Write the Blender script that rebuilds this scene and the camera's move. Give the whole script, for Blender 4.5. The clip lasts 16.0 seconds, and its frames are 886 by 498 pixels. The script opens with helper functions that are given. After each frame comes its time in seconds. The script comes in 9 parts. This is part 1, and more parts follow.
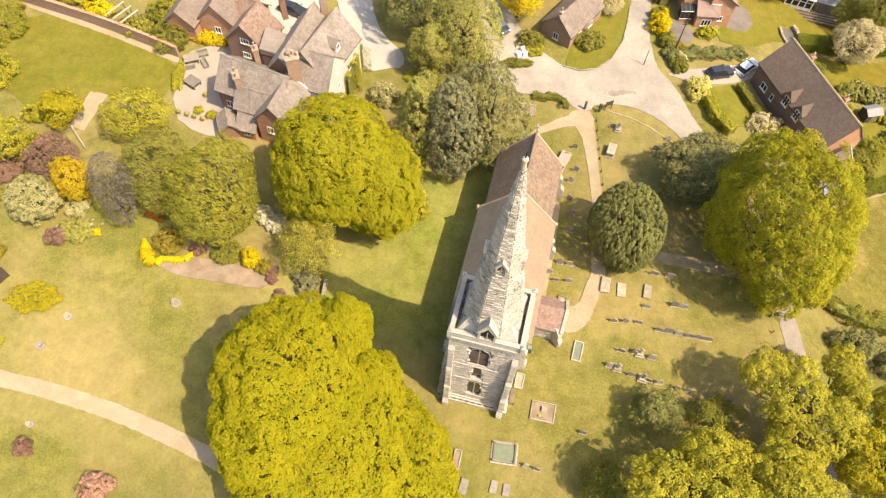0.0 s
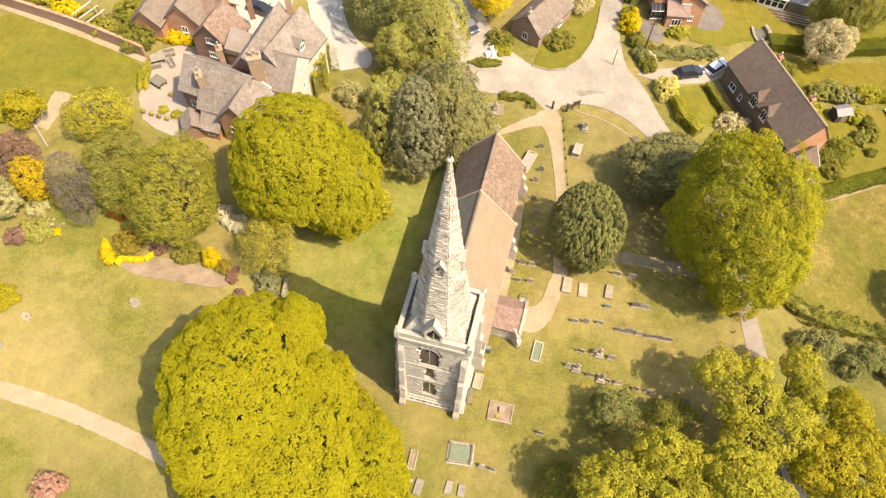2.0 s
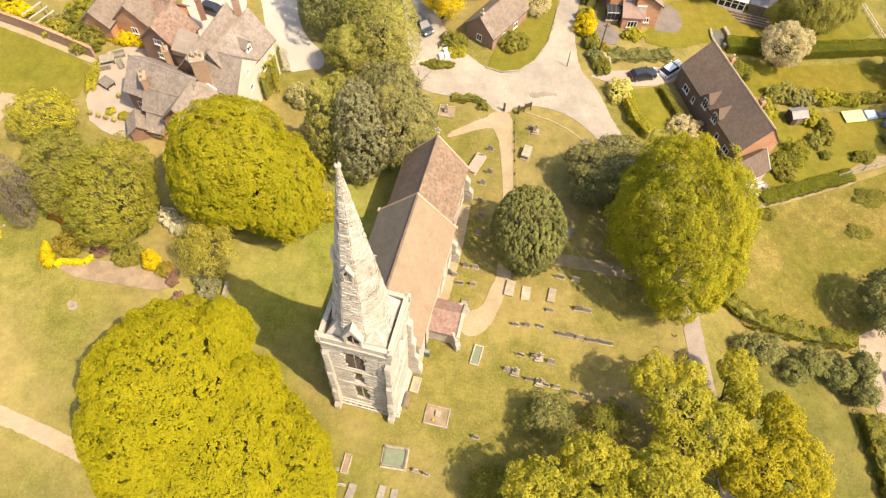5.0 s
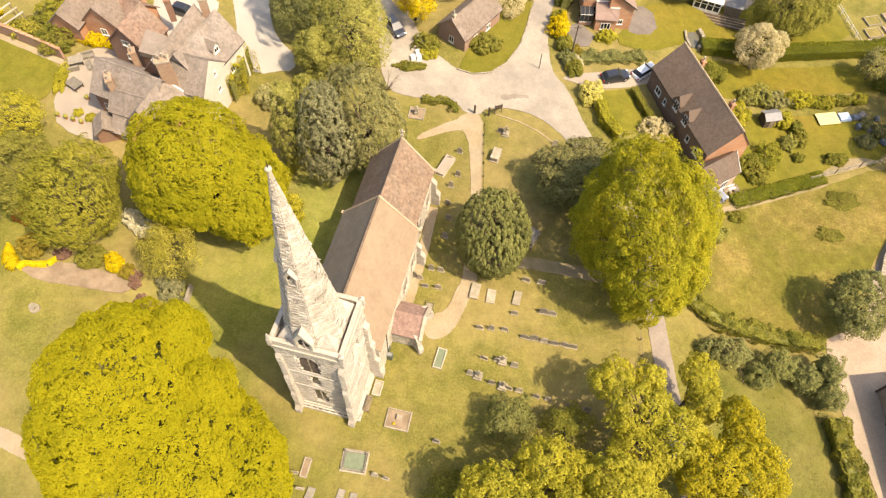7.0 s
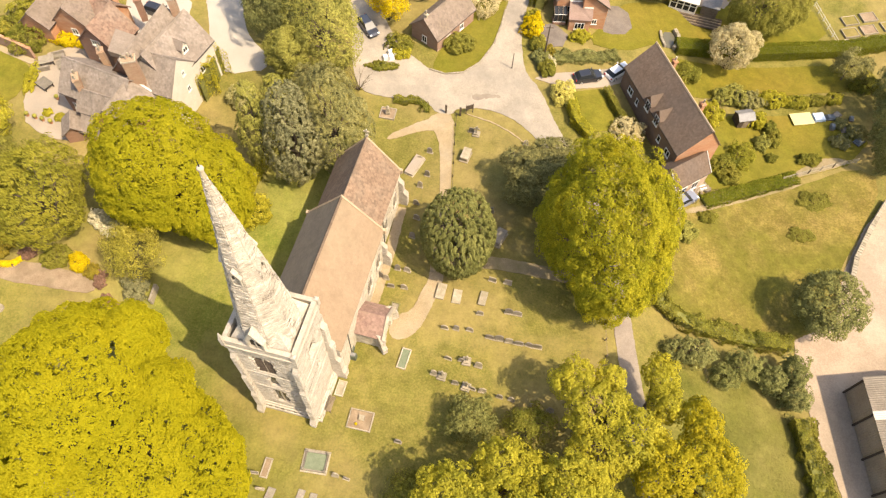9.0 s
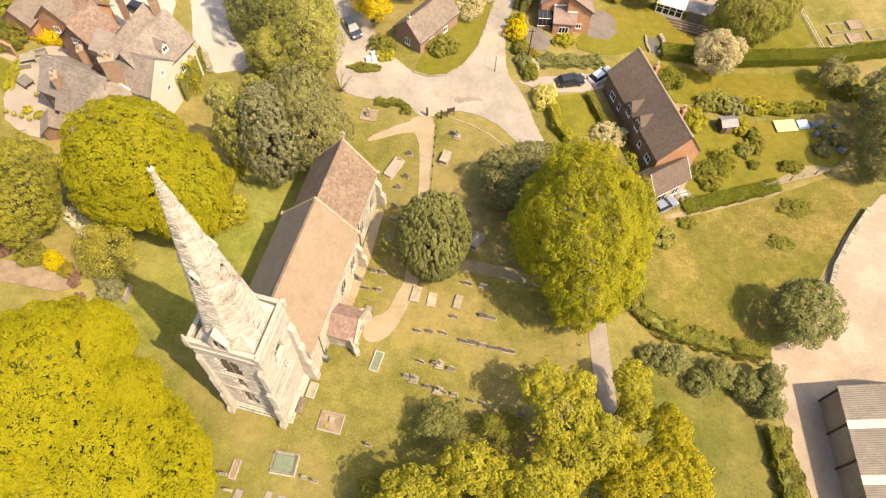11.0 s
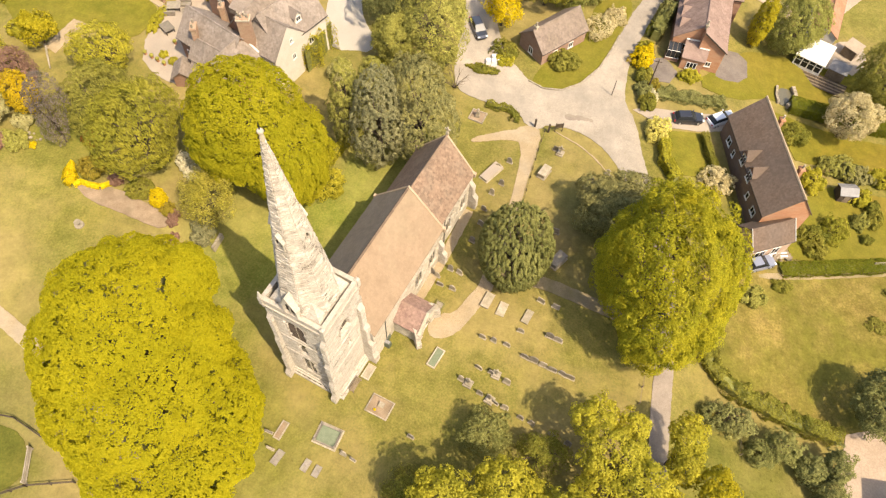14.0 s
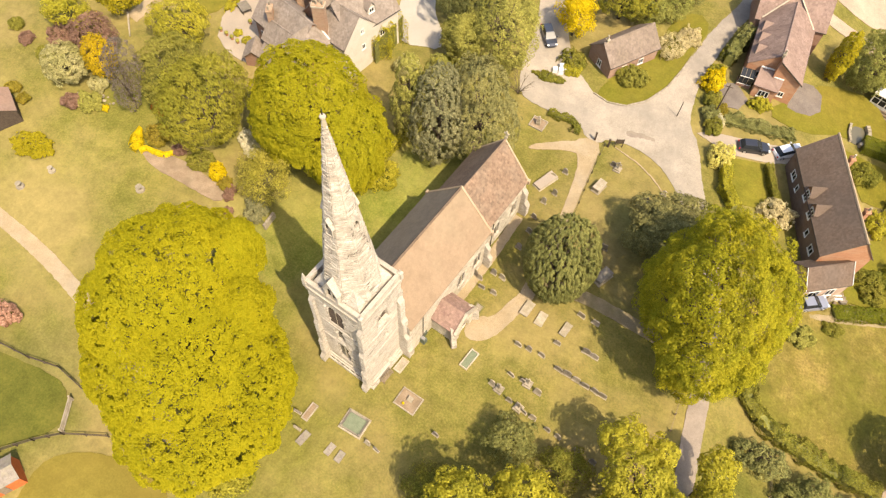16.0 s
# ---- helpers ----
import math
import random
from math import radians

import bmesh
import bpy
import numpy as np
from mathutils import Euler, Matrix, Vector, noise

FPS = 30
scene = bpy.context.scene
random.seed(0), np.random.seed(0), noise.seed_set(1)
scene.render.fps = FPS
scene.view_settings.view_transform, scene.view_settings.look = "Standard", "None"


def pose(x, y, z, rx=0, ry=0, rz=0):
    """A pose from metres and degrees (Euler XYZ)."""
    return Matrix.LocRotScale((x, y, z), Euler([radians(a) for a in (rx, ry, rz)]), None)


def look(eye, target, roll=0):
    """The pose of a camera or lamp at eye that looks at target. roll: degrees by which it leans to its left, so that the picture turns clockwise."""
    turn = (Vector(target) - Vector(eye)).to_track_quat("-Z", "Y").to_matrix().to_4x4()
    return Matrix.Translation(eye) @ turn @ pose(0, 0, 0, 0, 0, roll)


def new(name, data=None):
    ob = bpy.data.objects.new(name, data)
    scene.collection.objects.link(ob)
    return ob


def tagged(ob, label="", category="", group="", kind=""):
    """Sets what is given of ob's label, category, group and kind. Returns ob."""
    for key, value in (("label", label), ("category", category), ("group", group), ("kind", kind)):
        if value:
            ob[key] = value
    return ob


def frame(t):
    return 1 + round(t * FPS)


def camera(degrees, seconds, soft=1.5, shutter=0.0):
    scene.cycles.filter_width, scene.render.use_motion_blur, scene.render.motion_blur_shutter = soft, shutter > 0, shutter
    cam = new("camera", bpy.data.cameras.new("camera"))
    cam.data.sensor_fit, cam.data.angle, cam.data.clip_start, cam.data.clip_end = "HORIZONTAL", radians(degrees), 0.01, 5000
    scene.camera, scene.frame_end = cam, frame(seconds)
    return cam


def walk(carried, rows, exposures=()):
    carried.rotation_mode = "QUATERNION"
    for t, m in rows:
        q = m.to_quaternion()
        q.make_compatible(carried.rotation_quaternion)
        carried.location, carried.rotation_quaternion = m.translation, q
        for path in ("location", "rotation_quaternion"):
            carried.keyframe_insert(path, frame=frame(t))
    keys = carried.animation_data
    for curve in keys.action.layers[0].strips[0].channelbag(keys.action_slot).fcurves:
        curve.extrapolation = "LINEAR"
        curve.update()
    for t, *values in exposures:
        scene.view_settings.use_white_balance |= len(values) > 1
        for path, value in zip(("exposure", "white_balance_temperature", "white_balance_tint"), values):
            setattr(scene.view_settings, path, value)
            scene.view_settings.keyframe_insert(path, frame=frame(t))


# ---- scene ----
cam = camera(64.12, 16.0, 1.28)
ROWS = [
    (0, -1.094, 2.579, 76.021, 29.381, -1.512, 0.255),
    (0.5, 0.035, 2.582, 76.018, 29.384, -1.506, 0.262),
    (1, 1.204, 2.604, 76.029, 29.377, -1.501, 0.273),
    (1.5, 2.397, 2.643, 76.050, 29.363, -1.496, 0.286),
    (2, 3.600, 2.699, 76.075, 29.346, -1.494, 0.301),
    (2.5, 4.802, 2.770, 76.102, 29.329, -1.494, 0.318),
    (3, 5.993, 2.854, 76.128, 29.313, -1.497, 0.336),
    (3.5, 7.166, 2.949, 76.149, 29.301, -1.504, 0.354),
    (4, 8.314, 3.053, 76.164, 29.293, -1.513, 0.373),
    (6.5, 13.664, 3.587, 76.141, 29.327, -1.582, 0.461),
    (7, 14.679, 3.669, 76.124, 29.344, -1.590, 0.478),
    (7.5, 15.692, 3.731, 76.108, 29.359, -1.593, 0.496),
    (8, 16.716, 3.769, 76.097, 29.370, -1.588, 0.514),
    (8.5, 17.764, 3.775, 76.096, 29.374, -1.571, 0.534),
    (9, 18.854, 3.745, 76.110, 29.366, -1.541, 0.556),
    (9.6, 19.951, 3.850, 76.108, 29.407, -1.625, 0.556),
    (10.2, 20.920, 3.942, 76.107, 29.442, -1.699, 0.556),
    (10.8, 21.759, 4.022, 76.105, 29.473, -1.763, 0.796),
    (11.3, 22.082, 4.053, 76.105, 29.485, -1.788, 2.559),
    (11.5, 22.132, 4.053, 76.105, 29.485, -1.788, 3.739),
    (12, 22.170, 4.155, 76.151, 29.440, -1.742, 6.701),
    (12.5, 22.190, 4.205, 76.193, 29.405, -1.699, 8.628),
    (13, 22.196, 4.215, 76.230, 29.377, -1.658, 10.751),
    (13.5, 22.194, 4.196, 76.263, 29.353, -1.620, 12.676),
    (14, 22.187, 4.159, 76.291, 29.331, -1.586, 14.618),
    (14.5, 22.179, 4.115, 76.315, 29.310, -1.557, 16.460),
    (15, 22.176, 4.076, 76.335, 29.286, -1.534, 18.371),
    (15.5, 22.180, 4.052, 76.350, 29.258, -1.517, 20.346),
    (16, 22.198, 4.056, 76.361, 29.222, -1.508, 22.027),
]
# world, sun and exposure
EXPO = [(0.0, 1.86, 6680, 9.6), (8.5, 1.79, 6930, 10.3), (16.0, 1.72, 6830, 10.2)]
walk(cam, [(t, pose(*six)) for t, *six in ROWS], EXPO)
SUN_EL, SUN_AZ = radians(56.8), radians(123.8)
world = bpy.data.worlds.new("sky")
scene.world = world
world.use_nodes = True
wn = world.node_tree.nodes
sky = wn.new("ShaderNodeTexSky")
sky.sky_type, sky.sun_disc, sky.sun_elevation, sky.sun_rotation = "NISHITA", False, SUN_EL, SUN_AZ
sky.dust_density = 3.0
wn["Background"].inputs["Strength"].default_value = 0.099
world.node_tree.links.new(sky.outputs[0], wn["Background"].inputs["Color"])
sun = new("sun", bpy.data.lights.new("sun", "SUN"))
sun.data.energy, sun.data.angle, sun.data.color = 2.45, radians(0.6), (1.0, 0.86, 0.66)
sun.matrix_world = look(Vector((math.sin(SUN_AZ) * math.cos(SUN_EL), math.cos(SUN_AZ) * math.cos(SUN_EL), math.sin(SUN_EL))) * 100, (0, 0, 0))


# ---- materials ----
def surf(name, dark, light, scale=1.0, rough=0.85, bump=0.2, fine=12.0, third=None, third_scale=0.15, third_amount=0.5,
         island=0.0, obj=0.0, metal=0.0, translucent=0.0, spec=0.3, stretch=(1, 1, 1), bump_dist=0.03, mottle=0.0):
    """Two noises mix dark to light, a wide third colour stains it, and each loose piece or object may differ."""
    m = bpy.data.materials.new(name)
    m.use_nodes = True
    nt = m.node_tree
    n, l = nt.nodes, nt.links
    b = n["Principled BSDF"]
    geo = n.new("ShaderNodeNewGeometry")
    mp = n.new("ShaderNodeMapping")
    mp.inputs["Scale"].default_value = stretch
    l.new(geo.outputs["Position"], mp.inputs["Vector"])

    def noise_at(s, detail=4.0, r=0.6):
        t = n.new("ShaderNodeTexNoise")
        t.inputs["Scale"].default_value, t.inputs["Detail"].default_value, t.inputs["Roughness"].default_value = s, detail, r
        l.new(mp.outputs[0], t.inputs["Vector"])
        return t.outputs["Fac"]

    def ramp(fac, lo, hi):
        r = n.new("ShaderNodeMapRange")
        r.inputs["From Min"].default_value, r.inputs["From Max"].default_value = lo, hi
        l.new(fac, r.inputs["Value"])
        return r.outputs[0]

    def mix(fac, a, c, blend="MIX"):
        x = n.new("ShaderNodeMix")
        x.data_type, x.blend_type = "RGBA", blend
        if isinstance(fac, float):
            x.inputs["Factor"].default_value = fac
        else:
            l.new(fac, x.inputs["Factor"])
        for sock, v in ((x.inputs[6], a), (x.inputs[7], c)):
            if isinstance(v, tuple):
                sock.default_value = (*v, 1)
            else:
                l.new(v, sock)
        return x.outputs[2]

    wide, small = noise_at(scale), noise_at(scale * fine, 3.0)
    add = n.new("ShaderNodeMath")
    add.operation = "ADD"
    l.new(wide, add.inputs[0]), l.new(small, add.inputs[1])
    col = mix(ramp(add.outputs[0], 0.78, 1.22), dark, light)
    if third:
        f = n.new("ShaderNodeMath")
        f.operation = "MULTIPLY"
        l.new(ramp(noise_at(third_scale, 5.0), 0.44, 0.64), f.inputs[0])
        f.inputs[1].default_value = third_amount
        col = mix(f.outputs[0], col, third)
    for sc, part_of in ((0.9, 1.0), (3.2, 0.8), (0.22, 0.7)):
        if mottle:
            hsv, r = n.new("ShaderNodeHueSaturation"), n.new("ShaderNodeMapRange")
            r.inputs["From Min"].default_value, r.inputs["From Max"].default_value = 0.3, 0.7
            r.inputs["To Min"].default_value, r.inputs["To Max"].default_value = 1 - mottle * part_of, 1 + mottle * part_of
            l.new(noise_at(sc, 5.0, 0.7), r.inputs["Value"]), l.new(r.outputs[0], hsv.inputs["Value"]), l.new(col, hsv.inputs["Color"])
            col = hsv.outputs["Color"]
    for amount, source in ((island, geo.outputs["Random Per Island"] if island else None),
                           (obj, n.new("ShaderNodeObjectInfo").outputs["Random"] if obj else None)):
        if amount:
            hsv = n.new("ShaderNodeHueSaturation")
            r = n.new("ShaderNodeMapRange")
            r.inputs["To Min"].default_value, r.inputs["To Max"].default_value = 1 - amount, 1 + amount
            l.new(source, r.inputs["Value"]), l.new(r.outputs[0], hsv.inputs["Value"]), l.new(col, hsv.inputs["Color"])
            col = hsv.outputs["Color"]
    l.new(col, b.inputs["Base Color"])
    b.inputs["Roughness"].default_value, b.inputs["Metallic"].default_value = rough, metal
    b.inputs["Specular IOR Level"].default_value = spec
    if bump:
        bp = n.new("ShaderNodeBump")
        bp.inputs["Strength"].default_value, bp.inputs["Distance"].default_value = bump, bump_dist
        l.new(small, bp.inputs["Height"]), l.new(bp.outputs[0], b.inputs["Normal"])
    if translucent:
        tr, mx = n.new("ShaderNodeBsdfTranslucent"), n.new("ShaderNodeMixShader")
        mx.inputs[0].default_value = translucent
        l.new(col, tr.inputs["Color"])
        out = n["Material Output"]
        l.new(b.outputs[0], mx.inputs[1]), l.new(tr.outputs[0], mx.inputs[2]), l.new(mx.outputs[0], out.inputs["Surface"])
    return m


def glass(name, tint, rough=0.08):
    m = bpy.data.materials.new(name)
    m.use_nodes = True
    b = m.node_tree.nodes["Principled BSDF"]
    b.inputs["Base Color"].default_value, b.inputs["Roughness"].default_value, b.inputs["Specular IOR Level"].default_value = (*tint, 1), rough, 0.35
    return m


def leafy(name, dark, light, third=None, amount=0.4, island=0.3, translucent=0.42):
    return surf(name, dark, light, 0.35, 0.75, 0.0, 5.0, third, 0.22, amount, island, 0.0, 0.0, translucent, 0.08)


GRASS = surf("meadow grass", (0.105, 0.101, 0.020), (0.182, 0.150, 0.039), 0.35, 0.95, 0.8, 13.0, (0.238, 0.178, 0.070), 0.06, 0.8, spec=0.1, bump_dist=0.06, mottle=0.14)
LAWN = surf("mown lawn", (0.100, 0.098, 0.011), (0.144, 0.124, 0.016), 0.5, 0.95, 0.6, 10.0, (0.170, 0.134, 0.025), 0.08, 0.6, spec=0.1, mottle=0.13)


DARK_LAWN = surf("deep green lawn", (0.068, 0.072, 0.012), (0.102, 0.098, 0.017), 0.5, 0.95, 0.6, 10.0, (0.125, 0.108, 0.024), 0.1, 0.6, spec=0.1, mottle=0.13)
OLIVE_LAWN = surf("dry olive lawn", (0.128, 0.104, 0.018), (0.168, 0.134, 0.026), 0.5, 0.95, 0.4, 10.0, (0.150, 0.110, 0.022), 0.1, 0.6, spec=0.1, mottle=0.06)


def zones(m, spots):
    """Mixes further colours into a ground material round places: x, y, reach, colour, amount."""
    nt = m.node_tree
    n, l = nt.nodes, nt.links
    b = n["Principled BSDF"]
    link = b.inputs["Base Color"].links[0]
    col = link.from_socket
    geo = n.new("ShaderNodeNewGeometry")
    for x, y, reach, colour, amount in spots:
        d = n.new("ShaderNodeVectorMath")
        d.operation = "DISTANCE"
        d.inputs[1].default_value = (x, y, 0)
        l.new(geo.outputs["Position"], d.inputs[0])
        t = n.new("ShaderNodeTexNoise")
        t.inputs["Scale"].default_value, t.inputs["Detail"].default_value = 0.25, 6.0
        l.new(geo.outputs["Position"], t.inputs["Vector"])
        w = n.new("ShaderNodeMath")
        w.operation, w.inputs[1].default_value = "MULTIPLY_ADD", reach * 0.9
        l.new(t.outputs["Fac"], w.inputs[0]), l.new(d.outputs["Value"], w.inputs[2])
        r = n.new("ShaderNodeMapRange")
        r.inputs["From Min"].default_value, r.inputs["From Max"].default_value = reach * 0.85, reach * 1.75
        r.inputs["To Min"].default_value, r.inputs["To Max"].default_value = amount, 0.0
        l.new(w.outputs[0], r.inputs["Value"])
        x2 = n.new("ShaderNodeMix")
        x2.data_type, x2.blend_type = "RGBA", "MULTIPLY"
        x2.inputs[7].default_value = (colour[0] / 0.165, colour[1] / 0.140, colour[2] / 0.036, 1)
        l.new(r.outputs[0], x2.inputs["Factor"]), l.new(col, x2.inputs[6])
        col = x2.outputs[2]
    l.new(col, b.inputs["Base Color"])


zones(LAWN, [(70, 81, 12, (0.192, 0.140, 0.036), 0.85), (56, 92, 9, (0.180, 0.140, 0.036), 0.7)])
# At (-36, 53) and (-26, 50) darker green stands for shaded planting under trees.
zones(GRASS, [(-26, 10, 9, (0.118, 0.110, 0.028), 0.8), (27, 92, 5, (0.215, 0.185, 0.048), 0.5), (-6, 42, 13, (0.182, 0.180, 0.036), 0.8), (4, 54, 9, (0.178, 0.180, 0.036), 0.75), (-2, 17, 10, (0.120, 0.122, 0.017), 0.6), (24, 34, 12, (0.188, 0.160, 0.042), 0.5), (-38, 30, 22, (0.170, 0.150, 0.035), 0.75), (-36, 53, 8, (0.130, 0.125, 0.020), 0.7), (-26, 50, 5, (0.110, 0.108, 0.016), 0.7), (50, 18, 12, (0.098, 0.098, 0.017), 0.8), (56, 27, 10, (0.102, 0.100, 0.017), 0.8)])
DRY = surf("dry field grass", (0.126, 0.100, 0.020), (0.207, 0.151, 0.044), 0.4, 0.95, 0.9, 10.0, (0.113, 0.102, 0.017), 0.12, 0.95, spec=0.1, bump_dist=0.08, mottle=0.22)
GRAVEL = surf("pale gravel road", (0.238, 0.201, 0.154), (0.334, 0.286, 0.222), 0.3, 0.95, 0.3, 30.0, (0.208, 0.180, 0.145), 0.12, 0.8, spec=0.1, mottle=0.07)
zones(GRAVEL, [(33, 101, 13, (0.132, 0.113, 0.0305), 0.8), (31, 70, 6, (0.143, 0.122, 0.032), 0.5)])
COURT = surf("white limestone gravel", (0.300, 0.268, 0.222), (0.375, 0.340, 0.288), 0.4, 0.95, 0.3, 30.0, (0.280, 0.252, 0.213), 0.2, 0.4, spec=0.1)
PATH = surf("sandy gravel path", (0.246, 0.185, 0.106), (0.325, 0.252, 0.157), 0.5, 0.95, 0.3, 25.0, (0.280, 0.235, 0.168), 0.3, 0.5, spec=0.1, mottle=0.07)
LANE = surf("worn asphalt lane", (0.178, 0.143, 0.112), (0.240, 0.198, 0.156), 0.4, 0.9, 0.2, 30.0, (0.231, 0.189, 0.133), 0.2, 0.5, spec=0.2, mottle=0.07)
CONCRETE = surf("farmyard concrete", (0.278, 0.208, 0.146), (0.362, 0.280, 0.202), 0.25, 0.9, 0.15, 20.0, (0.218, 0.175, 0.125), 0.12, 0.6, spec=0.2, mottle=0.07)
SOIL = surf("bare garden soil", (0.189, 0.133, 0.084), (0.280, 0.210, 0.140), 0.8, 0.95, 0.7, 10.0, (0.140, 0.105, 0.063), 0.5, 0.5, spec=0.1)
STONE = surf("weathered limestone", (0.345, 0.302, 0.242), (0.520, 0.466, 0.388), 0.9, 0.9, 0.7, 6.0, (0.270, 0.235, 0.182), 0.9, 0.6, island=0.11, spec=0.15, stretch=(1, 1, 2.0))
STONE_PIECE = surf("weathered limestone block", (0.345, 0.302, 0.242), (0.520, 0.466, 0.388), 0.9, 0.9, 0.7, 6.0, (0.270, 0.235, 0.182), 0.9, 0.6, obj=0.11, spec=0.15, stretch=(1, 1, 2.0))
STONE_CORE = surf("limestone mortar", (0.290, 0.252, 0.200), (0.390, 0.343, 0.277), 1.5, 0.95, 0.5, 8.0, spec=0.1)


def streaks(m, colour, amount, across, down, lo, hi, wide=0.5):
    """Dark weathered scars: short runs along the courses, gathered in patches."""
    nt = m.node_tree
    n, l = nt.nodes, nt.links
    b = n["Principled BSDF"]
    col = b.inputs["Base Color"].links[0].from_socket
    geo = n.new("ShaderNodeNewGeometry")
    got = []
    for scale, low, high, stretch, warp in ((1.0, lo, hi, (across, across, down), 1.2), (wide, 0.40, 0.60, (1, 1, 0.6), 0.0)):
        mp, t, r = n.new("ShaderNodeMapping"), n.new("ShaderNodeTexNoise"), n.new("ShaderNodeMapRange")
        mp.inputs["Scale"].default_value = stretch
        t.inputs["Scale"].default_value, t.inputs["Detail"].default_value, t.inputs["Roughness"].default_value, t.inputs["Distortion"].default_value = scale, 6.0, 0.62, warp
        r.inputs["From Min"].default_value, r.inputs["From Max"].default_value = low, high
        l.new(geo.outputs["Position"], mp.inputs["Vector"]), l.new(mp.outputs[0], t.inputs["Vector"]), l.new(t.outputs["Fac"], r.inputs["Value"])
        got.append(r.outputs[0])
    f, g, x = n.new("ShaderNodeMath"), n.new("ShaderNodeMath"), n.new("ShaderNodeMix")
    f.operation, g.operation, g.inputs[1].default_value = "MULTIPLY", "MULTIPLY", amount
    l.new(got[0], f.inputs[0]), l.new(got[1], f.inputs[1]), l.new(f.outputs[0], g.inputs[0])
    x.data_type = "RGBA"
    x.inputs[7].default_value = (*colour, 1)
    l.new(g.outputs[0], x.inputs["Factor"]), l.new(col, x.inputs[6]), l.new(x.outputs[2], b.inputs["Base Color"])


SPIRE_STONE = surf("scarred spire limestone", (0.350, 0.305, 0.245), (0.520, 0.466, 0.388), 0.9, 0.9, 0.8, 6.0, (0.270, 0.235, 0.180), 0.7, 0.6, island=0.12, spec=0.15, stretch=(1, 1, 2.0))
streaks(SPIRE_STONE, (0.085, 0.070, 0.052), 0.95, 1.1, 5.0, 0.50, 0.60, 0.7)
for scarred in (STONE, STONE_PIECE):
    streaks(scarred, (0.130, 0.110, 0.080), 0.75, 0.8, 3.0, 0.53, 0.64, 0.4)
COPING_TAN = surf("tan coping tile", (0.300, 0.215, 0.135), (0.390, 0.290, 0.190), 1.2, 0.9, 0.4, 8.0, (0.330, 0.275, 0.190), 0.6, 0.5, spec=0.15)
STONE_NAVE = surf("cream rubble stone", (0.350, 0.308, 0.238), (0.462, 0.406, 0.315), 0.9, 0.9, 0.6, 7.0, (0.280, 0.238, 0.175), 0.4, 0.5, island=0.12, spec=0.15)
COPING = surf("lichened coping stone", (0.322, 0.278, 0.208), (0.448, 0.392, 0.308), 1.2, 0.9, 0.4, 8.0, (0.294, 0.231, 0.112), 0.5, 0.4, spec=0.15)
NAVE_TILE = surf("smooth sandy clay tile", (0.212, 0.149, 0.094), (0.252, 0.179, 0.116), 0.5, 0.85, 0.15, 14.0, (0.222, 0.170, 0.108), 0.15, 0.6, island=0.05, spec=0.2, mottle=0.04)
# Darker copies of the roof tiles: the north slopes' shade is in their colour.
NAVE_SHADE = surf("shaded grey clay tile", (0.140, 0.116, 0.088), (0.182, 0.152, 0.117), 0.5, 0.85, 0.15, 14.0, (0.158, 0.128, 0.092), 0.15, 0.6, island=0.06, spec=0.15, mottle=0.05)
CHANCEL_SHADE = surf("shaded brown clay tile", (0.128, 0.090, 0.064), (0.172, 0.124, 0.090), 0.5, 0.85, 0.2, 12.0, (0.150, 0.116, 0.084), 0.3, 0.6, island=0.12, spec=0.15, mottle=0.05)
RIDGE_TILE = surf("dark brown ridge tile", (0.095, 0.066, 0.046), (0.160, 0.115, 0.082), 1.5, 0.9, 0.3, 10.0, spec=0.12)
GUTTER_STONE = surf("dark stained gutter stone", (0.105, 0.092, 0.072), (0.330, 0.292, 0.236), 1.6, 0.95, 0.4, 5.0, (0.200, 0.176, 0.138), 0.8, 0.6, spec=0.1)
# Brick darkened in colour for the cottage walls that the sun misses.
BRICK_SHADE = surf("shaded brown brick", (0.135, 0.088, 0.060), (0.195, 0.130, 0.090), 1.2, 0.9, 0.4, 9.0, (0.165, 0.125, 0.095), 0.4, 0.5, spec=0.12, stretch=(1, 1, 2.5))
CHANCEL_TILE = surf("red brown clay tile", (0.165, 0.110, 0.074), (0.235, 0.158, 0.106), 0.5, 0.85, 0.3, 10.0, (0.150, 0.112, 0.080), 0.5, 0.6, island=0.2, spec=0.2, mottle=0.08)
PORCH_TILE = surf("dark red clay tile", (0.205, 0.128, 0.100), (0.275, 0.178, 0.140), 1.0, 0.85, 0.3, 8.0, (0.215, 0.145, 0.110), 0.6, 0.5, island=0.2, spec=0.2)
BROWN_TILE = surf("brown plain tile", (0.105, 0.073, 0.052), (0.147, 0.105, 0.077), 0.4, 0.85, 0.3, 10.0, (0.091, 0.070, 0.056), 0.2, 0.6, island=0.12, spec=0.2)
GREY_TILE = surf("grey slate tile", (0.162, 0.132, 0.107), (0.234, 0.192, 0.157), 0.5, 0.8, 0.3, 10.0, (0.182, 0.142, 0.108), 0.3, 0.6, island=0.16, spec=0.25, mottle=0.07)
RED_TILE = surf("weathered red tile", (0.165, 0.104, 0.074), (0.235, 0.153, 0.111), 0.5, 0.85, 0.3, 10.0, (0.190, 0.145, 0.112), 0.3, 0.6, island=0.2, spec=0.2, mottle=0.06)
BRICK = surf("red brick", (0.205, 0.116, 0.078), (0.285, 0.166, 0.114), 1.2, 0.9, 0.4, 9.0, (0.250, 0.170, 0.122), 0.4, 0.5, spec=0.15, stretch=(1, 1, 2.5))
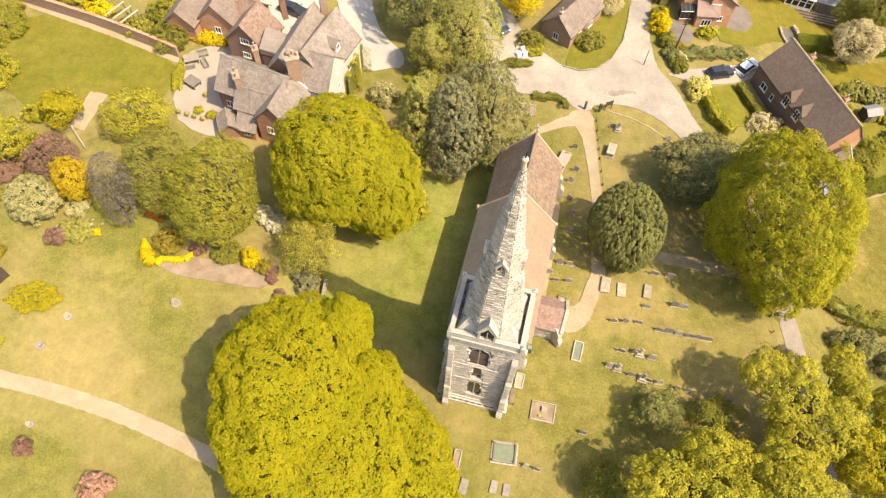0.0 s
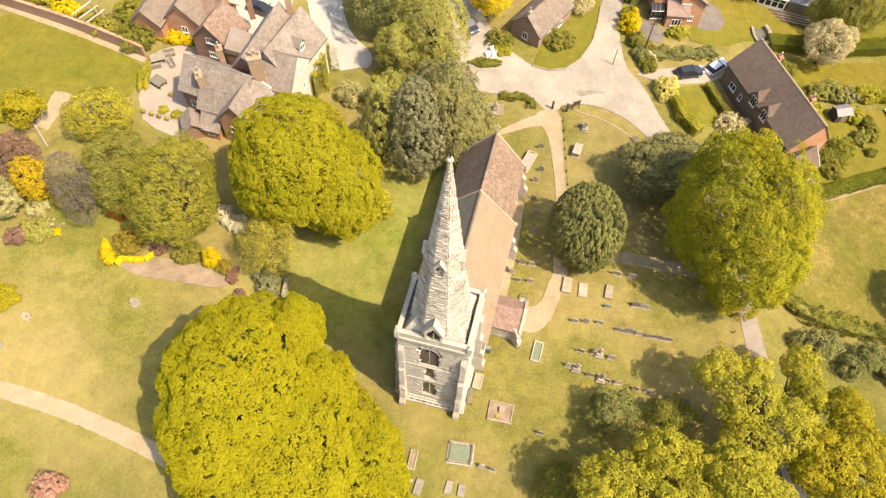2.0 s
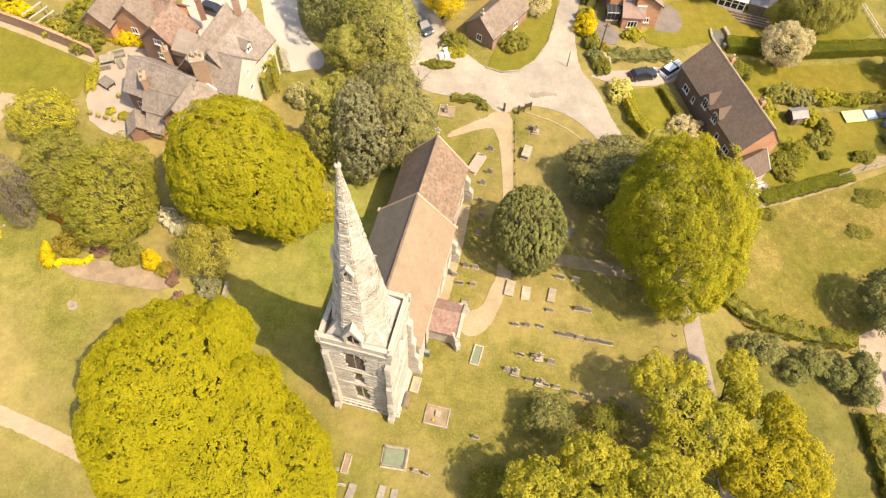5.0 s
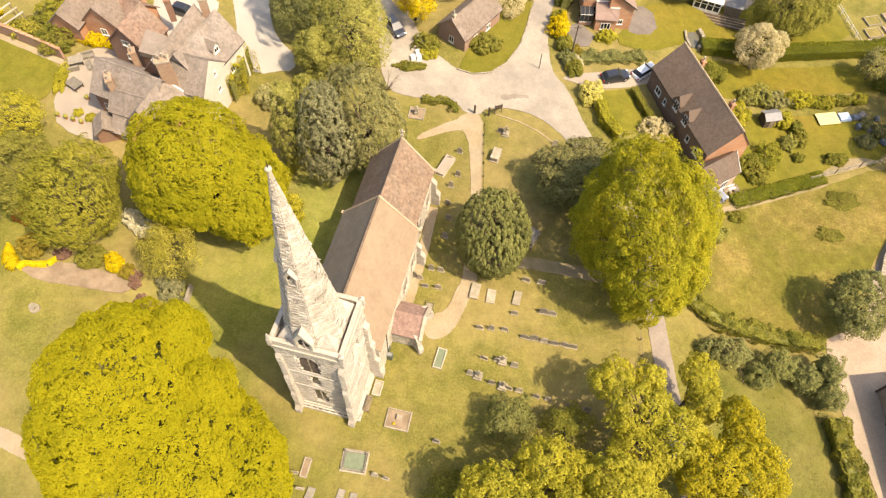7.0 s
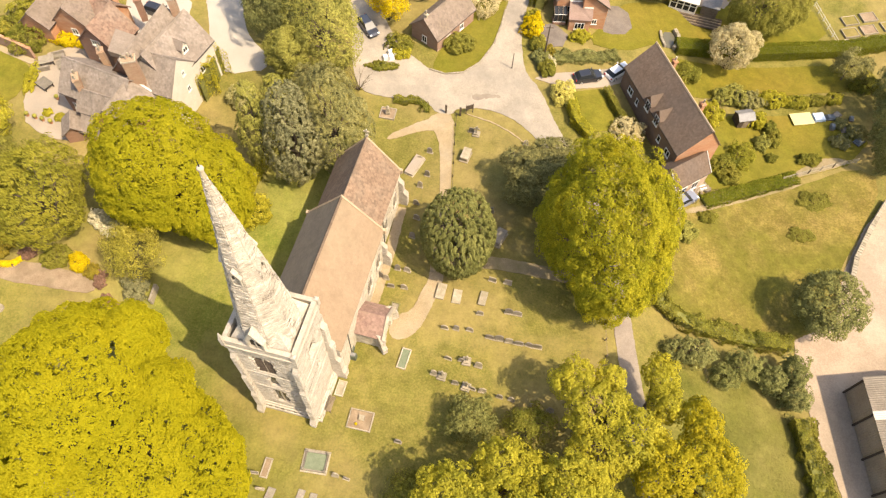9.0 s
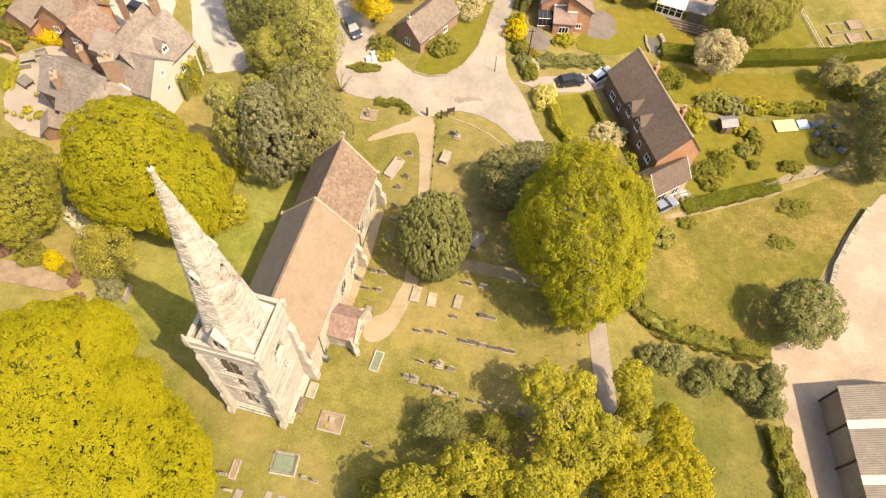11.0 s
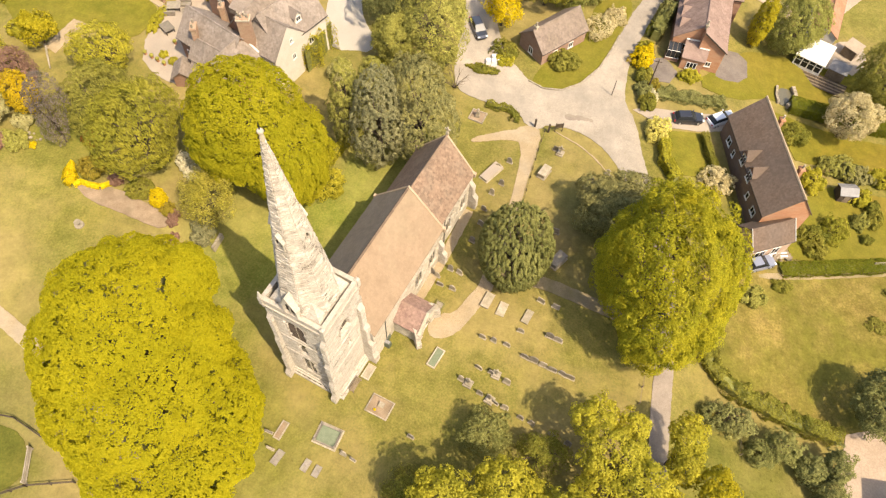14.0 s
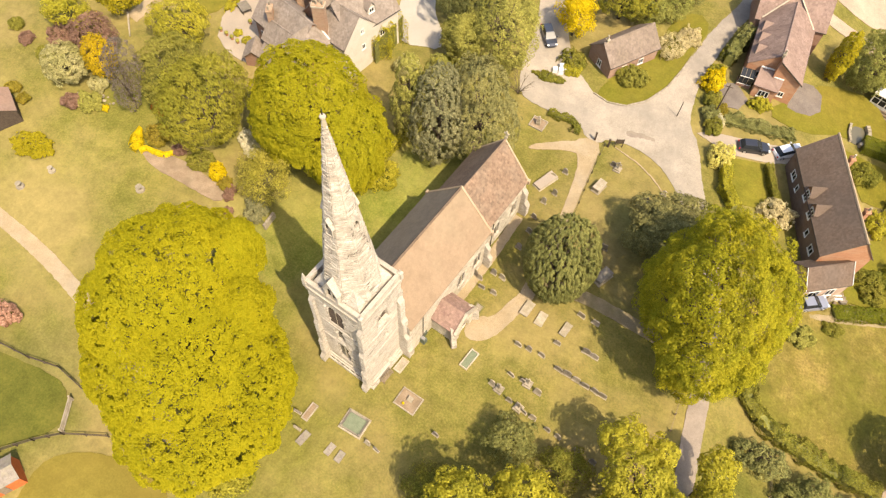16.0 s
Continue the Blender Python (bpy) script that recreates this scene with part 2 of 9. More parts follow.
GARDEN_BRICK = surf("faded garden brick", (0.250, 0.150, 0.098), (0.335, 0.212, 0.144), 1.2, 0.9, 0.4, 9.0, (0.290, 0.205, 0.150), 0.4, 0.6, spec=0.12, stretch=(1, 1, 2.5))
BRICK_ORANGE = surf("orange brick", (0.325, 0.158, 0.084), (0.410, 0.212, 0.118), 1.2, 0.9, 0.4, 9.0, (0.410, 0.272, 0.175), 0.4, 0.5, spec=0.15, stretch=(1, 1, 2.5))
RENDER = surf("white lime render", (0.440, 0.390, 0.315), (0.530, 0.478, 0.400), 0.6, 0.9, 0.2, 12.0, (0.480, 0.424, 0.336), 0.4, 0.4, spec=0.15)
WHITE = surf("white paint", (0.576, 0.552, 0.496), (0.640, 0.616, 0.560), 2.0, 0.5, 0.05, 10.0, spec=0.3)
WOOD = surf("weathered oak", (0.140, 0.105, 0.070), (0.224, 0.175, 0.119), 3.0, 0.85, 0.3, 8.0, spec=0.2)
DARKWOOD = surf("dark stained timber", (0.049, 0.035, 0.025), (0.084, 0.063, 0.045), 3.0, 0.8, 0.3, 8.0, spec=0.2)
BARK = surf("grey brown bark", (0.070, 0.052, 0.035), (0.133, 0.101, 0.070), 2.0, 0.95, 0.8, 6.0, spec=0.1, stretch=(1, 1, 0.3))
SLATE = surf("grey headstone slate", (0.135, 0.114, 0.092), (0.215, 0.184, 0.150), 2.0, 0.8, 0.3, 8.0, (0.210, 0.189, 0.119), 1.5, 0.5, obj=0.25, spec=0.2)
PALE_STONE = surf("pale grave stone", (0.238, 0.199, 0.143), (0.336, 0.287, 0.217), 2.0, 0.9, 0.3, 8.0, (0.189, 0.164, 0.098), 1.2, 0.6, obj=0.2, spec=0.15)
GREEN_CHIP = surf("green glass chippings", (0.12, 0.14, 0.085), (0.16, 0.18, 0.115), 3.0, 0.8, 0.4, 8.0, spec=0.2)
DARK_GLASS = glass("dark window glass", (0.02, 0.022, 0.025), 0.25)
# Dark colour stands for the unlit inside of belfry and spire openings.
VOID = surf("unlit wall opening", (0.045, 0.037, 0.028), (0.075, 0.062, 0.047), 2.0, 0.95, 0.0, spec=0.05)
LEAD = surf("lead sheet", (0.140, 0.133, 0.126), (0.210, 0.199, 0.189), 1.5, 0.6, 0.1, 8.0, spec=0.4)
IRON = surf("dark iron", (0.021, 0.021, 0.021), (0.042, 0.038, 0.035), 4.0, 0.5, 0.1, 8.0, metal=0.6)
CEMENT = surf("pale cement wall sheet", (0.270, 0.215, 0.155), (0.350, 0.285, 0.210), 0.5, 0.85, 0.2, 10.0, (0.230, 0.180, 0.125), 0.3, 0.5, spec=0.15)
SHEET = surf("corrugated cement sheet", (0.165, 0.135, 0.100), (0.235, 0.195, 0.148), 0.5, 0.85, 0.2, 10.0, (0.154, 0.133, 0.105), 0.3, 0.5, spec=0.2)
TYRE = surf("black rubber", (0.014, 0.014, 0.014), (0.021, 0.021, 0.021), 4.0, 0.8, 0.0, 8.0)
TARMAC = surf("dark grey tarmac", (0.115, 0.095, 0.080), (0.165, 0.140, 0.118), 0.6, 0.9, 0.2, 20.0, (0.150, 0.120, 0.095), 0.3, 0.5, spec=0.15, mottle=0.08)
PATCH = surf("grey paving", (0.255, 0.208, 0.158), (0.330, 0.275, 0.214), 0.8, 0.9, 0.2, 15.0, (0.190, 0.162, 0.129), 0.4, 0.5, spec=0.2)

LIME_LEAF = leafy("yellow green lime leaves", (0.268, 0.244, 0.008), (0.341, 0.302, 0.011), (0.374, 0.310, 0.011), 0.3, 0.05, 0.42)
LIME2_LEAF = leafy("green lime leaves", (0.262, 0.246, 0.010), (0.345, 0.308, 0.015), (0.385, 0.318, 0.016), 0.3, 0.08, 0.42)
BEECH_LEAF = leafy("olive yellow beech leaves", (0.218, 0.218, 0.014), (0.356, 0.322, 0.023), (0.437, 0.356, 0.017), 0.45, 0.25, 0.45)
AMBER_LEAF = leafy("amber maple leaves", (0.325, 0.275, 0.014), (0.450, 0.370, 0.024), (0.32, 0.28, 0.018), 0.4, 0.2, 0.45)
OAK_LEAF = leafy("mid green leaves", (0.205, 0.202, 0.022), (0.330, 0.298, 0.039), (0.375, 0.318, 0.039), 0.4, 0.18)
GOLD_LEAF = leafy("golden maple leaves", (0.305, 0.282, 0.026), (0.440, 0.392, 0.045), (0.495, 0.418, 0.036), 0.5, 0.2, 0.45)
YEW_LEAF = leafy("dark yew needles", (0.136, 0.140, 0.040), (0.250, 0.240, 0.072), None, 0.3, 0.2, 0.3)
CONIFER_LEAF = leafy("dark conifer needles", (0.134, 0.129, 0.046), (0.230, 0.207, 0.074), (0.255, 0.222, 0.070), 0.4, 0.3, 0.15)
BLUE_LEAF = leafy("grey green cypress", (0.135, 0.131, 0.062), (0.222, 0.204, 0.094), None, 0.3, 0.3, 0.15)
CYPRESS_LEAF = leafy("olive cypress", (0.185, 0.176, 0.036), (0.292, 0.268, 0.060), None, 0.3, 0.22, 0.15)
YELLOW_LEAF = leafy("bright yellow foliage", (0.50, 0.37, 0.008), (0.66, 0.51, 0.015), None, 0.3, 0.2)
MAROON_LEAF = leafy("maroon foliage", (0.190, 0.110, 0.074), (0.300, 0.178, 0.122), None, 0.3, 0.25)
PURPLE_LEAF = leafy("purple grey foliage", (0.135, 0.108, 0.090), (0.215, 0.172, 0.140), None, 0.3, 0.25)
CREAM_LEAF = leafy("cream blossom", (0.50, 0.45, 0.26), (0.66, 0.60, 0.42), (0.40, 0.38, 0.14), 0.4, 0.2)
LEMON_LEAF = leafy("pale lemon blossom", (0.50, 0.44, 0.10), (0.66, 0.58, 0.17), (0.42, 0.37, 0.06), 0.4, 0.2)
OLIVE_LEAF = leafy("dull olive leaves", (0.170, 0.160, 0.027), (0.275, 0.248, 0.047), (0.230, 0.212, 0.038), 0.4, 0.2, 0.3)
ORANGE_LEAF = leafy("orange gold foliage", (0.42, 0.29, 0.012), (0.56, 0.40, 0.020), (0.36, 0.27, 0.02), 0.3, 0.2)
PALE_LEAF = leafy("pale cream green foliage", (0.34, 0.31, 0.11), (0.47, 0.42, 0.20), (0.28, 0.27, 0.07), 0.5, 0.25)
BLOSSOM_LEAF = leafy("soft cream blossom", (0.46, 0.38, 0.19), (0.62, 0.53, 0.30), (0.38, 0.33, 0.12), 0.35, 0.22)
ALDER_LEAF = leafy("soft green leaves", (0.178, 0.182, 0.040), (0.300, 0.284, 0.072), (0.250, 0.240, 0.055), 0.4, 0.25, 0.3)
SCRUB_LEAF = leafy("grey green scrub leaves", (0.128, 0.132, 0.042), (0.230, 0.218, 0.072), (0.190, 0.190, 0.055), 0.4, 0.3, 0.25)
BIRCH_LEAF = leafy("pale olive birch leaves", (0.287, 0.259, 0.034), (0.437, 0.380, 0.069), (0.380, 0.310, 0.057), 0.4, 0.3)
GREEN_HEDGE = leafy("bright green hedge leaves", (0.115, 0.132, 0.012), (0.185, 0.185, 0.018), (0.16, 0.165, 0.015), 0.4, 0.2)
OCHRE_LEAF = leafy("ochre green foliage", (0.20, 0.165, 0.02), (0.31, 0.25, 0.035), (0.36, 0.24, 0.04), 0.5, 0.25)
RED_LEAF = leafy("russet foliage", (0.30, 0.11, 0.02), (0.42, 0.17, 0.03), None, 0.3, 0.3)
PINK_LEAF = leafy("dusty pink blossom", (0.36, 0.20, 0.13), (0.50, 0.30, 0.21), None, 0.3, 0.3)
HEDGE_LEAF = leafy("clipped hedge leaves", (0.146, 0.153, 0.024), (0.262, 0.241, 0.040), (0.320, 0.262, 0.044), 0.4)


# ---- geometry helpers ----
class Mesh:
    """Vertices and faces gathered for one mesh."""

    def __init__(self):
        self.v, self.f = [], []

    def add(self, verts, faces):
        k = len(self.v)
        self.v += [tuple(p) for p in verts]
        self.f += [tuple(i + k for i in f) for f in faces]
        return self

    def quad(self, *p):
        return self.add(p, [tuple(range(len(p)))])

    def hull(self, low, high):
        """A closed prism between two rings of equal length."""
        n = len(low)
        return self.add([*low, *high], [tuple(reversed(range(n))), tuple(range(n, 2 * n)), *[(i, (i + 1) % n, n + (i + 1) % n, n + i) for i in range(n)]])

    def box(self, x0, x1, y0, y1, z0, z1, m=None, taper=0.0):
        t = taper
        low = [(x0, y0, z0), (x1, y0, z0), (x1, y1, z0), (x0, y1, z0)]
        high = [(x0 + t, y0 + t, z1), (x1 - t, y0 + t, z1), (x1 - t, y1 - t, z1), (x0 + t, y1 - t, z1)]
        if m is not None:
            low, high = [m @ Vector(p) for p in low], [m @ Vector(p) for p in high]
        return self.hull(low, high)

    def tube(self, points, radii, sides=8):
        rings = []
        for i, p in enumerate(points):
            a, c = Vector(points[max(i - 1, 0)]), Vector(points[min(i + 1, len(points) - 1)])
            q = (c - a).to_track_quat("Z", "Y")
            rings.append([tuple(Vector(p) + q @ Vector((radii[i] * math.cos(6.2832 * k / sides), radii[i] * math.sin(6.2832 * k / sides), 0))) for k in range(sides)])
        k0 = len(self.v)
        self.v += [p for r in rings for p in r]
        for i in range(len(rings) - 1):
            for k in range(sides):
                a = k0 + i * sides
                self.f.append((a + k, a + (k + 1) % sides, a + sides + (k + 1) % sides, a + sides + k))
        self.f.append(tuple(k0 + k for k in reversed(range(sides))))
        self.f.append(tuple(k0 + (len(rings) - 1) * sides + k for k in range(sides)))
        return self

    def ball(self, c, r, seg=10, rings=6):
        pts, n = [], []
        for i in range(1, rings):
            a = math.pi * i / rings
            n.append([(c[0] + r[0] * math.sin(a) * math.cos(6.2832 * k / seg), c[1] + r[1] * math.sin(a) * math.sin(6.2832 * k / seg), c[2] + r[2] * math.cos(a)) for k in range(seg)])
        top, low = (c[0], c[1], c[2] + r[2]), (c[0], c[1], c[2] - r[2])
        verts = [top, *[p for ring in n for p in ring], low]
        faces = [(0, 1 + k, 1 + (k + 1) % seg) for k in range(seg)]
        for i in range(rings - 2):
            faces += [(1 + i * seg + k, 1 + (i + 1) * seg + k, 1 + (i + 1) * seg + (k + 1) % seg, 1 + i * seg + (k + 1) % seg) for k in range(seg)]
        last = len(verts) - 1
        faces += [(last, last - seg + (k + 1) % seg, last - seg + k) for k in range(seg)]
        return self.add(verts, faces)

    def data(self, name, material, smooth=False):
        me = bpy.data.meshes.new(name)
        me.from_pydata(self.v, [], self.f)
        me.materials.append(material)
        if smooth:
            me.shade_smooth()
        return me


def part(name, mesh, material, parent=None, label="", smooth=False, kind=""):
    ob = new(name, mesh.data(name, material, smooth) if isinstance(mesh, Mesh) else mesh)
    if parent is not None:
        ob.parent = parent
    return tagged(ob, label, kind=kind)


def thing(name, m, label, category, group="", kind=""):
    ob = new(name)
    ob.matrix_world = m
    return tagged(ob, label, category, group, kind)


def smooth_step(a, b, x):
    t = min(1.0, max(0.0, (x - a) / (b - a)))
    return t * t * (3 - 2 * t)


def ground_z(x, y):
    """The lie of the land: level at the church, rising to the gardens, falling to the farmyard."""
    return (1.6 * smooth_step(-8, -26, x) + 1.6 * smooth_step(-26, -50, x) * smooth_step(20, 50, y)
            - 5.5 * smooth_step(36, 68, x) - 1.0 * smooth_step(50, 70, y) * smooth_step(0, 15, x))


def on(x, y, rz=0.0, up=0.0):
    return pose(x, y, ground_z(x, y) + up, 0, 0, rz)


# ---- land ----
from mathutils.geometry import delaunay_2d_cdt


def ground_sheet():
    def axis(a, b, step):
        mid = list(np.arange(a, b + 0.1, step))
        low, high, d = [], [], step
        while d < 700:
            d *= 1.5
            low.insert(0, (low[0] if low else a) - d)
            high.append((high[-1] if high else b) + d)
        return low + mid + high
    xs, ys = axis(-80, 110, 1.5), axis(-24, 130, 1.5)
    m = Mesh()
    m.v = [(x, y, ground_z(x, y) + (0.05 * noise.noise((x * 0.2, y * 0.2, 0)) - 0.03)) for y in ys for x in xs]
    w = len(xs)
    m.f = [(j * w + i, j * w + i + 1, (j + 1) * w + i + 1, (j + 1) * w + i) for j in range(len(ys) - 1) for i in range(w - 1)]
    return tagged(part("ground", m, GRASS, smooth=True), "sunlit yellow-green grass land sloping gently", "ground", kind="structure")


def rounded(outline, times=2):
    for _ in range(times):
        out = []
        for (ax, ay), (bx, by) in zip(outline, outline[1:] + outline[:1]):
            out += [(0.75 * ax + 0.25 * bx, 0.75 * ay + 0.25 * by), (0.25 * ax + 0.75 * bx, 0.25 * ay + 0.75 * by)]
        outline = out
    return outline


def inside(x, y, outline):
    hit = False
    for (ax, ay), (bx, by) in zip(outline, outline[1:] + outline[:1]):
        if (ay > y) != (by > y) and x < (bx - ax) * (y - ay) / (by - ay) + ax:
            hit = not hit
    return hit


def patch(name, outline, material, lift, label, category, soft=2, ragged=0.09, kind="structure"):
    """A thin sheet of another surface laid on the land."""
    line = rounded(outline, soft)
    lift = 0.024 + lift * 0.35
    dense = []
    for (ax, ay), (bx, by) in zip(line, line[1:] + line[:1]):
        n = max(1, int(math.hypot(bx - ax, by - ay) / 0.25))
        dense += [(ax + (bx - ax) * i / n, ay + (by - ay) * i / n) for i in range(n)]
    line = [(x + ragged * (noise.noise((x * 1.3, y * 1.3, 3)) + 0.7 * noise.noise((x * 4, y * 4, 5))), y + ragged * (noise.noise((x * 1.3, y * 1.3, 9)) + 0.7 * noise.noise((x * 4, y * 4, 7)))) for x, y in dense]
    xs, ys = [p[0] for p in line], [p[1] for p in line]
    pts = [Vector(p) for p in line]
    for gx in np.arange(min(xs) + 0.7, max(xs), 1.5):
        for gy in np.arange(min(ys) + 0.7, max(ys), 1.5):
            if inside(gx, gy, line):
                pts.append(Vector((gx, gy)))
    n = len(line)
    verts, _, faces, *_ = delaunay_2d_cdt(pts, [(i, (i + 1) % n) for i in range(n)], [], 0, 1e-4)
    m = Mesh()
    m.v = [(p.x, p.y, ground_z(p.x, p.y) + lift) for p in verts]
    m.f = [tuple(f) for f in faces if inside(sum(verts[i].x for i in f) / len(f), sum(verts[i].y for i in f) / len(f), line)]
    # a skirt, so that the sheet has an edge
    k = len(m.v)
    m.v += [(x, y, ground_z(x, y) - 0.2) for x, y in line]
    top = len(m.v)
    m.v += [(x, y, ground_z(x, y) + lift) for x, y in line]
    m.f += [(k + i, k + (i + 1) % n, top + (i + 1) % n, top + i) for i in range(n)]
    return tagged(part(name, m, material), label, category, kind=kind)


def strip(line, width):
    """The outline of a band of that width along a line."""
    left, right = [], []
    for i, (x, y) in enumerate(line):
        a, b = line[max(i - 1, 0)], line[min(i + 1, len(line) - 1)]
        d = math.hypot(b[0] - a[0], b[1] - a[1])
        nx, ny = -(b[1] - a[1]) / d, (b[0] - a[0]) / d
        w = width / 2
        left.append((x + nx * w, y + ny * w)), right.append((x - nx * w, y - ny * w))
    return left + right[::-1]


DIRT = surf("dry worn earth", (0.205, 0.158, 0.088), (0.275, 0.215, 0.130), 0.7, 0.95, 0.5, 12.0, (0.165, 0.140, 0.060), 0.4, 0.7, spec=0.1)
ground_sheet()
ROAD = [(38.0, 118), (35.0, 105.5), (31.6, 97.0), (30.1, 91.2), (29.2, 86.8), (27.8, 82.4), (25.6, 78.6), (23.2, 76.6), (20.6, 76.2), (18.2, 77.2), (16.5, 79.0), (14.2, 81.0), (11.8, 85.8), (8.5, 95), (4.5, 95), (6.6, 86),
        (6.8, 80), (7.2, 76.5), (8.4, 72.6), (11.2, 71.7), (16.6, 71.3), (18.4, 70.6), (19.4, 69.0), (21.6, 68.8), (22.2, 70.0), (26.2, 70.1), (29.6, 68.7), (32.2, 66.2), (34.0, 63.2), (37.5, 58), (39.5, 58.5), (36.4, 66.4),
        (34.2, 74.2), (32.5, 76.4), (32.0, 79.6), (32.0, 84.2), (32.6, 88.0), (33.6, 92.6), (35.4, 99.6), (38.6, 106), (42, 118)]
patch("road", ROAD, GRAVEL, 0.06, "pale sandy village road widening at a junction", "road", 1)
patch("road_repair", [(24.2, 72.2), (25.6, 72.8), (28.3, 72.6), (28.6, 71.9), (26.6, 71.9), (24.8, 71.4)], LANE, 0.085, "cracked grey patch in the road surface", "road", 1, 0.3)
patch("churchyard_path", [(21.9, 68.6), (21.75, 63.0), (21.5, 58.6), (21.4, 54.0), (21.0, 49.6), (20.5, 45.4), (20.6, 42.2), (19.6, 39.8), (18.7, 37.5), (17.9, 36.0), (16.7, 34.8), (15.0, 34.4), (14.2, 35.6), (14.7, 36.9), (15.6, 37.8), (16.5, 38.0), (17.3, 39.0), (17.9, 40.8), (18.8, 42.2), (19.0, 45.0), (19.6, 49.6), (20.0, 54.0), (20.0, 58.6), (19.9, 62.8), (19.3, 65.8), (18.0, 66.2), (18.2, 68.2), (20.0, 69.2)], PATH, 0.045, "sandy gravel path from the gate to the porch", "path", 1)
patch("churchyard_path", [(19.4, 68.0), (18.1, 67.9), (14.8, 66.0), (13.0, 64.8), (12.6, 63.8), (14.4, 64.5), (17.5, 65.8), (19.4, 65.8)], PATH, 0.065, "sandy gravel path spur beside the chancel", "path", 1)
# Brown earth colour gives this stretch of gravel path its tree shade.
patch("churchyard_path", strip([(20.2, 44.6), (23.0, 44.9), (26.8, 44.8), (29.9, 44.3), (33.4, 43.5), (38.0, 42.6), (41.4, 41.6)], 1.7), DIRT, 0.07, "gravel path under the big tree, browned for shade", "path", 2)
patch("wall_strip", strip([(12.3, 38.9), (13.8, 45.0), (15.2, 52.6)], 1.2), PATH, 0.06, "pale gravel strip along the foot of the nave wall", "path", 0)
patch("lane", strip([(43.6, 8), (42.6, 20), (42.2, 28.0), (41.9, 33.0), (41.8, 38.0), (41.5, 44), (40.5, 52), (38.6, 58.5)], 2.3), LANE, 0.05, "narrow worn asphalt lane between grass verges", "lane", 2)
patch("drive_path", strip([(-72, 31.5), (-58, 30.0), (-46.9, 27.6), (-39.3, 25.8), (-32.2, 23.5), (-24.9, 20.4), (-17, 16.5), (-9, 11)], 1.75), PATH, 0.05, "pale gravel path curving across the lawn", "path", 2)
patch("gravel_court", [(-16.6, 92), (-14.6, 84.5), (-13.6, 79.5), (-12.4, 75.9), (-10.0, 74.3), (-7.4, 75.0), (-5.2, 75.2), (-5.0, 78.0), (-8.0, 81.2), (-9.5, 84.5), (-11, 92)], COURT, 0.05, "bright white gravel court beside the house", "court", 1)
patch("gravel_court", [(-26.5, 82), (-25.5, 79.4), (-20.5, 78.2), (-17.5, 80), (-17.5, 90), (-27, 90)], COURT, 0.055, "bright gravel yard behind the house", "court", 1)
patch("patio", [(-36.4, 74.6), (-30.0, 78.2), (-27.6, 72), (-29.2, 66.5), (-25.0, 62.4), (-26.5, 60.4), (-31.6, 61.0), (-35.4, 64.0)], PATCH, 0.05, "pale stone patio beside the cottage", "patio", 1)
patch("lawn", [(-58.5, 81.8), (-48, 78.3), (-36.6, 73.9), (-36.2, 68.1), (-38.6, 65.0), (-46.0, 66.6), (-47.9, 61.9), (-56.1, 64.7), (-61.8, 73.7)], LAWN, 0.05, "mown green lawn beside the brick garden wall", "lawn", 1)
patch("garden_path", [(-46.4, 66.8), (-44.0, 66.4), (-45.6, 60.2), (-47.6, 60.9)], PATH, 0.08, "sandy garden path by the lawn", "path", 0)
patch("wall_path", strip([(-60, 83.1), (-47.2, 77.9), (-38.6, 74.4), (-36.0, 73.4)], 0.9), PATH, 0.08, "narrow pale path along the garden wall", "path", 0)
patch("flowerbed", [(-33.4, 41.9), (-30.8, 42.4), (-28.1, 42.8), (-24.5, 42.1), (-20.6, 41.0), (-19.6, 39.6), (-21.0, 38.9), (-25.5, 39.6), (-30.5, 40.2)], SOIL, 0.08, "bare pinkish soil flowerbed in the lawn", "flowerbed", 1)
patch("green_lawn", [(-48, 12.8), (-32.0, 12.6), (-24.2, 12.7), (-21.9, 11.3), (-20.5, 8.2), (-24.8, 4.2), (-36, -3.0), (-48, 2)], DARK_LAWN, 0.05, "darker green lawn beyond a fence", "lawn", 1)
patch("bowling_lawn", [(-20.4, 1.2), (-20.5, 4.0), (-19.2, 6.0), (-15.4, 7.8), (-10.2, 7.8), (-6.4, 6.4), (-5.0, 1.0), (-9, -8), (-20, -8)], OLIVE_LAWN, 0.06, "smooth olive green lawn patch", "lawn", 1)
patch("bare_earth", [(-6.5, 4.6), (-4.0, 7.6), (0.5, 8.2), (2.5, 4), (-2, -2)], SOIL, 0.06, "bare sandy earth under the lime tree", "earth", 2)
patch("field", [(45.5, 55.0), (53.3, 55.6), (63.5, 59.0), (72.6, 62.0), (80.3, 65.4), (84, 63), (78, 54), (72.6, 47.0), (69.5, 39.6), (63.8, 37.4), (57.7, 37.4), (52.5, 38.1), (48.8, 39.2), (46.6, 41.6), (45.2, 45.0), (44.4, 50)], DRY, 0.05, "dry tufted pasture with worn patches", "field", 1)
patch("farmyard", [(64.6, 37.6), (70.6, 40.2), (73.6, 47.4), (78.5, 54.5), (86, 62), (120, 66), (120, 5), (66.8, 5), (65.6, 19.5), (64.3, 26.5), (63.9, 32.7)], CONCRETE, 0.06, "pale concrete farmyard", "farmyard", 0)
patch("worn_strip", strip([(53.0, 54.9), (58.8, 57.2), (65.5, 60.0), (71.6, 62.0)], 0.9), DIRT, 0.065, "pale worn strip beside the boundary hedge", "path", 1)
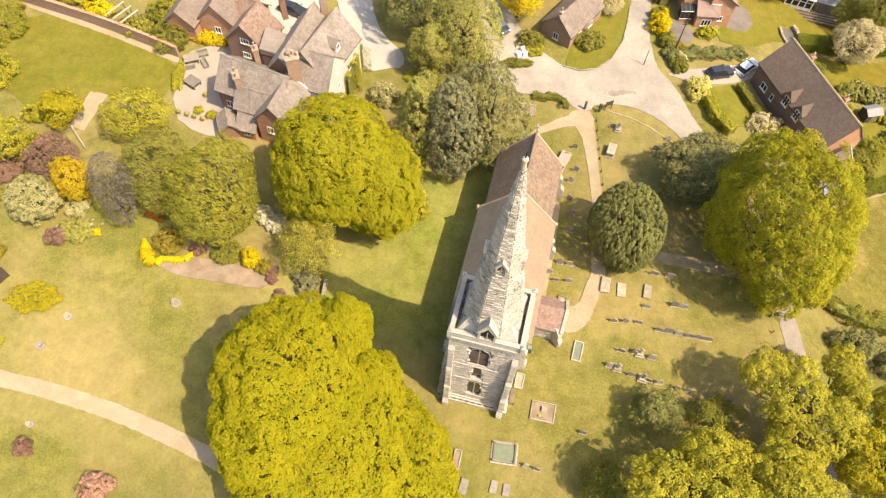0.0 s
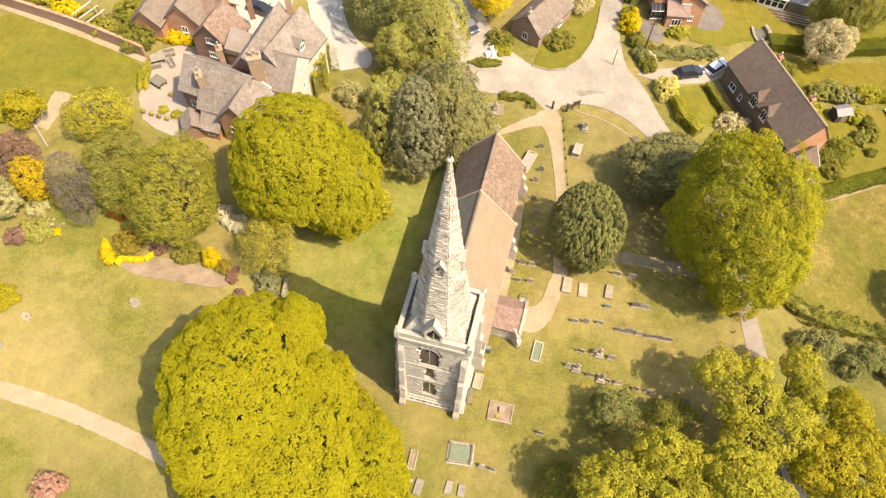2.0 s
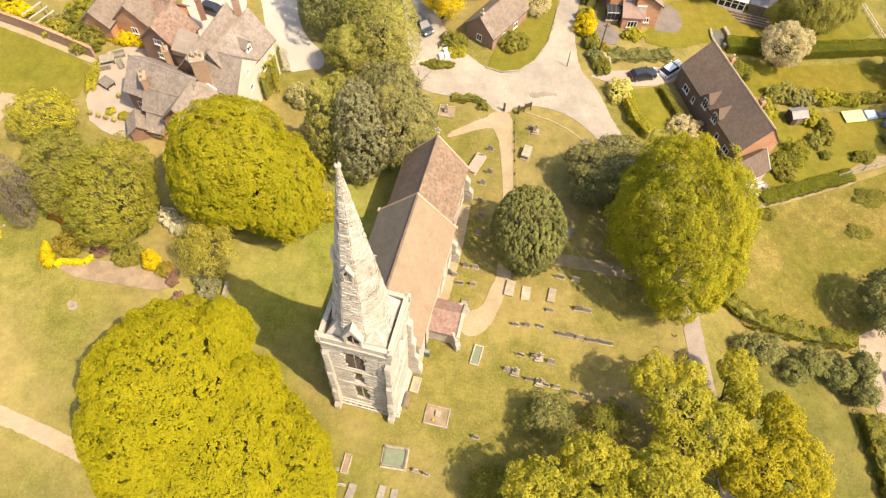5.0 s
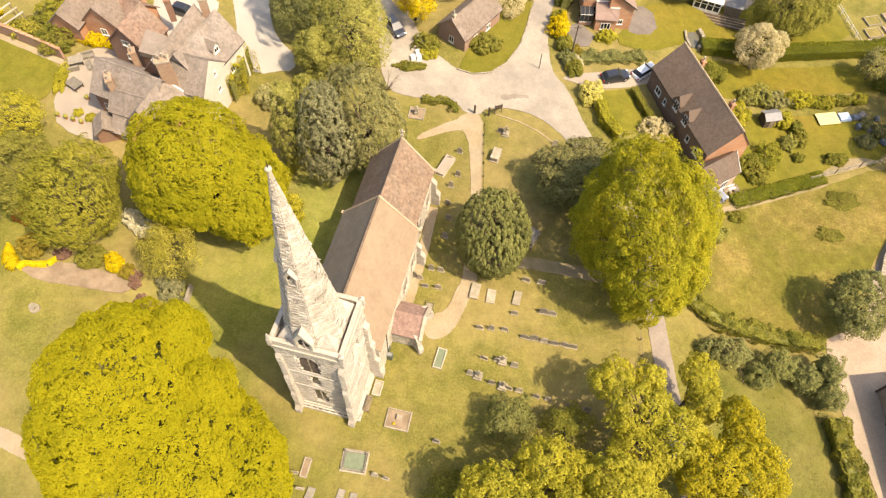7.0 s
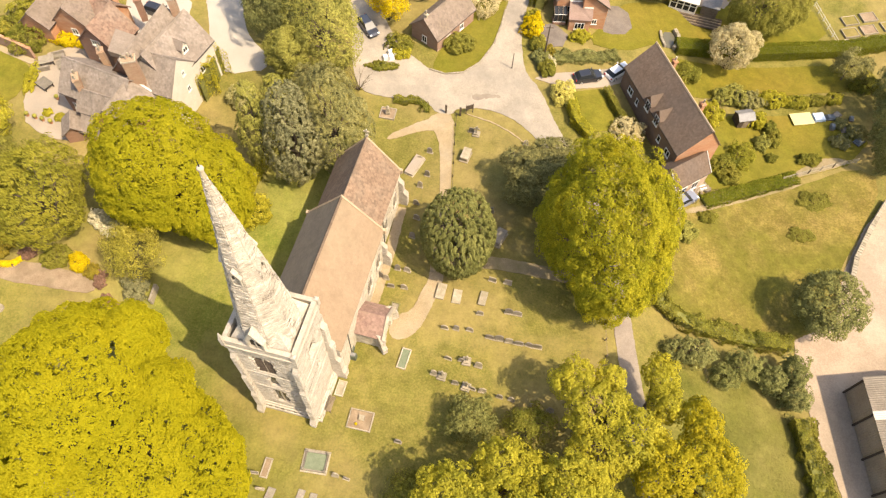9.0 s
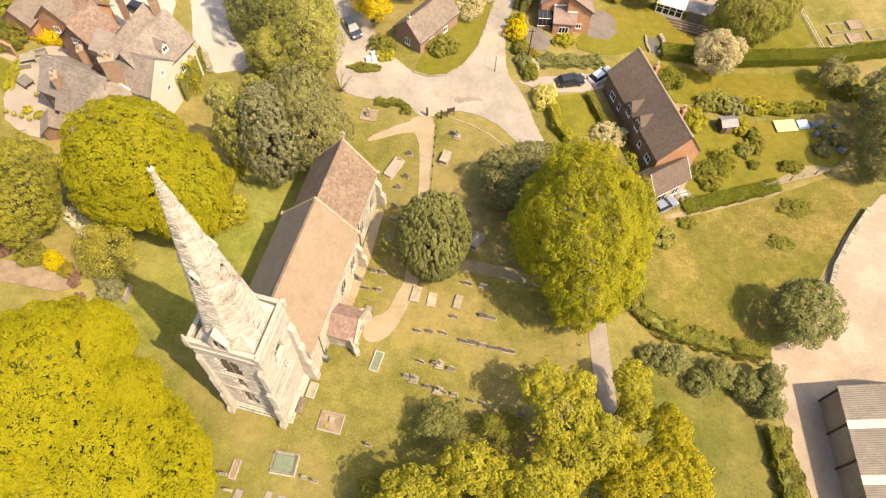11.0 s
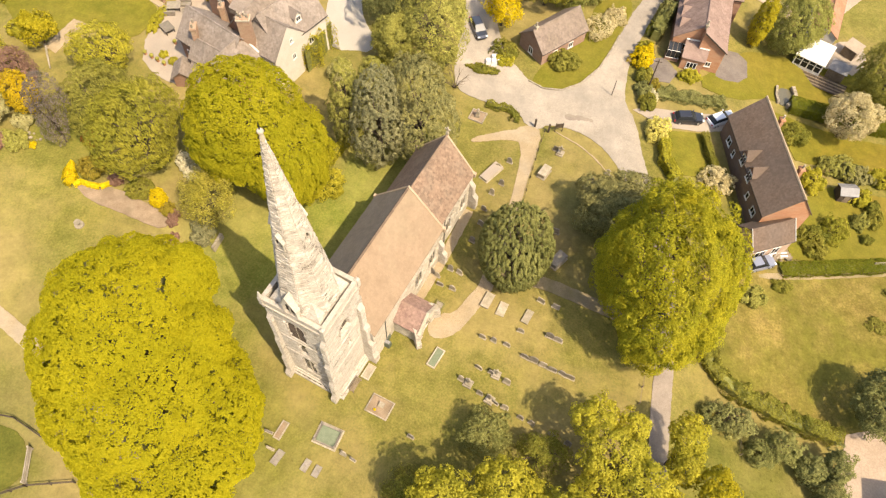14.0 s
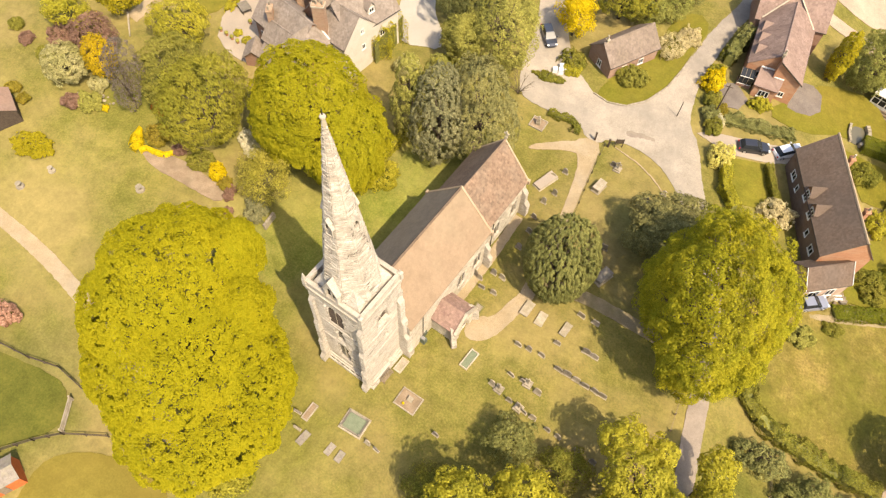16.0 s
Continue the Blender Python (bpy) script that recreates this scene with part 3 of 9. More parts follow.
patch("junk_yard", [(69.6, 62.6), (73.6, 65.6), (77.2, 67.2), (80.6, 66.4), (76.5, 64.6)], DIRT, 0.08, "bare pinkish earth by the field fence", "earth", 1)
patch("front_lawn", [(38.6, 73.6), (43.6, 75.0), (46.6, 68.2), (41.3, 66.6), (38.7, 69.5)], LAWN, 0.05, "square green cottage front lawn", "lawn", 0)
patch("driveway", [(33.6, 76.0), (38.2, 74.0), (44.0, 75.4), (48.2, 77.8), (47.4, 80.2), (42.0, 78.0), (35.5, 76.9)], PATCH, 0.07, "pale concrete cottage driveway", "driveway", 0)
patch("side_garden", [(54.4, 84.6), (72, 84.6), (88, 86.0), (90, 80.6), (79, 79.6), (68.5, 78.2), (58.2, 77.0)], LAWN, 0.05, "long sunny garden lawn behind the cottage", "lawn", 0)
patch("back_garden", [(59.2, 70.2), (63.6, 74.4), (80.5, 75.2), (84, 70), (79.6, 65.6), (70.2, 62.6), (57.6, 59.6), (56.8, 63)], LAWN, 0.06, "green cottage back garden lawn", "lawn", 0)
patch("far_garden", [(41.5, 84.0), (47.6, 83.2), (54.6, 87.4), (70, 89.2), (84.0, 90.2), (82.3, 100), (62, 98), (50, 95.5), (46.6, 90.2)], LAWN, 0.055, "green garden lawn behind the tall hedge", "lawn", 1)
patch("hut_verge", [(18.3, 77.3), (20.6, 76.4), (23.2, 76.8), (25.5, 78.8), (27.6, 82.5), (29.0, 86.9), (29.9, 91.3), (31.4, 97.2), (28.8, 100), (25.0, 96), (25.4, 88.2), (20.4, 82.4)], LAWN, 0.07, "curved grass verge in front of the stone hut", "verge", 1)
patch("house_forecourt", [(34.8, 86.6), (35.4, 82.2), (38.2, 82.6), (39.2, 85.0), (37.0, 87.4)], TARMAC, 0.07, "brown paved front yard", "forecourt", 0)
patch("house_forecourt", [(44.9, 86.9), (46.4, 86.7), (48.6, 87.4), (50.0, 89.2), (49.8, 92.4), (48.2, 93.4), (46.2, 93.0), (45.0, 96.0), (44.9, 90.0)], TARMAC, 0.07, "grey paved terrace beside the brick house", "forecourt", 0)
patch("farm_track", strip([(38.5, 113.6), (44.6, 110.6), (51.0, 108.8), (57.0, 107.6)], 2.8), CONCRETE, 0.05, "pale track behind the brick house", "track", 0)
patch("far_yard", [(47.0, 116.0), (51.5, 113.6), (56.0, 112.2), (70.0, 112.0), (72.0, 135.0), (40.0, 135.0)], CONCRETE, 0.055, "pale concrete yard beyond the track", "yard", 1)
patch("rear_yard", [(62.6, 97.4), (66.4, 96.6), (70.0, 100.6), (69.0, 106.0), (64.5, 104.5), (63.0, 100.0)], PATCH, 0.06, "pale paved yard among the sheds", "yard", 1)


# ---- church ----
def masonry(m, org, ux, up, n, half, height, bw, bh, skip=None, depth=0.10, rng=None, gap=0.018, uneven=0.02):
    """Courses of separate blocks on a wall face. half(v): half the face's width at height v; skip(u, v): an opening."""
    rng = rng or random.Random(1)
    org, ux, up, n = Vector(org), Vector(ux), Vector(up), Vector(n)
    v, row = 0.0, 0
    while v < height - bh * 0.4:
        h = min(bh * rng.uniform(0.85, 1.15), height - v)
        w0, w1 = half(v), half(v + h)
        u = -w0 - (bw * 0.5 if row % 2 else 0)
        while u < w0:
            w = bw * rng.uniform(0.75, 1.3)
            a, b = max(u, -w0), min(u + w, w0)
            if b - a > 0.06 and not (skip and skip((a + b) / 2, v + h / 2)):
                s = w1 / w0 if w0 > 0 else 1
                g, d = gap / 2, depth + rng.uniform(-uneven, uneven)
                low = [org + ux * x + up * y - n * 0.05 for x, y in ((a + g, v + g), (b - g, v + g), ((b - g) * s, v + h - g), ((a + g) * s, v + h - g))]
                c = 0.02
                high = [org + ux * x + up * y + n * d for x, y in ((a + g + c, v + g + c), (b - g - c, v + g + c), ((b - g) * s - c, v + h - g - c), ((a + g) * s + c, v + h - g - c))]
                k = len(m.v)
                m.v += [tuple(p) for p in low + high]
                m.f += [(k + 4, k + 5, k + 6, k + 7), *[(k + i, k + (i + 1) % 4, k + 4 + (i + 1) % 4, k + 4 + i) for i in range(4)]]
            u += w
        v += h
        row += 1


def arch_points(w, h0, h1, n=6):
    """Half outline of a pointed opening, in width and height: sill at 0, spring at h0, point at h1."""
    pts = [(-w, 0), (-w, h0)]
    pts += [(-w * math.cos(math.pi / 2 * i / n), h0 + (h1 - h0) * math.sin(math.pi / 2 * i / n) ** 0.9) for i in range(1, n)]
    pts += [(0, h1)]
    return pts + [(-x, y) for x, y in pts[-2::-1]]


def window_part(parent, org, ux, n, w, h0, h1, name="window", mullions=1, slats=False, frame_mat=None, depth=0.16):
    """A pointed window: stone surround, dark pane and mullions, standing on a wall face."""
    org, ux, n = Vector(org), Vector(ux), Vector(n)
    up = Vector((0, 0, 1))
    at = lambda x, y, d: tuple(org + ux * x + up * y + n * d)  # noqa: E731
    inner, outer = arch_points(w, h0, h1), arch_points(w + 0.11, h0 + 0.04, h1 + 0.14)
    outer = [(x, y - 0.14) if i in (0, len(outer) - 1) else (x, y) for i, (x, y) in enumerate(outer)]
    fr = Mesh()
    k, verts, faces = len(inner), [], []
    for a, b in zip(inner, outer):
        verts += [at(*a, -0.1), at(*b, -0.1), at(*b, depth), at(*a, depth - 0.05)]
    for i in range(k - 1):
        faces += [(4 * i + q, 4 * i + (q + 1) % 4, 4 * i + 4 + (q + 1) % 4, 4 * i + 4 + q) for q in range(4)]
    fr.add(verts, faces + [(3, 2, 1, 0), tuple(4 * k - 4 + q for q in range(4))])
    win = part(name, fr, frame_mat or STONE, parent)
    part("sill", Mesh().hull([at(-w - 0.2, -0.16, -0.1), at(w + 0.2, -0.16, -0.1), at(w + 0.2, 0.02, -0.1), at(-w - 0.2, 0.02, -0.1)],
                             [at(-w - 0.2, -0.16, depth + 0.07), at(w + 0.2, -0.16, depth + 0.07), at(w + 0.2, 0.0, depth), at(-w - 0.2, 0.0, depth)]), frame_mat or STONE, win)
    pane = Mesh().quad(*[at(x, y, 0.0) for x, y in inner])
    part("pane", pane, VOID if slats else DARK_GLASS, win, "dark leaded glass" if not slats else "dark belfry opening")
    for i in range(mullions):
        x = -w + 2 * w * (i + 1) / (mullions + 1)
        part("mullion", Mesh().hull([at(x - 0.06, 0, 0.01), at(x + 0.06, 0, 0.01), at(x + 0.06, 0, 0.12), at(x - 0.06, 0, 0.12)],
                                    [at(x - 0.06, h1 * 0.86, 0.01), at(x + 0.06, h1 * 0.86, 0.01), at(x + 0.06, h1 * 0.86, 0.12), at(x - 0.06, h1 * 0.86, 0.12)]), COPING, win)
    if slats:
        y = 0.15
        while y < h1 * 0.8:
            ww = w * (1 if y < h0 else max(0.15, 1 - (y - h0) / (h1 - h0)))
            part("louvre", Mesh().hull([at(-ww, y, 0.02), at(ww, y, 0.02), at(ww, y - 0.16, 0.14), at(-ww, y - 0.16, 0.14)],
                                       [at(-ww, y + 0.04, 0.02), at(ww, y + 0.04, 0.02), at(ww, y - 0.12, 0.14), at(-ww, y - 0.12, 0.14)]), DARKWOOD, win)
            y += 0.3
    return win


def tile_slope(m, a, b, c, d, course=0.32, width=0.3, rng=None, proud=0.02):
    """Overlapping tiles on the slope a-b (eave) to d-c (ridge)."""
    rng = rng or random.Random(2)
    a, b, c, d = (Vector(p) for p in (a, b, c, d))
    n = (b - a).cross(d - a).normalized()
    rows = max(2, round((d - a).length / course))
    for r in range(rows):
        s0, s1 = r / rows, min(1.0, (r + 1.12) / rows)
        l0, r0, l1, r1 = a.lerp(d, s0), b.lerp(c, s0), a.lerp(d, s1), b.lerp(c, s1)
        cols = max(1, round((r0 - l0).length / width))
        off = 0.5 if r % 2 else 0.0
        for k in range(-1 if off else 0, cols):
            f0, f1 = max(0.0, (k + off) / cols), min(1.0, (k + off + 1) / cols)
            if f1 - f0 < 0.02 / cols:
                continue
            g = 0.004 / max(0.1, (r0 - l0).length)
            e = proud + rng.uniform(-0.006, 0.01)
            p = [l0.lerp(r0, f0 + g) + n * e, l0.lerp(r0, f1 - g) + n * e, l1.lerp(r1, f1 - g) + n * 0.004, l1.lerp(r1, f0 + g) + n * 0.004]
            k0 = len(m.v)
            m.v += [tuple(q) for q in p] + [tuple(p[0] - n * 0.03), tuple(p[1] - n * 0.03)]
            m.f += [(k0, k0 + 1, k0 + 2, k0 + 3), (k0 + 4, k0 + 5, k0 + 1, k0)]


AXIS = 14.0
church = thing("church", pose(4.8, 28.8, 0, 0, 0, -AXIS), "pale limestone parish church with a tall tower spire", "church")
X, Y, Z3 = Vector((1, 0, 0)), Vector((0, 1, 0)), Vector((0, 0, 1))
TS, TW, TE, TH = 3.32, -2.78, 2.98, 17.1      # tower: half width, west and east faces, wall height
rng = random.Random(7)

IN = 0.55      # how deep the openings lie
tower_core = Mesh().box(-TS + IN, TS - IN, TW + IN, TE - IN, -0.5, TH)
tower = part("tower", tower_core, STONE_CORE, church, "square ashlar bell tower")


def hole(u0, v0, w, h):
    return lambda u, v: abs(u - u0) < w and v0 - 0.1 < v < v0 + h


west_holes = [hole(0.35, 11.4, 1.1, 4.0), hole(0.3, 7.6, 0.6, 3.1), hole(0.25, 2.4, 0.9, 4.0)]
south_holes = [hole(0.0, 12.5, 0.95, 2.3), hole(0.2, 8.6, 0.3, 1.0)]
FACES = (("west", (0, TW + IN, 0), -X, -Y, TS), ("south", (TS - IN, (TW + TE) / 2, 0), -Y * -1, X, (TE - TW) / 2),
         ("north", (-TS + IN, (TW + TE) / 2, 0), -Y, -X, (TE - TW) / 2), ("east", (0, TE - IN, 0), X, Y, TS))
west_face = []
for name, org, ux, n, half in FACES:
    holes = west_holes if name == "west" else south_holes if name == "south" else [hole(0, 12.5, 0.95, 2.3)]
    m = Mesh()
    masonry(m, org, ux, Z3, n, lambda v, h=half: h, TH, 0.55, 0.28, lambda u, v, hs=holes: any(q(u, v) for q in hs), IN, rng, 0.014, uneven=0.018)
    part("ashlar", m, STONE, tower, kind="stuff") if name != "west" else west_face.append((m, holes))
org_w = Vector((0, TW + 0.3, 0))
window_part(tower, org_w + Vector((-0.35, 0, 11.4)), -X, -Y, 0.95, 2.7, 3.9, "belfry_window", 1, True, frame_mat=STONE_CORE, depth=0.27)
window_part(tower, org_w + Vector((-0.3, 0, 7.6)), -X, -Y, 0.48, 2.3, 3.0, "tower_window", 0, frame_mat=STONE_CORE, depth=0.27)
window_part(tower, org_w + Vector((-0.25, 0, 2.4)), -X, -Y, 0.75, 2.7, 3.9, "tower_window", 1, frame_mat=STONE_CORE, depth=0.27)
window_part(tower, (TS - IN, 0.1, 12.5), Y, X, 0.8, 1.1, 2.2, "belfry_window", 1, True, depth=IN + 0.05)
window_part(tower, (TS - IN, 0.3, 8.6), Y, X, 0.18, 0.6, 0.9, "tower_window", 0, depth=IN + 0.05)
window_part(tower, (-TS + IN, 0.1, 12.5), -Y, -X, 0.8, 1.1, 2.2, "belfry_window", 1, True, depth=IN + 0.05)
window_part(tower, (0, TE - IN, 13.4), X, Y, 0.8, 1.0, 2.0, "belfry_window", 1, True, depth=IN + 0.05)


def ring(z0, z1, out, inn=None):
    """A band of stone round the tower."""
    m = Mesh()
    o = out
    low = [(-TS - o, TW - o, z0), (TS + o, TW - o, z0), (TS + o, TE + o, z0), (-TS - o, TE + o, z0)]
    m.hull(low, [(x, y, z1) for x, y, _ in low]) if inn is None else None
    if inn is not None:
        i = inn
        inner = [(-TS + i, TW + i), (TS - i, TW + i), (TS - i, TE - i), (-TS + i, TE - i)]
        outer = [(x, y) for x, y, _ in low]
        for k in range(4):
            a, b, c, d = outer[k], outer[(k + 1) % 4], inner[(k + 1) % 4], inner[k]
            m.hull([(*a, z0), (*b, z0), (*c, z0), (*d, z0)], [(*a, z1), (*b, z1), (*c, z1), (*d, z1)])
    return m


part("plinth", ring(-0.4, 0.45, 0.42), STONE, tower)
part("plinth", ring(0.45, 1.0, 0.28), STONE, tower)
part("plinth", ring(1.0, 1.4, 0.12), STONE, tower)
for z in (7.05, 10.9):
    part("string_course", ring(z, z + 0.16, 0.07), STONE, tower)
part("cornice", ring(TH - 0.05, TH + 0.16, 0.2), STONE_CORE, tower)
part("parapet", ring(TH + 0.16, TH + 1.0, 0.06, 0.3), STONE, tower, "plain stone parapet")
part("parapet_coping", ring(TH + 1.0, TH + 1.1, 0.09, 0.34), STONE_CORE, tower)
part("gutter", Mesh().box(-TS + 0.3, TS - 0.3, TW + 0.3, TE - 0.3, TH, TH + 0.25), GUTTER_STONE, tower, "dark stained tower gutter")
dent = Mesh()
for i in range(19):
    x = -TS + 0.15 + i * (2 * TS - 0.3) / 18
    dent.box(x - 0.1, x + 0.1, TW - 0.2, TW, TH - 0.32, TH - 0.06)
    dent.box(x - 0.1, x + 0.1, TE, TE + 0.2, TH - 0.32, TH - 0.06)
for i in range(16):
    y = TW + 0.2 + i * (TE - TW - 0.4) / 15
    dent.box(TS, TS + 0.2, y - 0.1, y + 0.1, TH - 0.32, TH - 0.06)
    dent.box(-TS - 0.2, -TS, y - 0.1, y + 0.1, TH - 0.32, TH - 0.06)
part("corbel_table", dent, STONE, tower, kind="stuff")
for sx, yy in ((-TS, TW), (TS, TW), (TS, TE), (-TS, TE)):
    m = Mesh().box(sx - 0.2, sx + 0.2, yy - 0.2, yy + 0.2, TH + 0.2, TH + 1.3)
    m.box(sx - 0.17, sx + 0.17, yy - 0.17, yy + 0.17, TH + 1.3, TH + (2.3 if (sx < 0 and yy < 0) else 1.5), taper=0.13)
    part("corner_pinnacle", m, STONE, tower)


def buttress(at, direction, width, stages, parent=None):
    """Stages from the ground up: projection, top height; each with a sloping weathering."""
    skin = Mesh()
    m, d, s = Mesh(), Vector((*direction, 0)).normalized(), Vector((-direction[1], direction[0], 0)).normalized()
    a, z = Vector((*at, 0)), -0.4
    for i, (out, top) in enumerate(stages):
        nxt = stages[i + 1][0] if i + 1 < len(stages) else 0.02
        w = width / 2 * (1 - 0.04 * i)
        low = [a - s * w - d * 0.5, a + s * w - d * 0.5, a + s * w + d * out, a - s * w + d * out]
        m.hull([p + Z3 * z for p in low], [p + Z3 * top for p in low])
        tall = top - max(z, 0.0)
        for face_at, u, nrm, half_w in ((a + d * out, -s, d, w), (a + s * w + d * (out / 2), d, s, out / 2), (a - s * w + d * (out / 2), -d, -s, out / 2)):
            masonry(skin, face_at - nrm * 0.03 + Z3 * max(z, 0.0), u, Z3, nrm, lambda v, q=half_w: q, tall, 0.46, 0.29, None, 0.055, rng, 0.014, uneven=0.02)
        hi = [low[0], low[1], a + s * w + d * nxt, a - s * w + d * nxt]
        m.hull([p + Z3 * top for p in low], [p + Z3 * (top + (out - nxt) * 1.3 + 0.02) for p in hi])
        z = top
    ob = part("buttress", m, STONE_CORE, parent or tower)
    part("ashlar", skin, STONE, ob, kind="stuff")
    return ob


STEPS_N = [(1.1, 1.0), (0.7, 4.8), (0.5, 9.6), (0.32, 14.6)]
STEPS = [(1.15, 1.0), (0.82, 4.8), (0.6, 9.6), (0.38, 14.6)]
for q in (-1, 1):
    buttress((q * (TS - 0.32), TW), (0, -1), 0.62, STEPS if q > 0 else STEPS_N)
    buttress((q * (TS - 0.45), TE), (0, 1), 0.8, [(0.7, 1.0), (0.55, 4.8), (0.45, 9.6), (0.3, 14.2)])
    q < 0 and buttress((q * TS, TW + 0.42), (q, 0), 0.7, [(0.8, 1.0), (0.6, 4.8), (0.45, 9.6), (0.3, 14.2)])
    buttress((q * TS, TE - 0.42), (q, 0), 0.84, [(1.4, 1.6), (1.1, 4.8), (0.7, 8.6), (0.4, 13.0)])
for i in range(7):
    x = -2.1 + i * 0.7
    part("plinth_panel", Mesh().hull([(x - 0.2, TW - 0.285, 0.52), (x + 0.2, TW - 0.285, 0.52), (x + 0.2, TW - 0.285, 0.94), (x - 0.2, TW - 0.285, 0.94)],
                                     [(x - 0.17, TW - 0.31, 0.55), (x + 0.17, TW - 0.31, 0.55), (x + 0.17, TW - 0.31, 0.91), (x - 0.17, TW - 0.31, 0.91)]), SLATE, tower, "dark carved plinth panel")

# spire
SR, SZ0, SZ1 = 2.76, TH + 0.2, 41.1
spire_mid = Vector((0, (TW + TE) / 2, 0))
core = Mesh()
oct_pts = lambda r, z: [tuple(spire_mid + Vector((r * math.cos(math.pi / 8 + k * math.pi / 4) / math.cos(math.pi / 8), r * math.sin(math.pi / 8 + k * math.pi / 4) / math.cos(math.pi / 8), z))) for k in range(8)]  # noqa: E731
core.hull(oct_pts(SR - 0.1, SZ0), oct_pts(0.10, SZ1 - 0.9))
spire = part("spire", core, STONE_CORE, church, "tall octagonal stone spire with worn courses")
slope_len = math.hypot(SR - 0.16, SZ1 - 0.9 - SZ0)
for k in range(8):
    a = k * math.pi / 4
    out = Vector((math.cos(a), math.sin(a), 0))
    side = Vector((-math.sin(a), math.cos(a), 0))
    foot, top = spire_mid + out * (SR - 0.1) + Z3 * SZ0, spire_mid + out * 0.10 + Z3 * (SZ1 - 0.9)
    up = (top - foot).normalized()
    n = side.cross(up)
    t8 = math.tan(math.pi / 8)
    m = Mesh()
    masonry(m, foot, side, up, n, lambda v: ((SR - 0.1) + (0.10 - SR + 0.1) * v / (top - foot).length) * t8, (top - foot).length, 0.62, 0.25, None, 0.06, rng, 0.022, uneven=0.04)
    part("spire_stone", m, SPIRE_STONE, spire, kind="stuff")
part("capstone", Mesh().hull(oct_pts(0.2, SZ1 - 1.2), oct_pts(0.12, SZ1 - 0.5)).ball(tuple(spire_mid + Z3 * (SZ1 - 0.35)), (0.24, 0.24, 0.22)), COPING, spire, smooth=False)
part("finial", Mesh().tube([tuple(spire_mid + Z3 * (SZ1 - 0.3)), tuple(spire_mid + Z3 * (SZ1 + 0.5))], [0.06, 0.02], 6), IRON, spire)


def lucarne(angle, z, w, h, big):
    """A gabled opening standing out of the spire."""
    out, side = Vector((math.cos(angle), math.sin(angle), 0)), Vector((-math.sin(angle), math.cos(angle), 0))
    r = SR * (SZ1 - z) / (SZ1 - SZ0)
    face = spire_mid + out * (r + (0.22 if big else 0.05)) + Z3 * z
    deep = h * SR / (SZ1 - SZ0) + 0.8
    g = h * (0.5 if big else 0.42)
    m = Mesh()
    prof = [(-w, 0), (w, 0), (w, h - g), (0, h), (-w, h - g)]
    inn = [(-w * 0.74, 0.05), (w * 0.74, 0.05), (w * 0.74, h - g - 0.05), (0, h - g * 0.5), (-w * 0.74, h - g - 0.05)]
    P = lambda p, d: tuple(face + side * p[0] + Z3 * p[1] - out * d)  # noqa: E731
    for i in range(5):
        j = (i + 1) % 5
        m.hull([P(prof[i], 0), P(prof[j], 0), P(inn[j], 0), P(inn[i], 0)], [P(prof[i], deep), P(prof[j], deep), P(inn[j], deep), P(inn[i], deep)])
    ob = part("lucarne", m, STONE, spire, "gabled spire light")
    part("pane", Mesh().quad(*[P(p, 0.3 if big else 0.14) for p in inn]), VOID, ob, "dark louvred opening")
    cop = Mesh()
    for s in (-1, 1):
        cop.hull([P((s * (w + 0.12), h - g - 0.12), -0.08), P((0, h + 0.02), -0.08), P((0, h + 0.2), -0.08), P((s * (w + 0.12), h - g + 0.06), -0.08)],
                 [P((s * (w + 0.12), h - g - 0.12), deep), P((0, h + 0.02), deep), P((0, h + 0.2), deep), P((s * (w + 0.12), h - g + 0.06), deep)])
    part("gable_coping", cop, STONE, ob)
    part("mullion", Mesh().hull([P((-0.05, 0), 0.1), P((0.05, 0), 0.1), P((0.05, 0), 0.2), P((-0.05, 0), 0.2)], [P((-0.05, h - g), 0.1), P((0.05, h - g), 0.1), P((0.05, h - g), 0.2), P((-0.05, h - g), 0.2)]), STONE_CORE, ob)


lucarne(-math.pi / 2, SZ0 + 0.2, 0.82, 4.0, True)
for sx in (-1, 1):
    for ye, sy in ((TW + 0.3, -1), (TE - 0.3, 1)):
        r8 = SR * math.tan(math.pi / 8)
        foot = [(sx * (TS - 0.3), ye, SZ0), (sx * SR, spire_mid.y + sy * r8 * 0.9, SZ0), (sx * r8 * 0.9, spire_mid.y + sy * SR, SZ0)]
        k = SR * 0.80 / math.sqrt(2)
        tip = (sx * k, spire_mid.y + sy * k, SZ0 + 3.0)
        part("broach", Mesh().add([*foot, tip], [(0, 2, 1), (0, 1, 3), (1, 2, 3), (2, 0, 3)]), STONE, spire, "sloping stone broach at the spire foot")
for k in range(4):
    lucarne(-math.pi / 2 + k * math.pi / 2, 27.8, 0.42, 2.2, False)


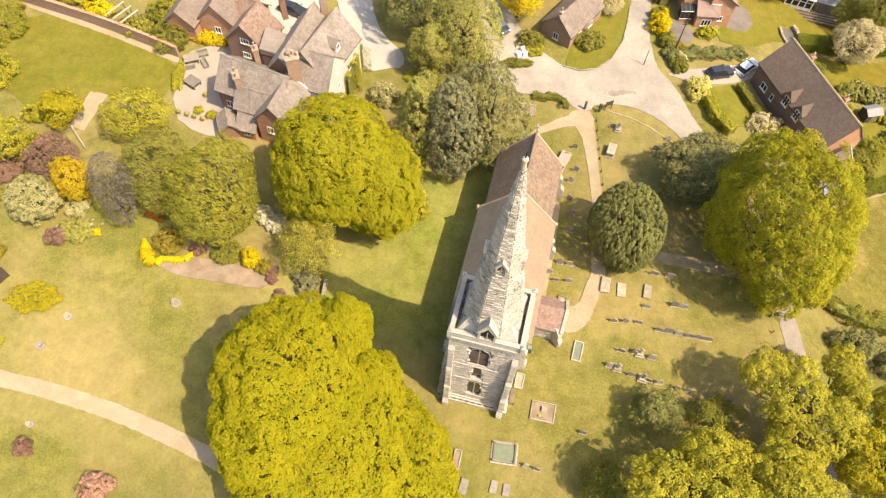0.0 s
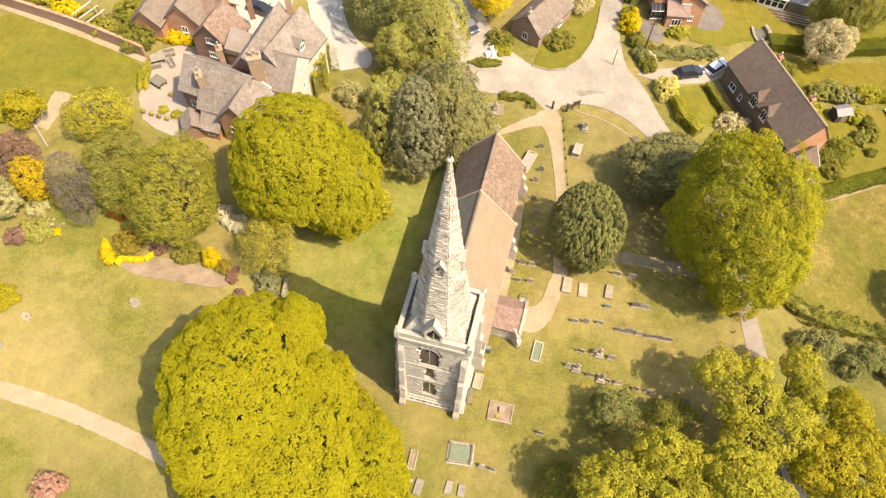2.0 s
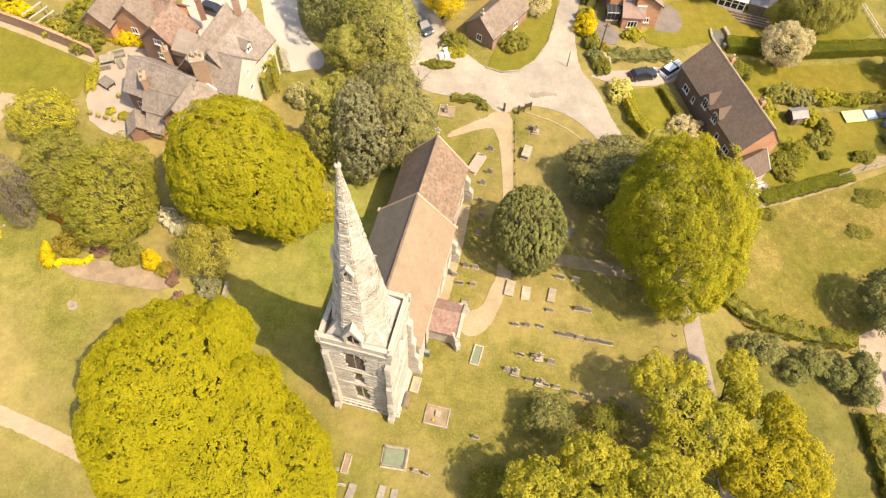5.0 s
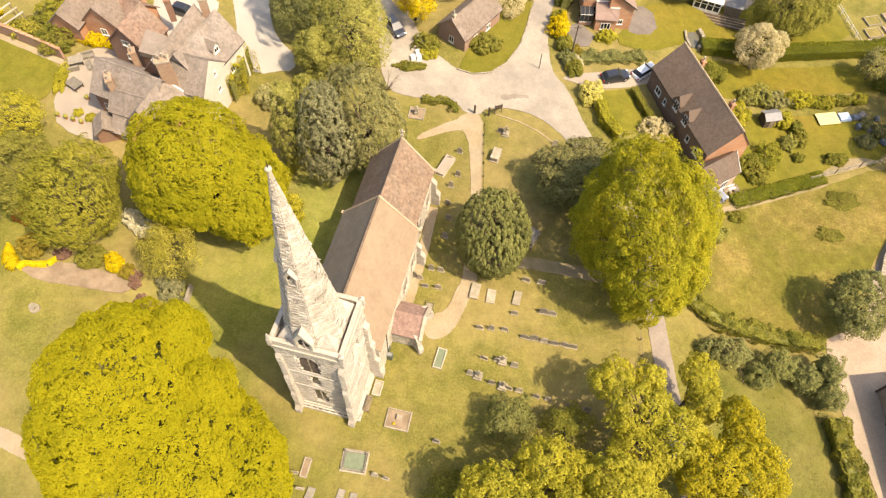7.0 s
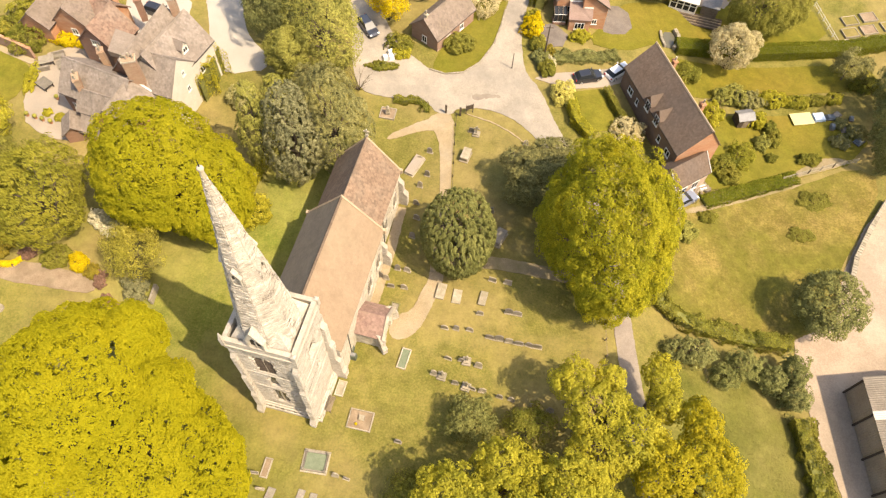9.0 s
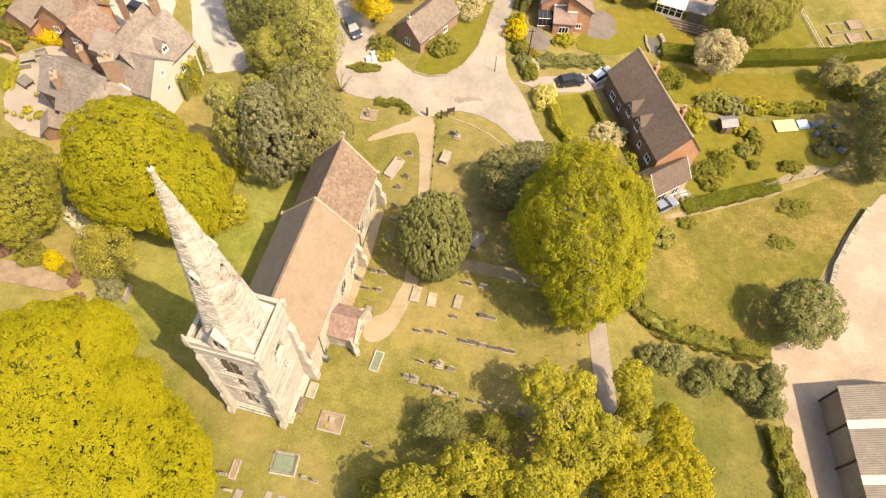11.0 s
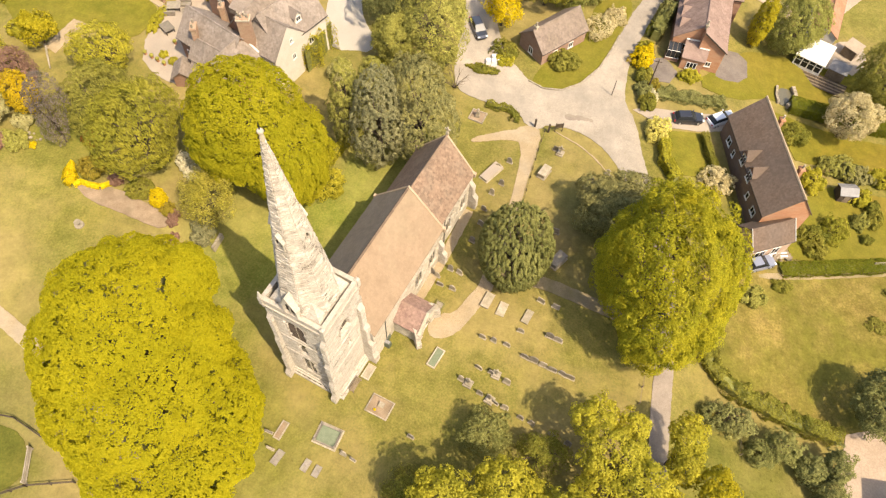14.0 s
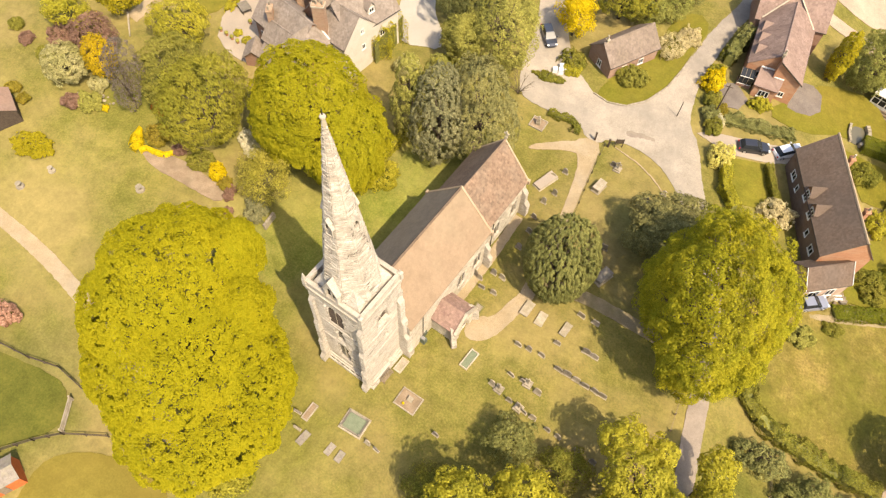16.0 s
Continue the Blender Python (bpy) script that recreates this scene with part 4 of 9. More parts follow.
def body(name, y0, y1, half, eave, ridge, tile, label, tw, wall_holes=(), north=None, east_gable=True, over=0.22, course=0.32):
    """A length of church with pitched roof; its walls are skinned in stone."""
    core = Mesh()
    core.hull([(-half, y0, -0.5), (half, y0, -0.5), (half, y1, -0.5), (-half, y1, -0.5)], [(-half, y0, eave), (half, y0, eave), (half, y1, eave), (-half, y1, eave)])
    core.hull([(-half, y0, eave), (half, y0, eave), (0.0, y0, ridge - 0.12)], [(-half, y1, eave), (half, y1, eave), (0.0, y1, ridge - 0.12)])
    wall = part(name, core, STONE_CORE, church, label)
    ym = (y0 + y1) / 2
    for s, ux in ((1, Y), (-1, -Y)):
        m = Mesh()
        masonry(m, (s * half, ym, 0), ux, Z3, X * s, lambda v: (y1 - y0) / 2, eave - 0.15, 0.55, 0.3,
                (lambda u, v: any(abs(u + (ym - c) * 1.0) < w and a < v < b for c, w, a, b in wall_holes)) if s == 1 else None, 0.08, rng)
        part("rubble", m, STONE_NAVE, wall, kind="stuff")
    if east_gable:
        m = Mesh()
        masonry(m, (0, y1, 0), -X, Z3, Y, lambda v: half if v < eave else max(0.02, half * (ridge - v) / (ridge - eave)), ridge - 0.2, 0.55, 0.3, None, 0.06, rng)
        part("rubble", m, STONE_NAVE, wall, kind="stuff")
    o, k = over, (ridge - eave) / half
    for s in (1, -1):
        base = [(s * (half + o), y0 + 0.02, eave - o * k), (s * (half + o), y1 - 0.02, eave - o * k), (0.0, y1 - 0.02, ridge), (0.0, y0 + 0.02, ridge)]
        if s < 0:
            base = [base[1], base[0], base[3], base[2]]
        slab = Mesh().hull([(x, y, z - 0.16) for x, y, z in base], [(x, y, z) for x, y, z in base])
        # the slope turned from the sun takes the shade-coloured tile
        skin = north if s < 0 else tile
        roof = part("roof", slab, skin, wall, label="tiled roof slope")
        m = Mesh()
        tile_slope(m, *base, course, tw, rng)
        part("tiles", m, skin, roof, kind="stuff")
    rid = Mesh()
    y = y0 + 0.05
    while y < y1 - 0.1:
        e = min(y + 0.44, y1)
        rid.hull([(-0.17, y, ridge - 0.1), (0.17, y, ridge - 0.1), (0.05, y, ridge + 0.10), (-0.05, y, ridge + 0.10)],
                 [(-0.17, e, ridge - 0.1), (0.17, e, ridge - 0.1), (0.05, e, ridge + 0.10), (-0.05, e, ridge + 0.10)])
        y += 0.45
    part("ridge_tiles", rid, RIDGE_TILE if name == "nave" else tile, wall, kind="stuff")
    if east_gable:
        for s in (1, -1):
            steps = 9
            for i in range(steps):
                f0, f1 = i / steps, (i + 1) / steps
                xa, xb = s * (half + 0.3) * (1 - f0), s * (half + 0.3) * (1 - f1)
                za, zb = eave - 0.3 * k + (ridge - eave + 0.3 * k) * f0, eave - 0.3 * k + (ridge - eave + 0.3 * k) * f1
                lo = [(xa, y1 - 0.12, za - 0.1), (xb * 0.995, y1 - 0.12, zb - 0.1), (xb * 0.995, y1 - 0.12, zb + 0.14), (xa, y1 - 0.12, za + 0.14)]
                part("coping_stone", Mesh().hull(lo, [(x, y1 + 0.1, z) for x, _, z in lo]), COPING_TAN, wall)
            part("kneeler", Mesh().box(s * (half + 0.2) - 0.22, s * (half + 0.2) + 0.22, y1 - 0.2, y1 + 0.2, eave - 0.75, eave - 0.1), COPING_TAN, wall)
    return wall


NAVE_H, CHAN_H = 4.35, 3.75
nave_wins = [(12.4, 0.75, 2.2, 4.9), (15.6, 0.75, 2.2, 4.9)]
nave = body("nave", TE - 0.3, 18.0, NAVE_H, 6.9, 11.85, NAVE_TILE, "broad nave under a smooth sandy roof", 0.34, nave_wins, NAVE_SHADE)
chan_wins = [(20.6, 0.6, 2.0, 4.6), (24.4, 0.6, 2.0, 4.6)]
chancel = body("chancel", 18.0, 26.9, CHAN_H, 6.4, 11.1, CHANCEL_TILE, "lower chancel under red-brown tiles", 0.30, chan_wins, CHANCEL_SHADE)
for c, *_ in nave_wins:
    window_part(nave, (NAVE_H, c, 2.3), Y, X, 0.6, 1.6, 2.5, "window", 1)
for c, *_ in chan_wins:
    window_part(chancel, (CHAN_H, c, 2.1), Y, X, 0.48, 1.5, 2.4, "window", 1)
window_part(chancel, (0, 26.9, 2.6), -X, Y, 1.2, 2.0, 4.0, "east_window", 2)
for yy in (17.4,):
    buttress((NAVE_H, yy), (1, 0), 0.6, [(1.05, 1.9), (0.6, 3.9)], nave)
for yy in (22.5, 26.4):
    if yy > 25:
        buttress((CHAN_H, yy), (1, 0), 0.7, [(1.15, 2.0), (0.65, 4.2)], chancel)
for z, y1, wall in ((11.1, 26.9, chancel),):
    m = Mesh().box(-0.16, 0.16, y1 - 0.05, y1 + 0.22, z + 0.1, z + 0.55)
    m.box(-0.07, 0.07, y1 + 0.02, y1 + 0.16, z + 0.5, z + 1.35).box(-0.34, 0.34, y1 + 0.02, y1 + 0.16, z + 0.9, z + 1.05)
    part("gable_cross", m, COPING, wall)
part("downpipe", Mesh().tube([(NAVE_H + 0.12, 5.0, 6.4), (NAVE_H + 0.12, 5.0, 0.1)], [0.06, 0.06], 6), IRON, nave)
part("downpipe", Mesh().tube([(CHAN_H + 0.14, 19.6, 6.0), (CHAN_H + 0.14, 19.6, 0.1)], [0.06, 0.06], 6), IRON, chancel)

# porch
PX0, PX1, PY0, PY1, PE, PR = NAVE_H, 7.75, 6.75, 10.35, 3.1, 4.7
pm = (PY0 + PY1) / 2
core = Mesh().hull([(PX0, PY0, -0.4), (PX1 - 0.5, PY0, -0.4), (PX1 - 0.5, PY1, -0.4), (PX0, PY1, -0.4)], [(PX0, PY0, PE), (PX1 - 0.5, PY0, PE), (PX1 - 0.5, PY1, PE), (PX0, PY1, PE)])
porch = part("porch", core, STONE_CORE, church, "gabled stone south porch under dark red tiles")
front = Mesh()
door = arch_points(0.75, 1.6, 2.4)
masonry(front, (PX1 - 0.5, pm, 0), Y, Z3, X, lambda v: (PY1 - PY0) / 2 if v < PE else max(0.02, (PY1 - PY0) / 2 * (PR - v) / (PR - PE)), PR, 0.5, 0.3, lambda u, v: abs(u) < 0.85 and v < 2.4, 0.45, rng)
for s, yy, ux in ((-1, PY0, X), (1, PY1, -X)):
    masonry(front, ((PX0 + PX1) / 2 - 0.25, yy, 0), ux, Z3, Y * s, lambda v: (PX1 - PX0) / 2 - 0.25, PE - 0.1, 0.5, 0.3, None, 0.07, rng)
part("rubble", front, STONE_NAVE, porch, kind="stuff")
window_part(porch, (PX1 - 0.48, pm, 0.0), Y, X, 0.72, 1.5, 2.35, "porch_door", 0)
kk = (PR - PE) / ((PY1 - PY0) / 2)
for s in (1, -1):
    yo = pm + s * ((PY1 - PY0) / 2 + 0.25)
    base = [(PX1 - 0.12, yo, PE - 0.25 * kk), (PX0, yo, PE - 0.25 * kk), (PX0, pm, PR), (PX1 - 0.12, pm, PR)]
    if s < 0:
        base = [base[1], base[0], base[3], base[2]]
    roof = part("roof", Mesh().hull([(x, y, z - 0.14) for x, y, z in base], base), PORCH_TILE, porch, "dark red tiled slope")
    m = Mesh()
    tile_slope(m, *base, 0.27, 0.28, rng)
    part("tiles", m, PORCH_TILE, roof, kind="stuff")
cop = Mesh()
for s in (1, -1):
    lo = [(PX1 - 0.12, pm + s * 2.15, PE - 0.4), (PX1 - 0.12, pm, PR - 0.05), (PX1 - 0.12, pm, PR + 0.22), (PX1 - 0.12, pm + s * 2.15, PE - 0.1)]
    cop.hull(lo, [(PX1 + 0.25, y, z) for _, y, z in lo])
part("gable_coping", cop, COPING, porch)
for yy, d in ((PY0, (1, -0.9)), (PY1, (1, 0.9))):
    buttress((PX1 - 0.4, yy), d, 0.6, [(0.95, 1.2), (0.6, 2.4)], porch)


# the west face: its nearest stones are parts of their own
m, _ = west_face[0]
rest, blocks = Mesh(), [m.v[i:i + 8] for i in range(0, len(m.v), 8)]
blocks.sort(key=lambda b: -sum(p[2] for p in b))
unit = Mesh().hull([(-0.5, -0.5, -0.5), (0.5, -0.5, -0.5), (0.5, -0.5, 0.5), (-0.5, -0.5, 0.5)], [(-0.5, 0.4, -0.5), (0.5, 0.4, -0.5), (0.5, 0.4, 0.5), (-0.5, 0.4, 0.5)])
unit.hull([(-0.5, 0.4, -0.5), (0.5, 0.4, -0.5), (0.5, 0.4, 0.5), (-0.5, 0.4, 0.5)], [(-0.47, 0.5, -0.44), (0.47, 0.5, -0.44), (0.47, 0.5, 0.44), (-0.47, 0.5, 0.44)])
stone_data = unit.data("stone", STONE_PIECE)
for i, b in enumerate(blocks):
    if i >= 300:
        rest.add(b, [(4, 5, 6, 7), *[(k, (k + 1) % 4, 4 + (k + 1) % 4, 4 + k) for k in range(4)]])
        continue
    xs, ys, zs = ([p[k] for p in b] for k in range(3))
    ob = part("stone", stone_data, None, tower)
    ob.matrix_local = Matrix.LocRotScale(((min(xs) + max(xs)) / 2, (min(ys) + max(ys)) / 2, (min(zs) + max(zs)) / 2), Euler((0, 0, math.pi)), (max(xs) - min(xs), max(ys) - min(ys), max(zs) - min(zs)))
part("ashlar", rest, STONE, tower, kind="stuff")


# ---- trees and planting ----
def leaf_mesh(name, centers, normals, length, width, material, gen, along=None):
    """Many small folded leaves, each of two triangles, in one mesh."""
    n = len(centers)
    nrm = normals + gen.normal(0, 0.25, (n, 3)) * np.linalg.norm(normals, axis=1)[:, None]
    nrm /= np.linalg.norm(nrm, axis=1)[:, None] + 1e-9
    ref = gen.normal(0, 1, (n, 3)) if along is None else np.array(along)[None, :] + gen.normal(0, 0.35, (n, 3))
    a = ref - nrm * np.sum(ref * nrm, 1)[:, None]
    a /= np.linalg.norm(a, axis=1)[:, None] + 1e-9
    b = np.cross(nrm, a)
    s = gen.uniform(0.65, 1.35, (n, 1))
    l, w = a * length * s / 2, b * width * s / 2
    lift = nrm * width * s * 0.22
    v = np.stack([centers - l, centers + w + lift, centers + l, centers - w + lift], 1).reshape(-1, 3)
    i = np.arange(n) * 4
    tris = np.stack([i, i + 1, i + 2, i, i + 2, i + 3], 1).reshape(-1)
    me = bpy.data.meshes.new(name)
    me.vertices.add(4 * n), me.loops.add(6 * n), me.polygons.add(2 * n)
    me.vertices.foreach_set("co", v.astype(np.float32).ravel())
    me.loops.foreach_set("vertex_index", tris.astype(np.int32))
    me.polygons.foreach_set("loop_start", np.arange(0, 6 * n, 3, dtype=np.int32))
    me.update(calc_edges=True)
    me.materials.append(material)
    return me


def sphere_dirs(gen, n):
    d = gen.normal(0, 1, (n, 3))
    return d / np.linalg.norm(d, axis=1)[:, None]


def crown_shell(gen, rx, ry, rz, zc, boughs, count, puff, per, fill, ragged, airy, bump, clumps, cleft, floor=-0.7):
    """Puffs of leaves over one uneven crown that swells at each bough and sinks, or thins out, between them."""
    i = np.arange(boughs)
    z = 1 - 1.75 * (i + 0.5) / boughs
    th = 2.39996 * i + gen.uniform(-0.5, 0.5, boughs)
    r = np.sqrt(np.maximum(0, 1 - z * z))
    seeds = np.stack([r * np.cos(th), r * np.sin(th), z], 1) + gen.normal(0, 0.10, (boughs, 3))
    seeds /= np.linalg.norm(seeds, axis=1)[:, None]
    reach = gen.uniform(1.04 - ragged, 1.08, boughs)
    d = sphere_dirs(gen, count)
    d[:, 2] = np.where(d[:, 2] < floor, -d[:, 2], d[:, 2])
    dots = d @ seeds.T
    which = dots.argmax(1)
    ang = np.arccos(np.clip(dots.max(1), -1, 1)) / math.sqrt(4.0 / boughs)
    f = reach[which] * (1 - bump * np.clip(ang, 0, 1.6) ** 2)
    tips = sphere_dirs(gen, clumps)
    fine = np.arccos(np.clip((d @ tips.T).max(1), -1, 1)) / math.sqrt(4.0 / clumps)
    f = f * (1 - cleft * np.clip(fine, 0, 1.5) ** 2)
    stay = gen.random(count) > 0.8 * np.clip((fine - 0.6) * 2.0, 0, 1)
    d, f, which, ang, count = d[stay], f[stay], which[stay], ang[stay], int(stay.sum())
    depth = np.where(gen.random(count) < fill, gen.uniform(0.62, 0.92, count), gen.uniform(0.96, 1.04, count))
    keep = gen.random(count) > airy * np.clip((ang - 0.45) * 1.6, 0, 1)
    d, f, which = d[keep], (f * depth)[keep], which[keep]
    n = len(d)
    axes = np.array([rx, ry, rz])
    p = d * f[:, None] * axes + np.array([0, 0, zc])
    nrm = d / axes
    nrm /= np.linalg.norm(nrm, axis=1)[:, None]
    nrm = nrm + 0.5 * (d - seeds[which])
    out = np.repeat(nrm, per, 0) + np.array([0, 0, 0.35])
    e = sphere_dirs(gen, n * per)
    e[np.sum(e * out, 1) < -0.1] *= -1
    size = np.repeat(gen.uniform(0.65, 1.35, (n, 1)), per, 0)
    q = np.repeat(p, per, 0) + e * np.array(puff) * size * gen.uniform(0.75, 1.05, (n * per, 1))
    return q, e * 0.8 + out * 0.5, seeds * reach[:, None] * axes * 0.8 + np.array([0, 0, zc])


def tree(name, x, y, height, rx, ry, low, leaf, label, boughs, sprays, per, seed, trunk, ragged, airy, bump, puff=(0.5, 0.5, 0.45), length=0.3, width=0.22, along=None, fill=0.35, limbs=7):
    """A tapered trunk with limbs and a crown of leaf sprays between low and height above the ground."""
    gen, rng = np.random.default_rng(seed), random.Random(seed)
    root = thing(name, on(x, y), label, "tree")
    zc, rz = (height + low) / 2, (height - low) / 2
    p, nrm, cent = crown_shell(gen, rx, ry, rz, zc, boughs, int(sprays * 1.25), puff, per, fill, ragged, airy, bump, int(5.5 * rx * ry), 0.8 / (rx + ry))
    wood = Mesh()
    top = height * 0.66
    pts = [(rng.uniform(-0.1, 0.1), rng.uniform(-0.1, 0.1), -0.3 + top * f) for f in (0, 0.12, 0.3, 0.55, 0.8, 1.0)]
    wood.tube(pts, [trunk * k for k in (1.5, 1.05, 0.9, 0.6, 0.3, 0.08)], 9)
    for i in range(limbs):
        c = cent[int(i * len(cent) / limbs)]
        s, e = Vector((0, 0, max(low * 0.7, min(c[2] * 0.65, top * 0.7)))), Vector(c)
        mid = s.lerp(e, 0.5) + Vector((rng.uniform(-0.3, 0.3), rng.uniform(-0.3, 0.3), rng.uniform(0.0, 0.6)))
        wood.tube([tuple(s), tuple(mid), tuple(e)], [trunk * 0.5, trunk * 0.3, trunk * 0.08], 6)
    part("trunk", wood, BARK, root, smooth=True)
    keep = p[:, 2] > 0.05
    part("crown", leaf_mesh("crown", p[keep], nrm[keep], length, width, leaf, gen, along), leaf, root)
    return root


def clump_crown(gen, lobes, spacing, size, per, holes=0.1, layered=1.0, ragged=0.1, low=0.6, fill=0.25, flat=0.75, sun=0.5, lift=0.5, stretch=(1, 1, 1), bough=0.0, sink=0.35, grain=0.55, cleft=0.75):
    """Leaves in many small domes over the joined surface of several lobes (x, y, z, rx, ry, rz); holes: the share left open, in gaps
    that run flatter as layered grows and finer with grain; ragged: how far the boughs swell and sink; cleft: how open the seams between boughs are."""
    lobes = np.array(lobes, float)
    c, r = lobes[:, :3], lobes[:, 3:]
    pts, nrm = [], []
    for i in range(len(lobes)):
        area = 4 * math.pi * ((r[i, 0] * r[i, 1]) ** 1.6 / 3 + (r[i, 0] * r[i, 2]) ** 1.6 / 3 + (r[i, 1] * r[i, 2]) ** 1.6 / 3) ** (1 / 1.6)
        n = max(12, int(area / spacing ** 2))
        k = np.arange(n) + 0.5
        z, th = 1 - 2 * k / n, 2.39996 * k
        d = np.stack([np.sqrt(1 - z * z) * np.cos(th), np.sqrt(1 - z * z) * np.sin(th), z], 1) + gen.normal(0, 0.35 * spacing / r[i].mean(), (n, 3))
        d /= np.linalg.norm(d, axis=1)[:, None]
        seed = gen.uniform(0, 50)
        f = 2.4
        swell = np.array([noise.noise((q[0] * f + seed, q[1] * f, q[2] * f)) + 0.5 * noise.noise((q[0] * f * 2.6, q[1] * f * 2.6 + seed, q[2] * f * 2.6)) for q in d])
        inner = gen.random(n) < fill
        s = (1 + ragged * swell) * np.where(inner, gen.uniform(0.78, 0.92, n), 1.0)
        p = c[i] + d * r[i] * s[:, None]
        m = d / r[i]
        m /= np.linalg.norm(m, axis=1)[:, None]
        keep = p[:, 2] > low
        for j in range(len(lobes)):
            if j != i:
                keep &= np.linalg.norm((p - c[j]) / r[j], axis=1) > 0.9
        pts.append(p[keep]), nrm.append(m[keep])
    p, m = np.concatenate(pts), np.concatenate(nrm)
    if bough:
        order = gen.permutation(len(p))
        seeds = []
        for q in p[order[:2500]]:
            if all((q[0] - w[0]) ** 2 + (q[1] - w[1]) ** 2 + (q[2] - w[2]) ** 2 > bough * bough for w in seeds):
                seeds.append(q)
        seeds = np.array(seeds)
        near = np.sqrt(((p[:, None, :] - seeds[None]) ** 2).sum(2)).min(1) / bough
        p = p - m * (sink * np.clip(near, 0, 1.2) ** 2)[:, None]
        stay = gen.random(len(p)) > cleft * np.clip((near - 0.62) * 2.5, 0, 1)
        p, m = p[stay], m[stay]
    if holes:
        g = grain
        dark = np.array([noise.noise((q[0] * g, q[1] * g, q[2] * g * (1 + 1.6 * layered))) + (0.8 if g < 0.7 else 0.35) * noise.noise((q[0] * g * 2.3, q[1] * g * 2.3, q[2] * g * 2.3 * (1 + 1.6 * layered))) for q in p])
        dark = dark + (0.5 * (1 - m[:, 2]) + 1.1 * (1 - p[:, 2] / p[:, 2].max())) * min(max(layered, 0.0), 1.0)
        stay = dark < np.quantile(dark, 1 - holes)
        p, m = p[stay], m[stay]
    n = len(p)
    axis = m * (1 - lift) + np.array([0, 0, lift])
    axis /= np.linalg.norm(axis, axis=1)[:, None]
    axis = np.repeat(axis, per, 0)
    e = sphere_dirs(gen, n * per)
    e[np.sum(e * axis, 1) < -0.15] *= -1
    rad = np.repeat(size * gen.uniform(0.7, 1.25, (n, 1)), per, 0) * gen.uniform(0.7, 1.05, (n * per, 1))
    off = e - axis * np.sum(e * axis, 1)[:, None] * (1 - flat)
    return np.repeat(p, per, 0) + off * rad * np.array(stretch), e * (1 - sun) + axis * sun, p


def big_tree(name, x, y, lobes, leaf, label, trunk=0.5, seed=1, spacing=0.62, size=0.42, per=40, length=0.2, width=0.15, limbs=14, category="tree", group="", along=None, **shape):
    """A tree whose crown is several lobes; their places are given in the world's plan, heights over the tree's foot."""
    gen, rng = np.random.default_rng(seed), random.Random(seed)
    root = thing(name, on(x, y), label, category, group)
    local = [(a - x, b - y, *rest) for a, b, *rest in lobes]
    p, nrm, tips = clump_crown(gen, local, spacing, size, per, **shape)
    top = max(q[2] for q in local)
    wood = Mesh()
    pts = [(rng.uniform(-0.15, 0.15), rng.uniform(-0.15, 0.15), -0.3 + top * f) for f in (0, 0.12, 0.3, 0.55, 0.8, 1.05)]
    wood.tube(pts, [trunk * k for k in (1.5, 1.05, 0.9, 0.6, 0.35, 0.1)], 9)
    for i in range(limbs):
        e = Vector(tips[int((i + 0.5) * len(tips) / limbs)]) * 0.93
        z0 = min(max(1.6, e.z * 0.45), top * 0.8)
        s = Vector((0, 0, z0))
        mid = s.lerp(e, 0.5) + Vector((rng.uniform(-0.4, 0.4), rng.uniform(-0.4, 0.4), rng.uniform(0.0, 0.8)))
        wood.tube([tuple(s), tuple(mid), tuple(e)], [trunk * 0.5, trunk * 0.28, trunk * 0.07], 6)
        for q in range(2):
            f = tips[rng.randrange(len(tips))]
            if (Vector(f) - e).length < 5:
                wood.tube([tuple(mid), tuple(mid.lerp(Vector(f), 0.55) + Z3 * 0.2), tuple(Vector(f) * 0.97)], [trunk * 0.25, trunk * 0.14, trunk * 0.05], 5)
    part("trunk", wood, BARK, root, smooth=True)
    keep = p[:, 2] > 0.1
    part("crown", leaf_mesh("crown", p[keep], nrm[keep], length, width, leaf, gen, along), leaf, root)
    return root


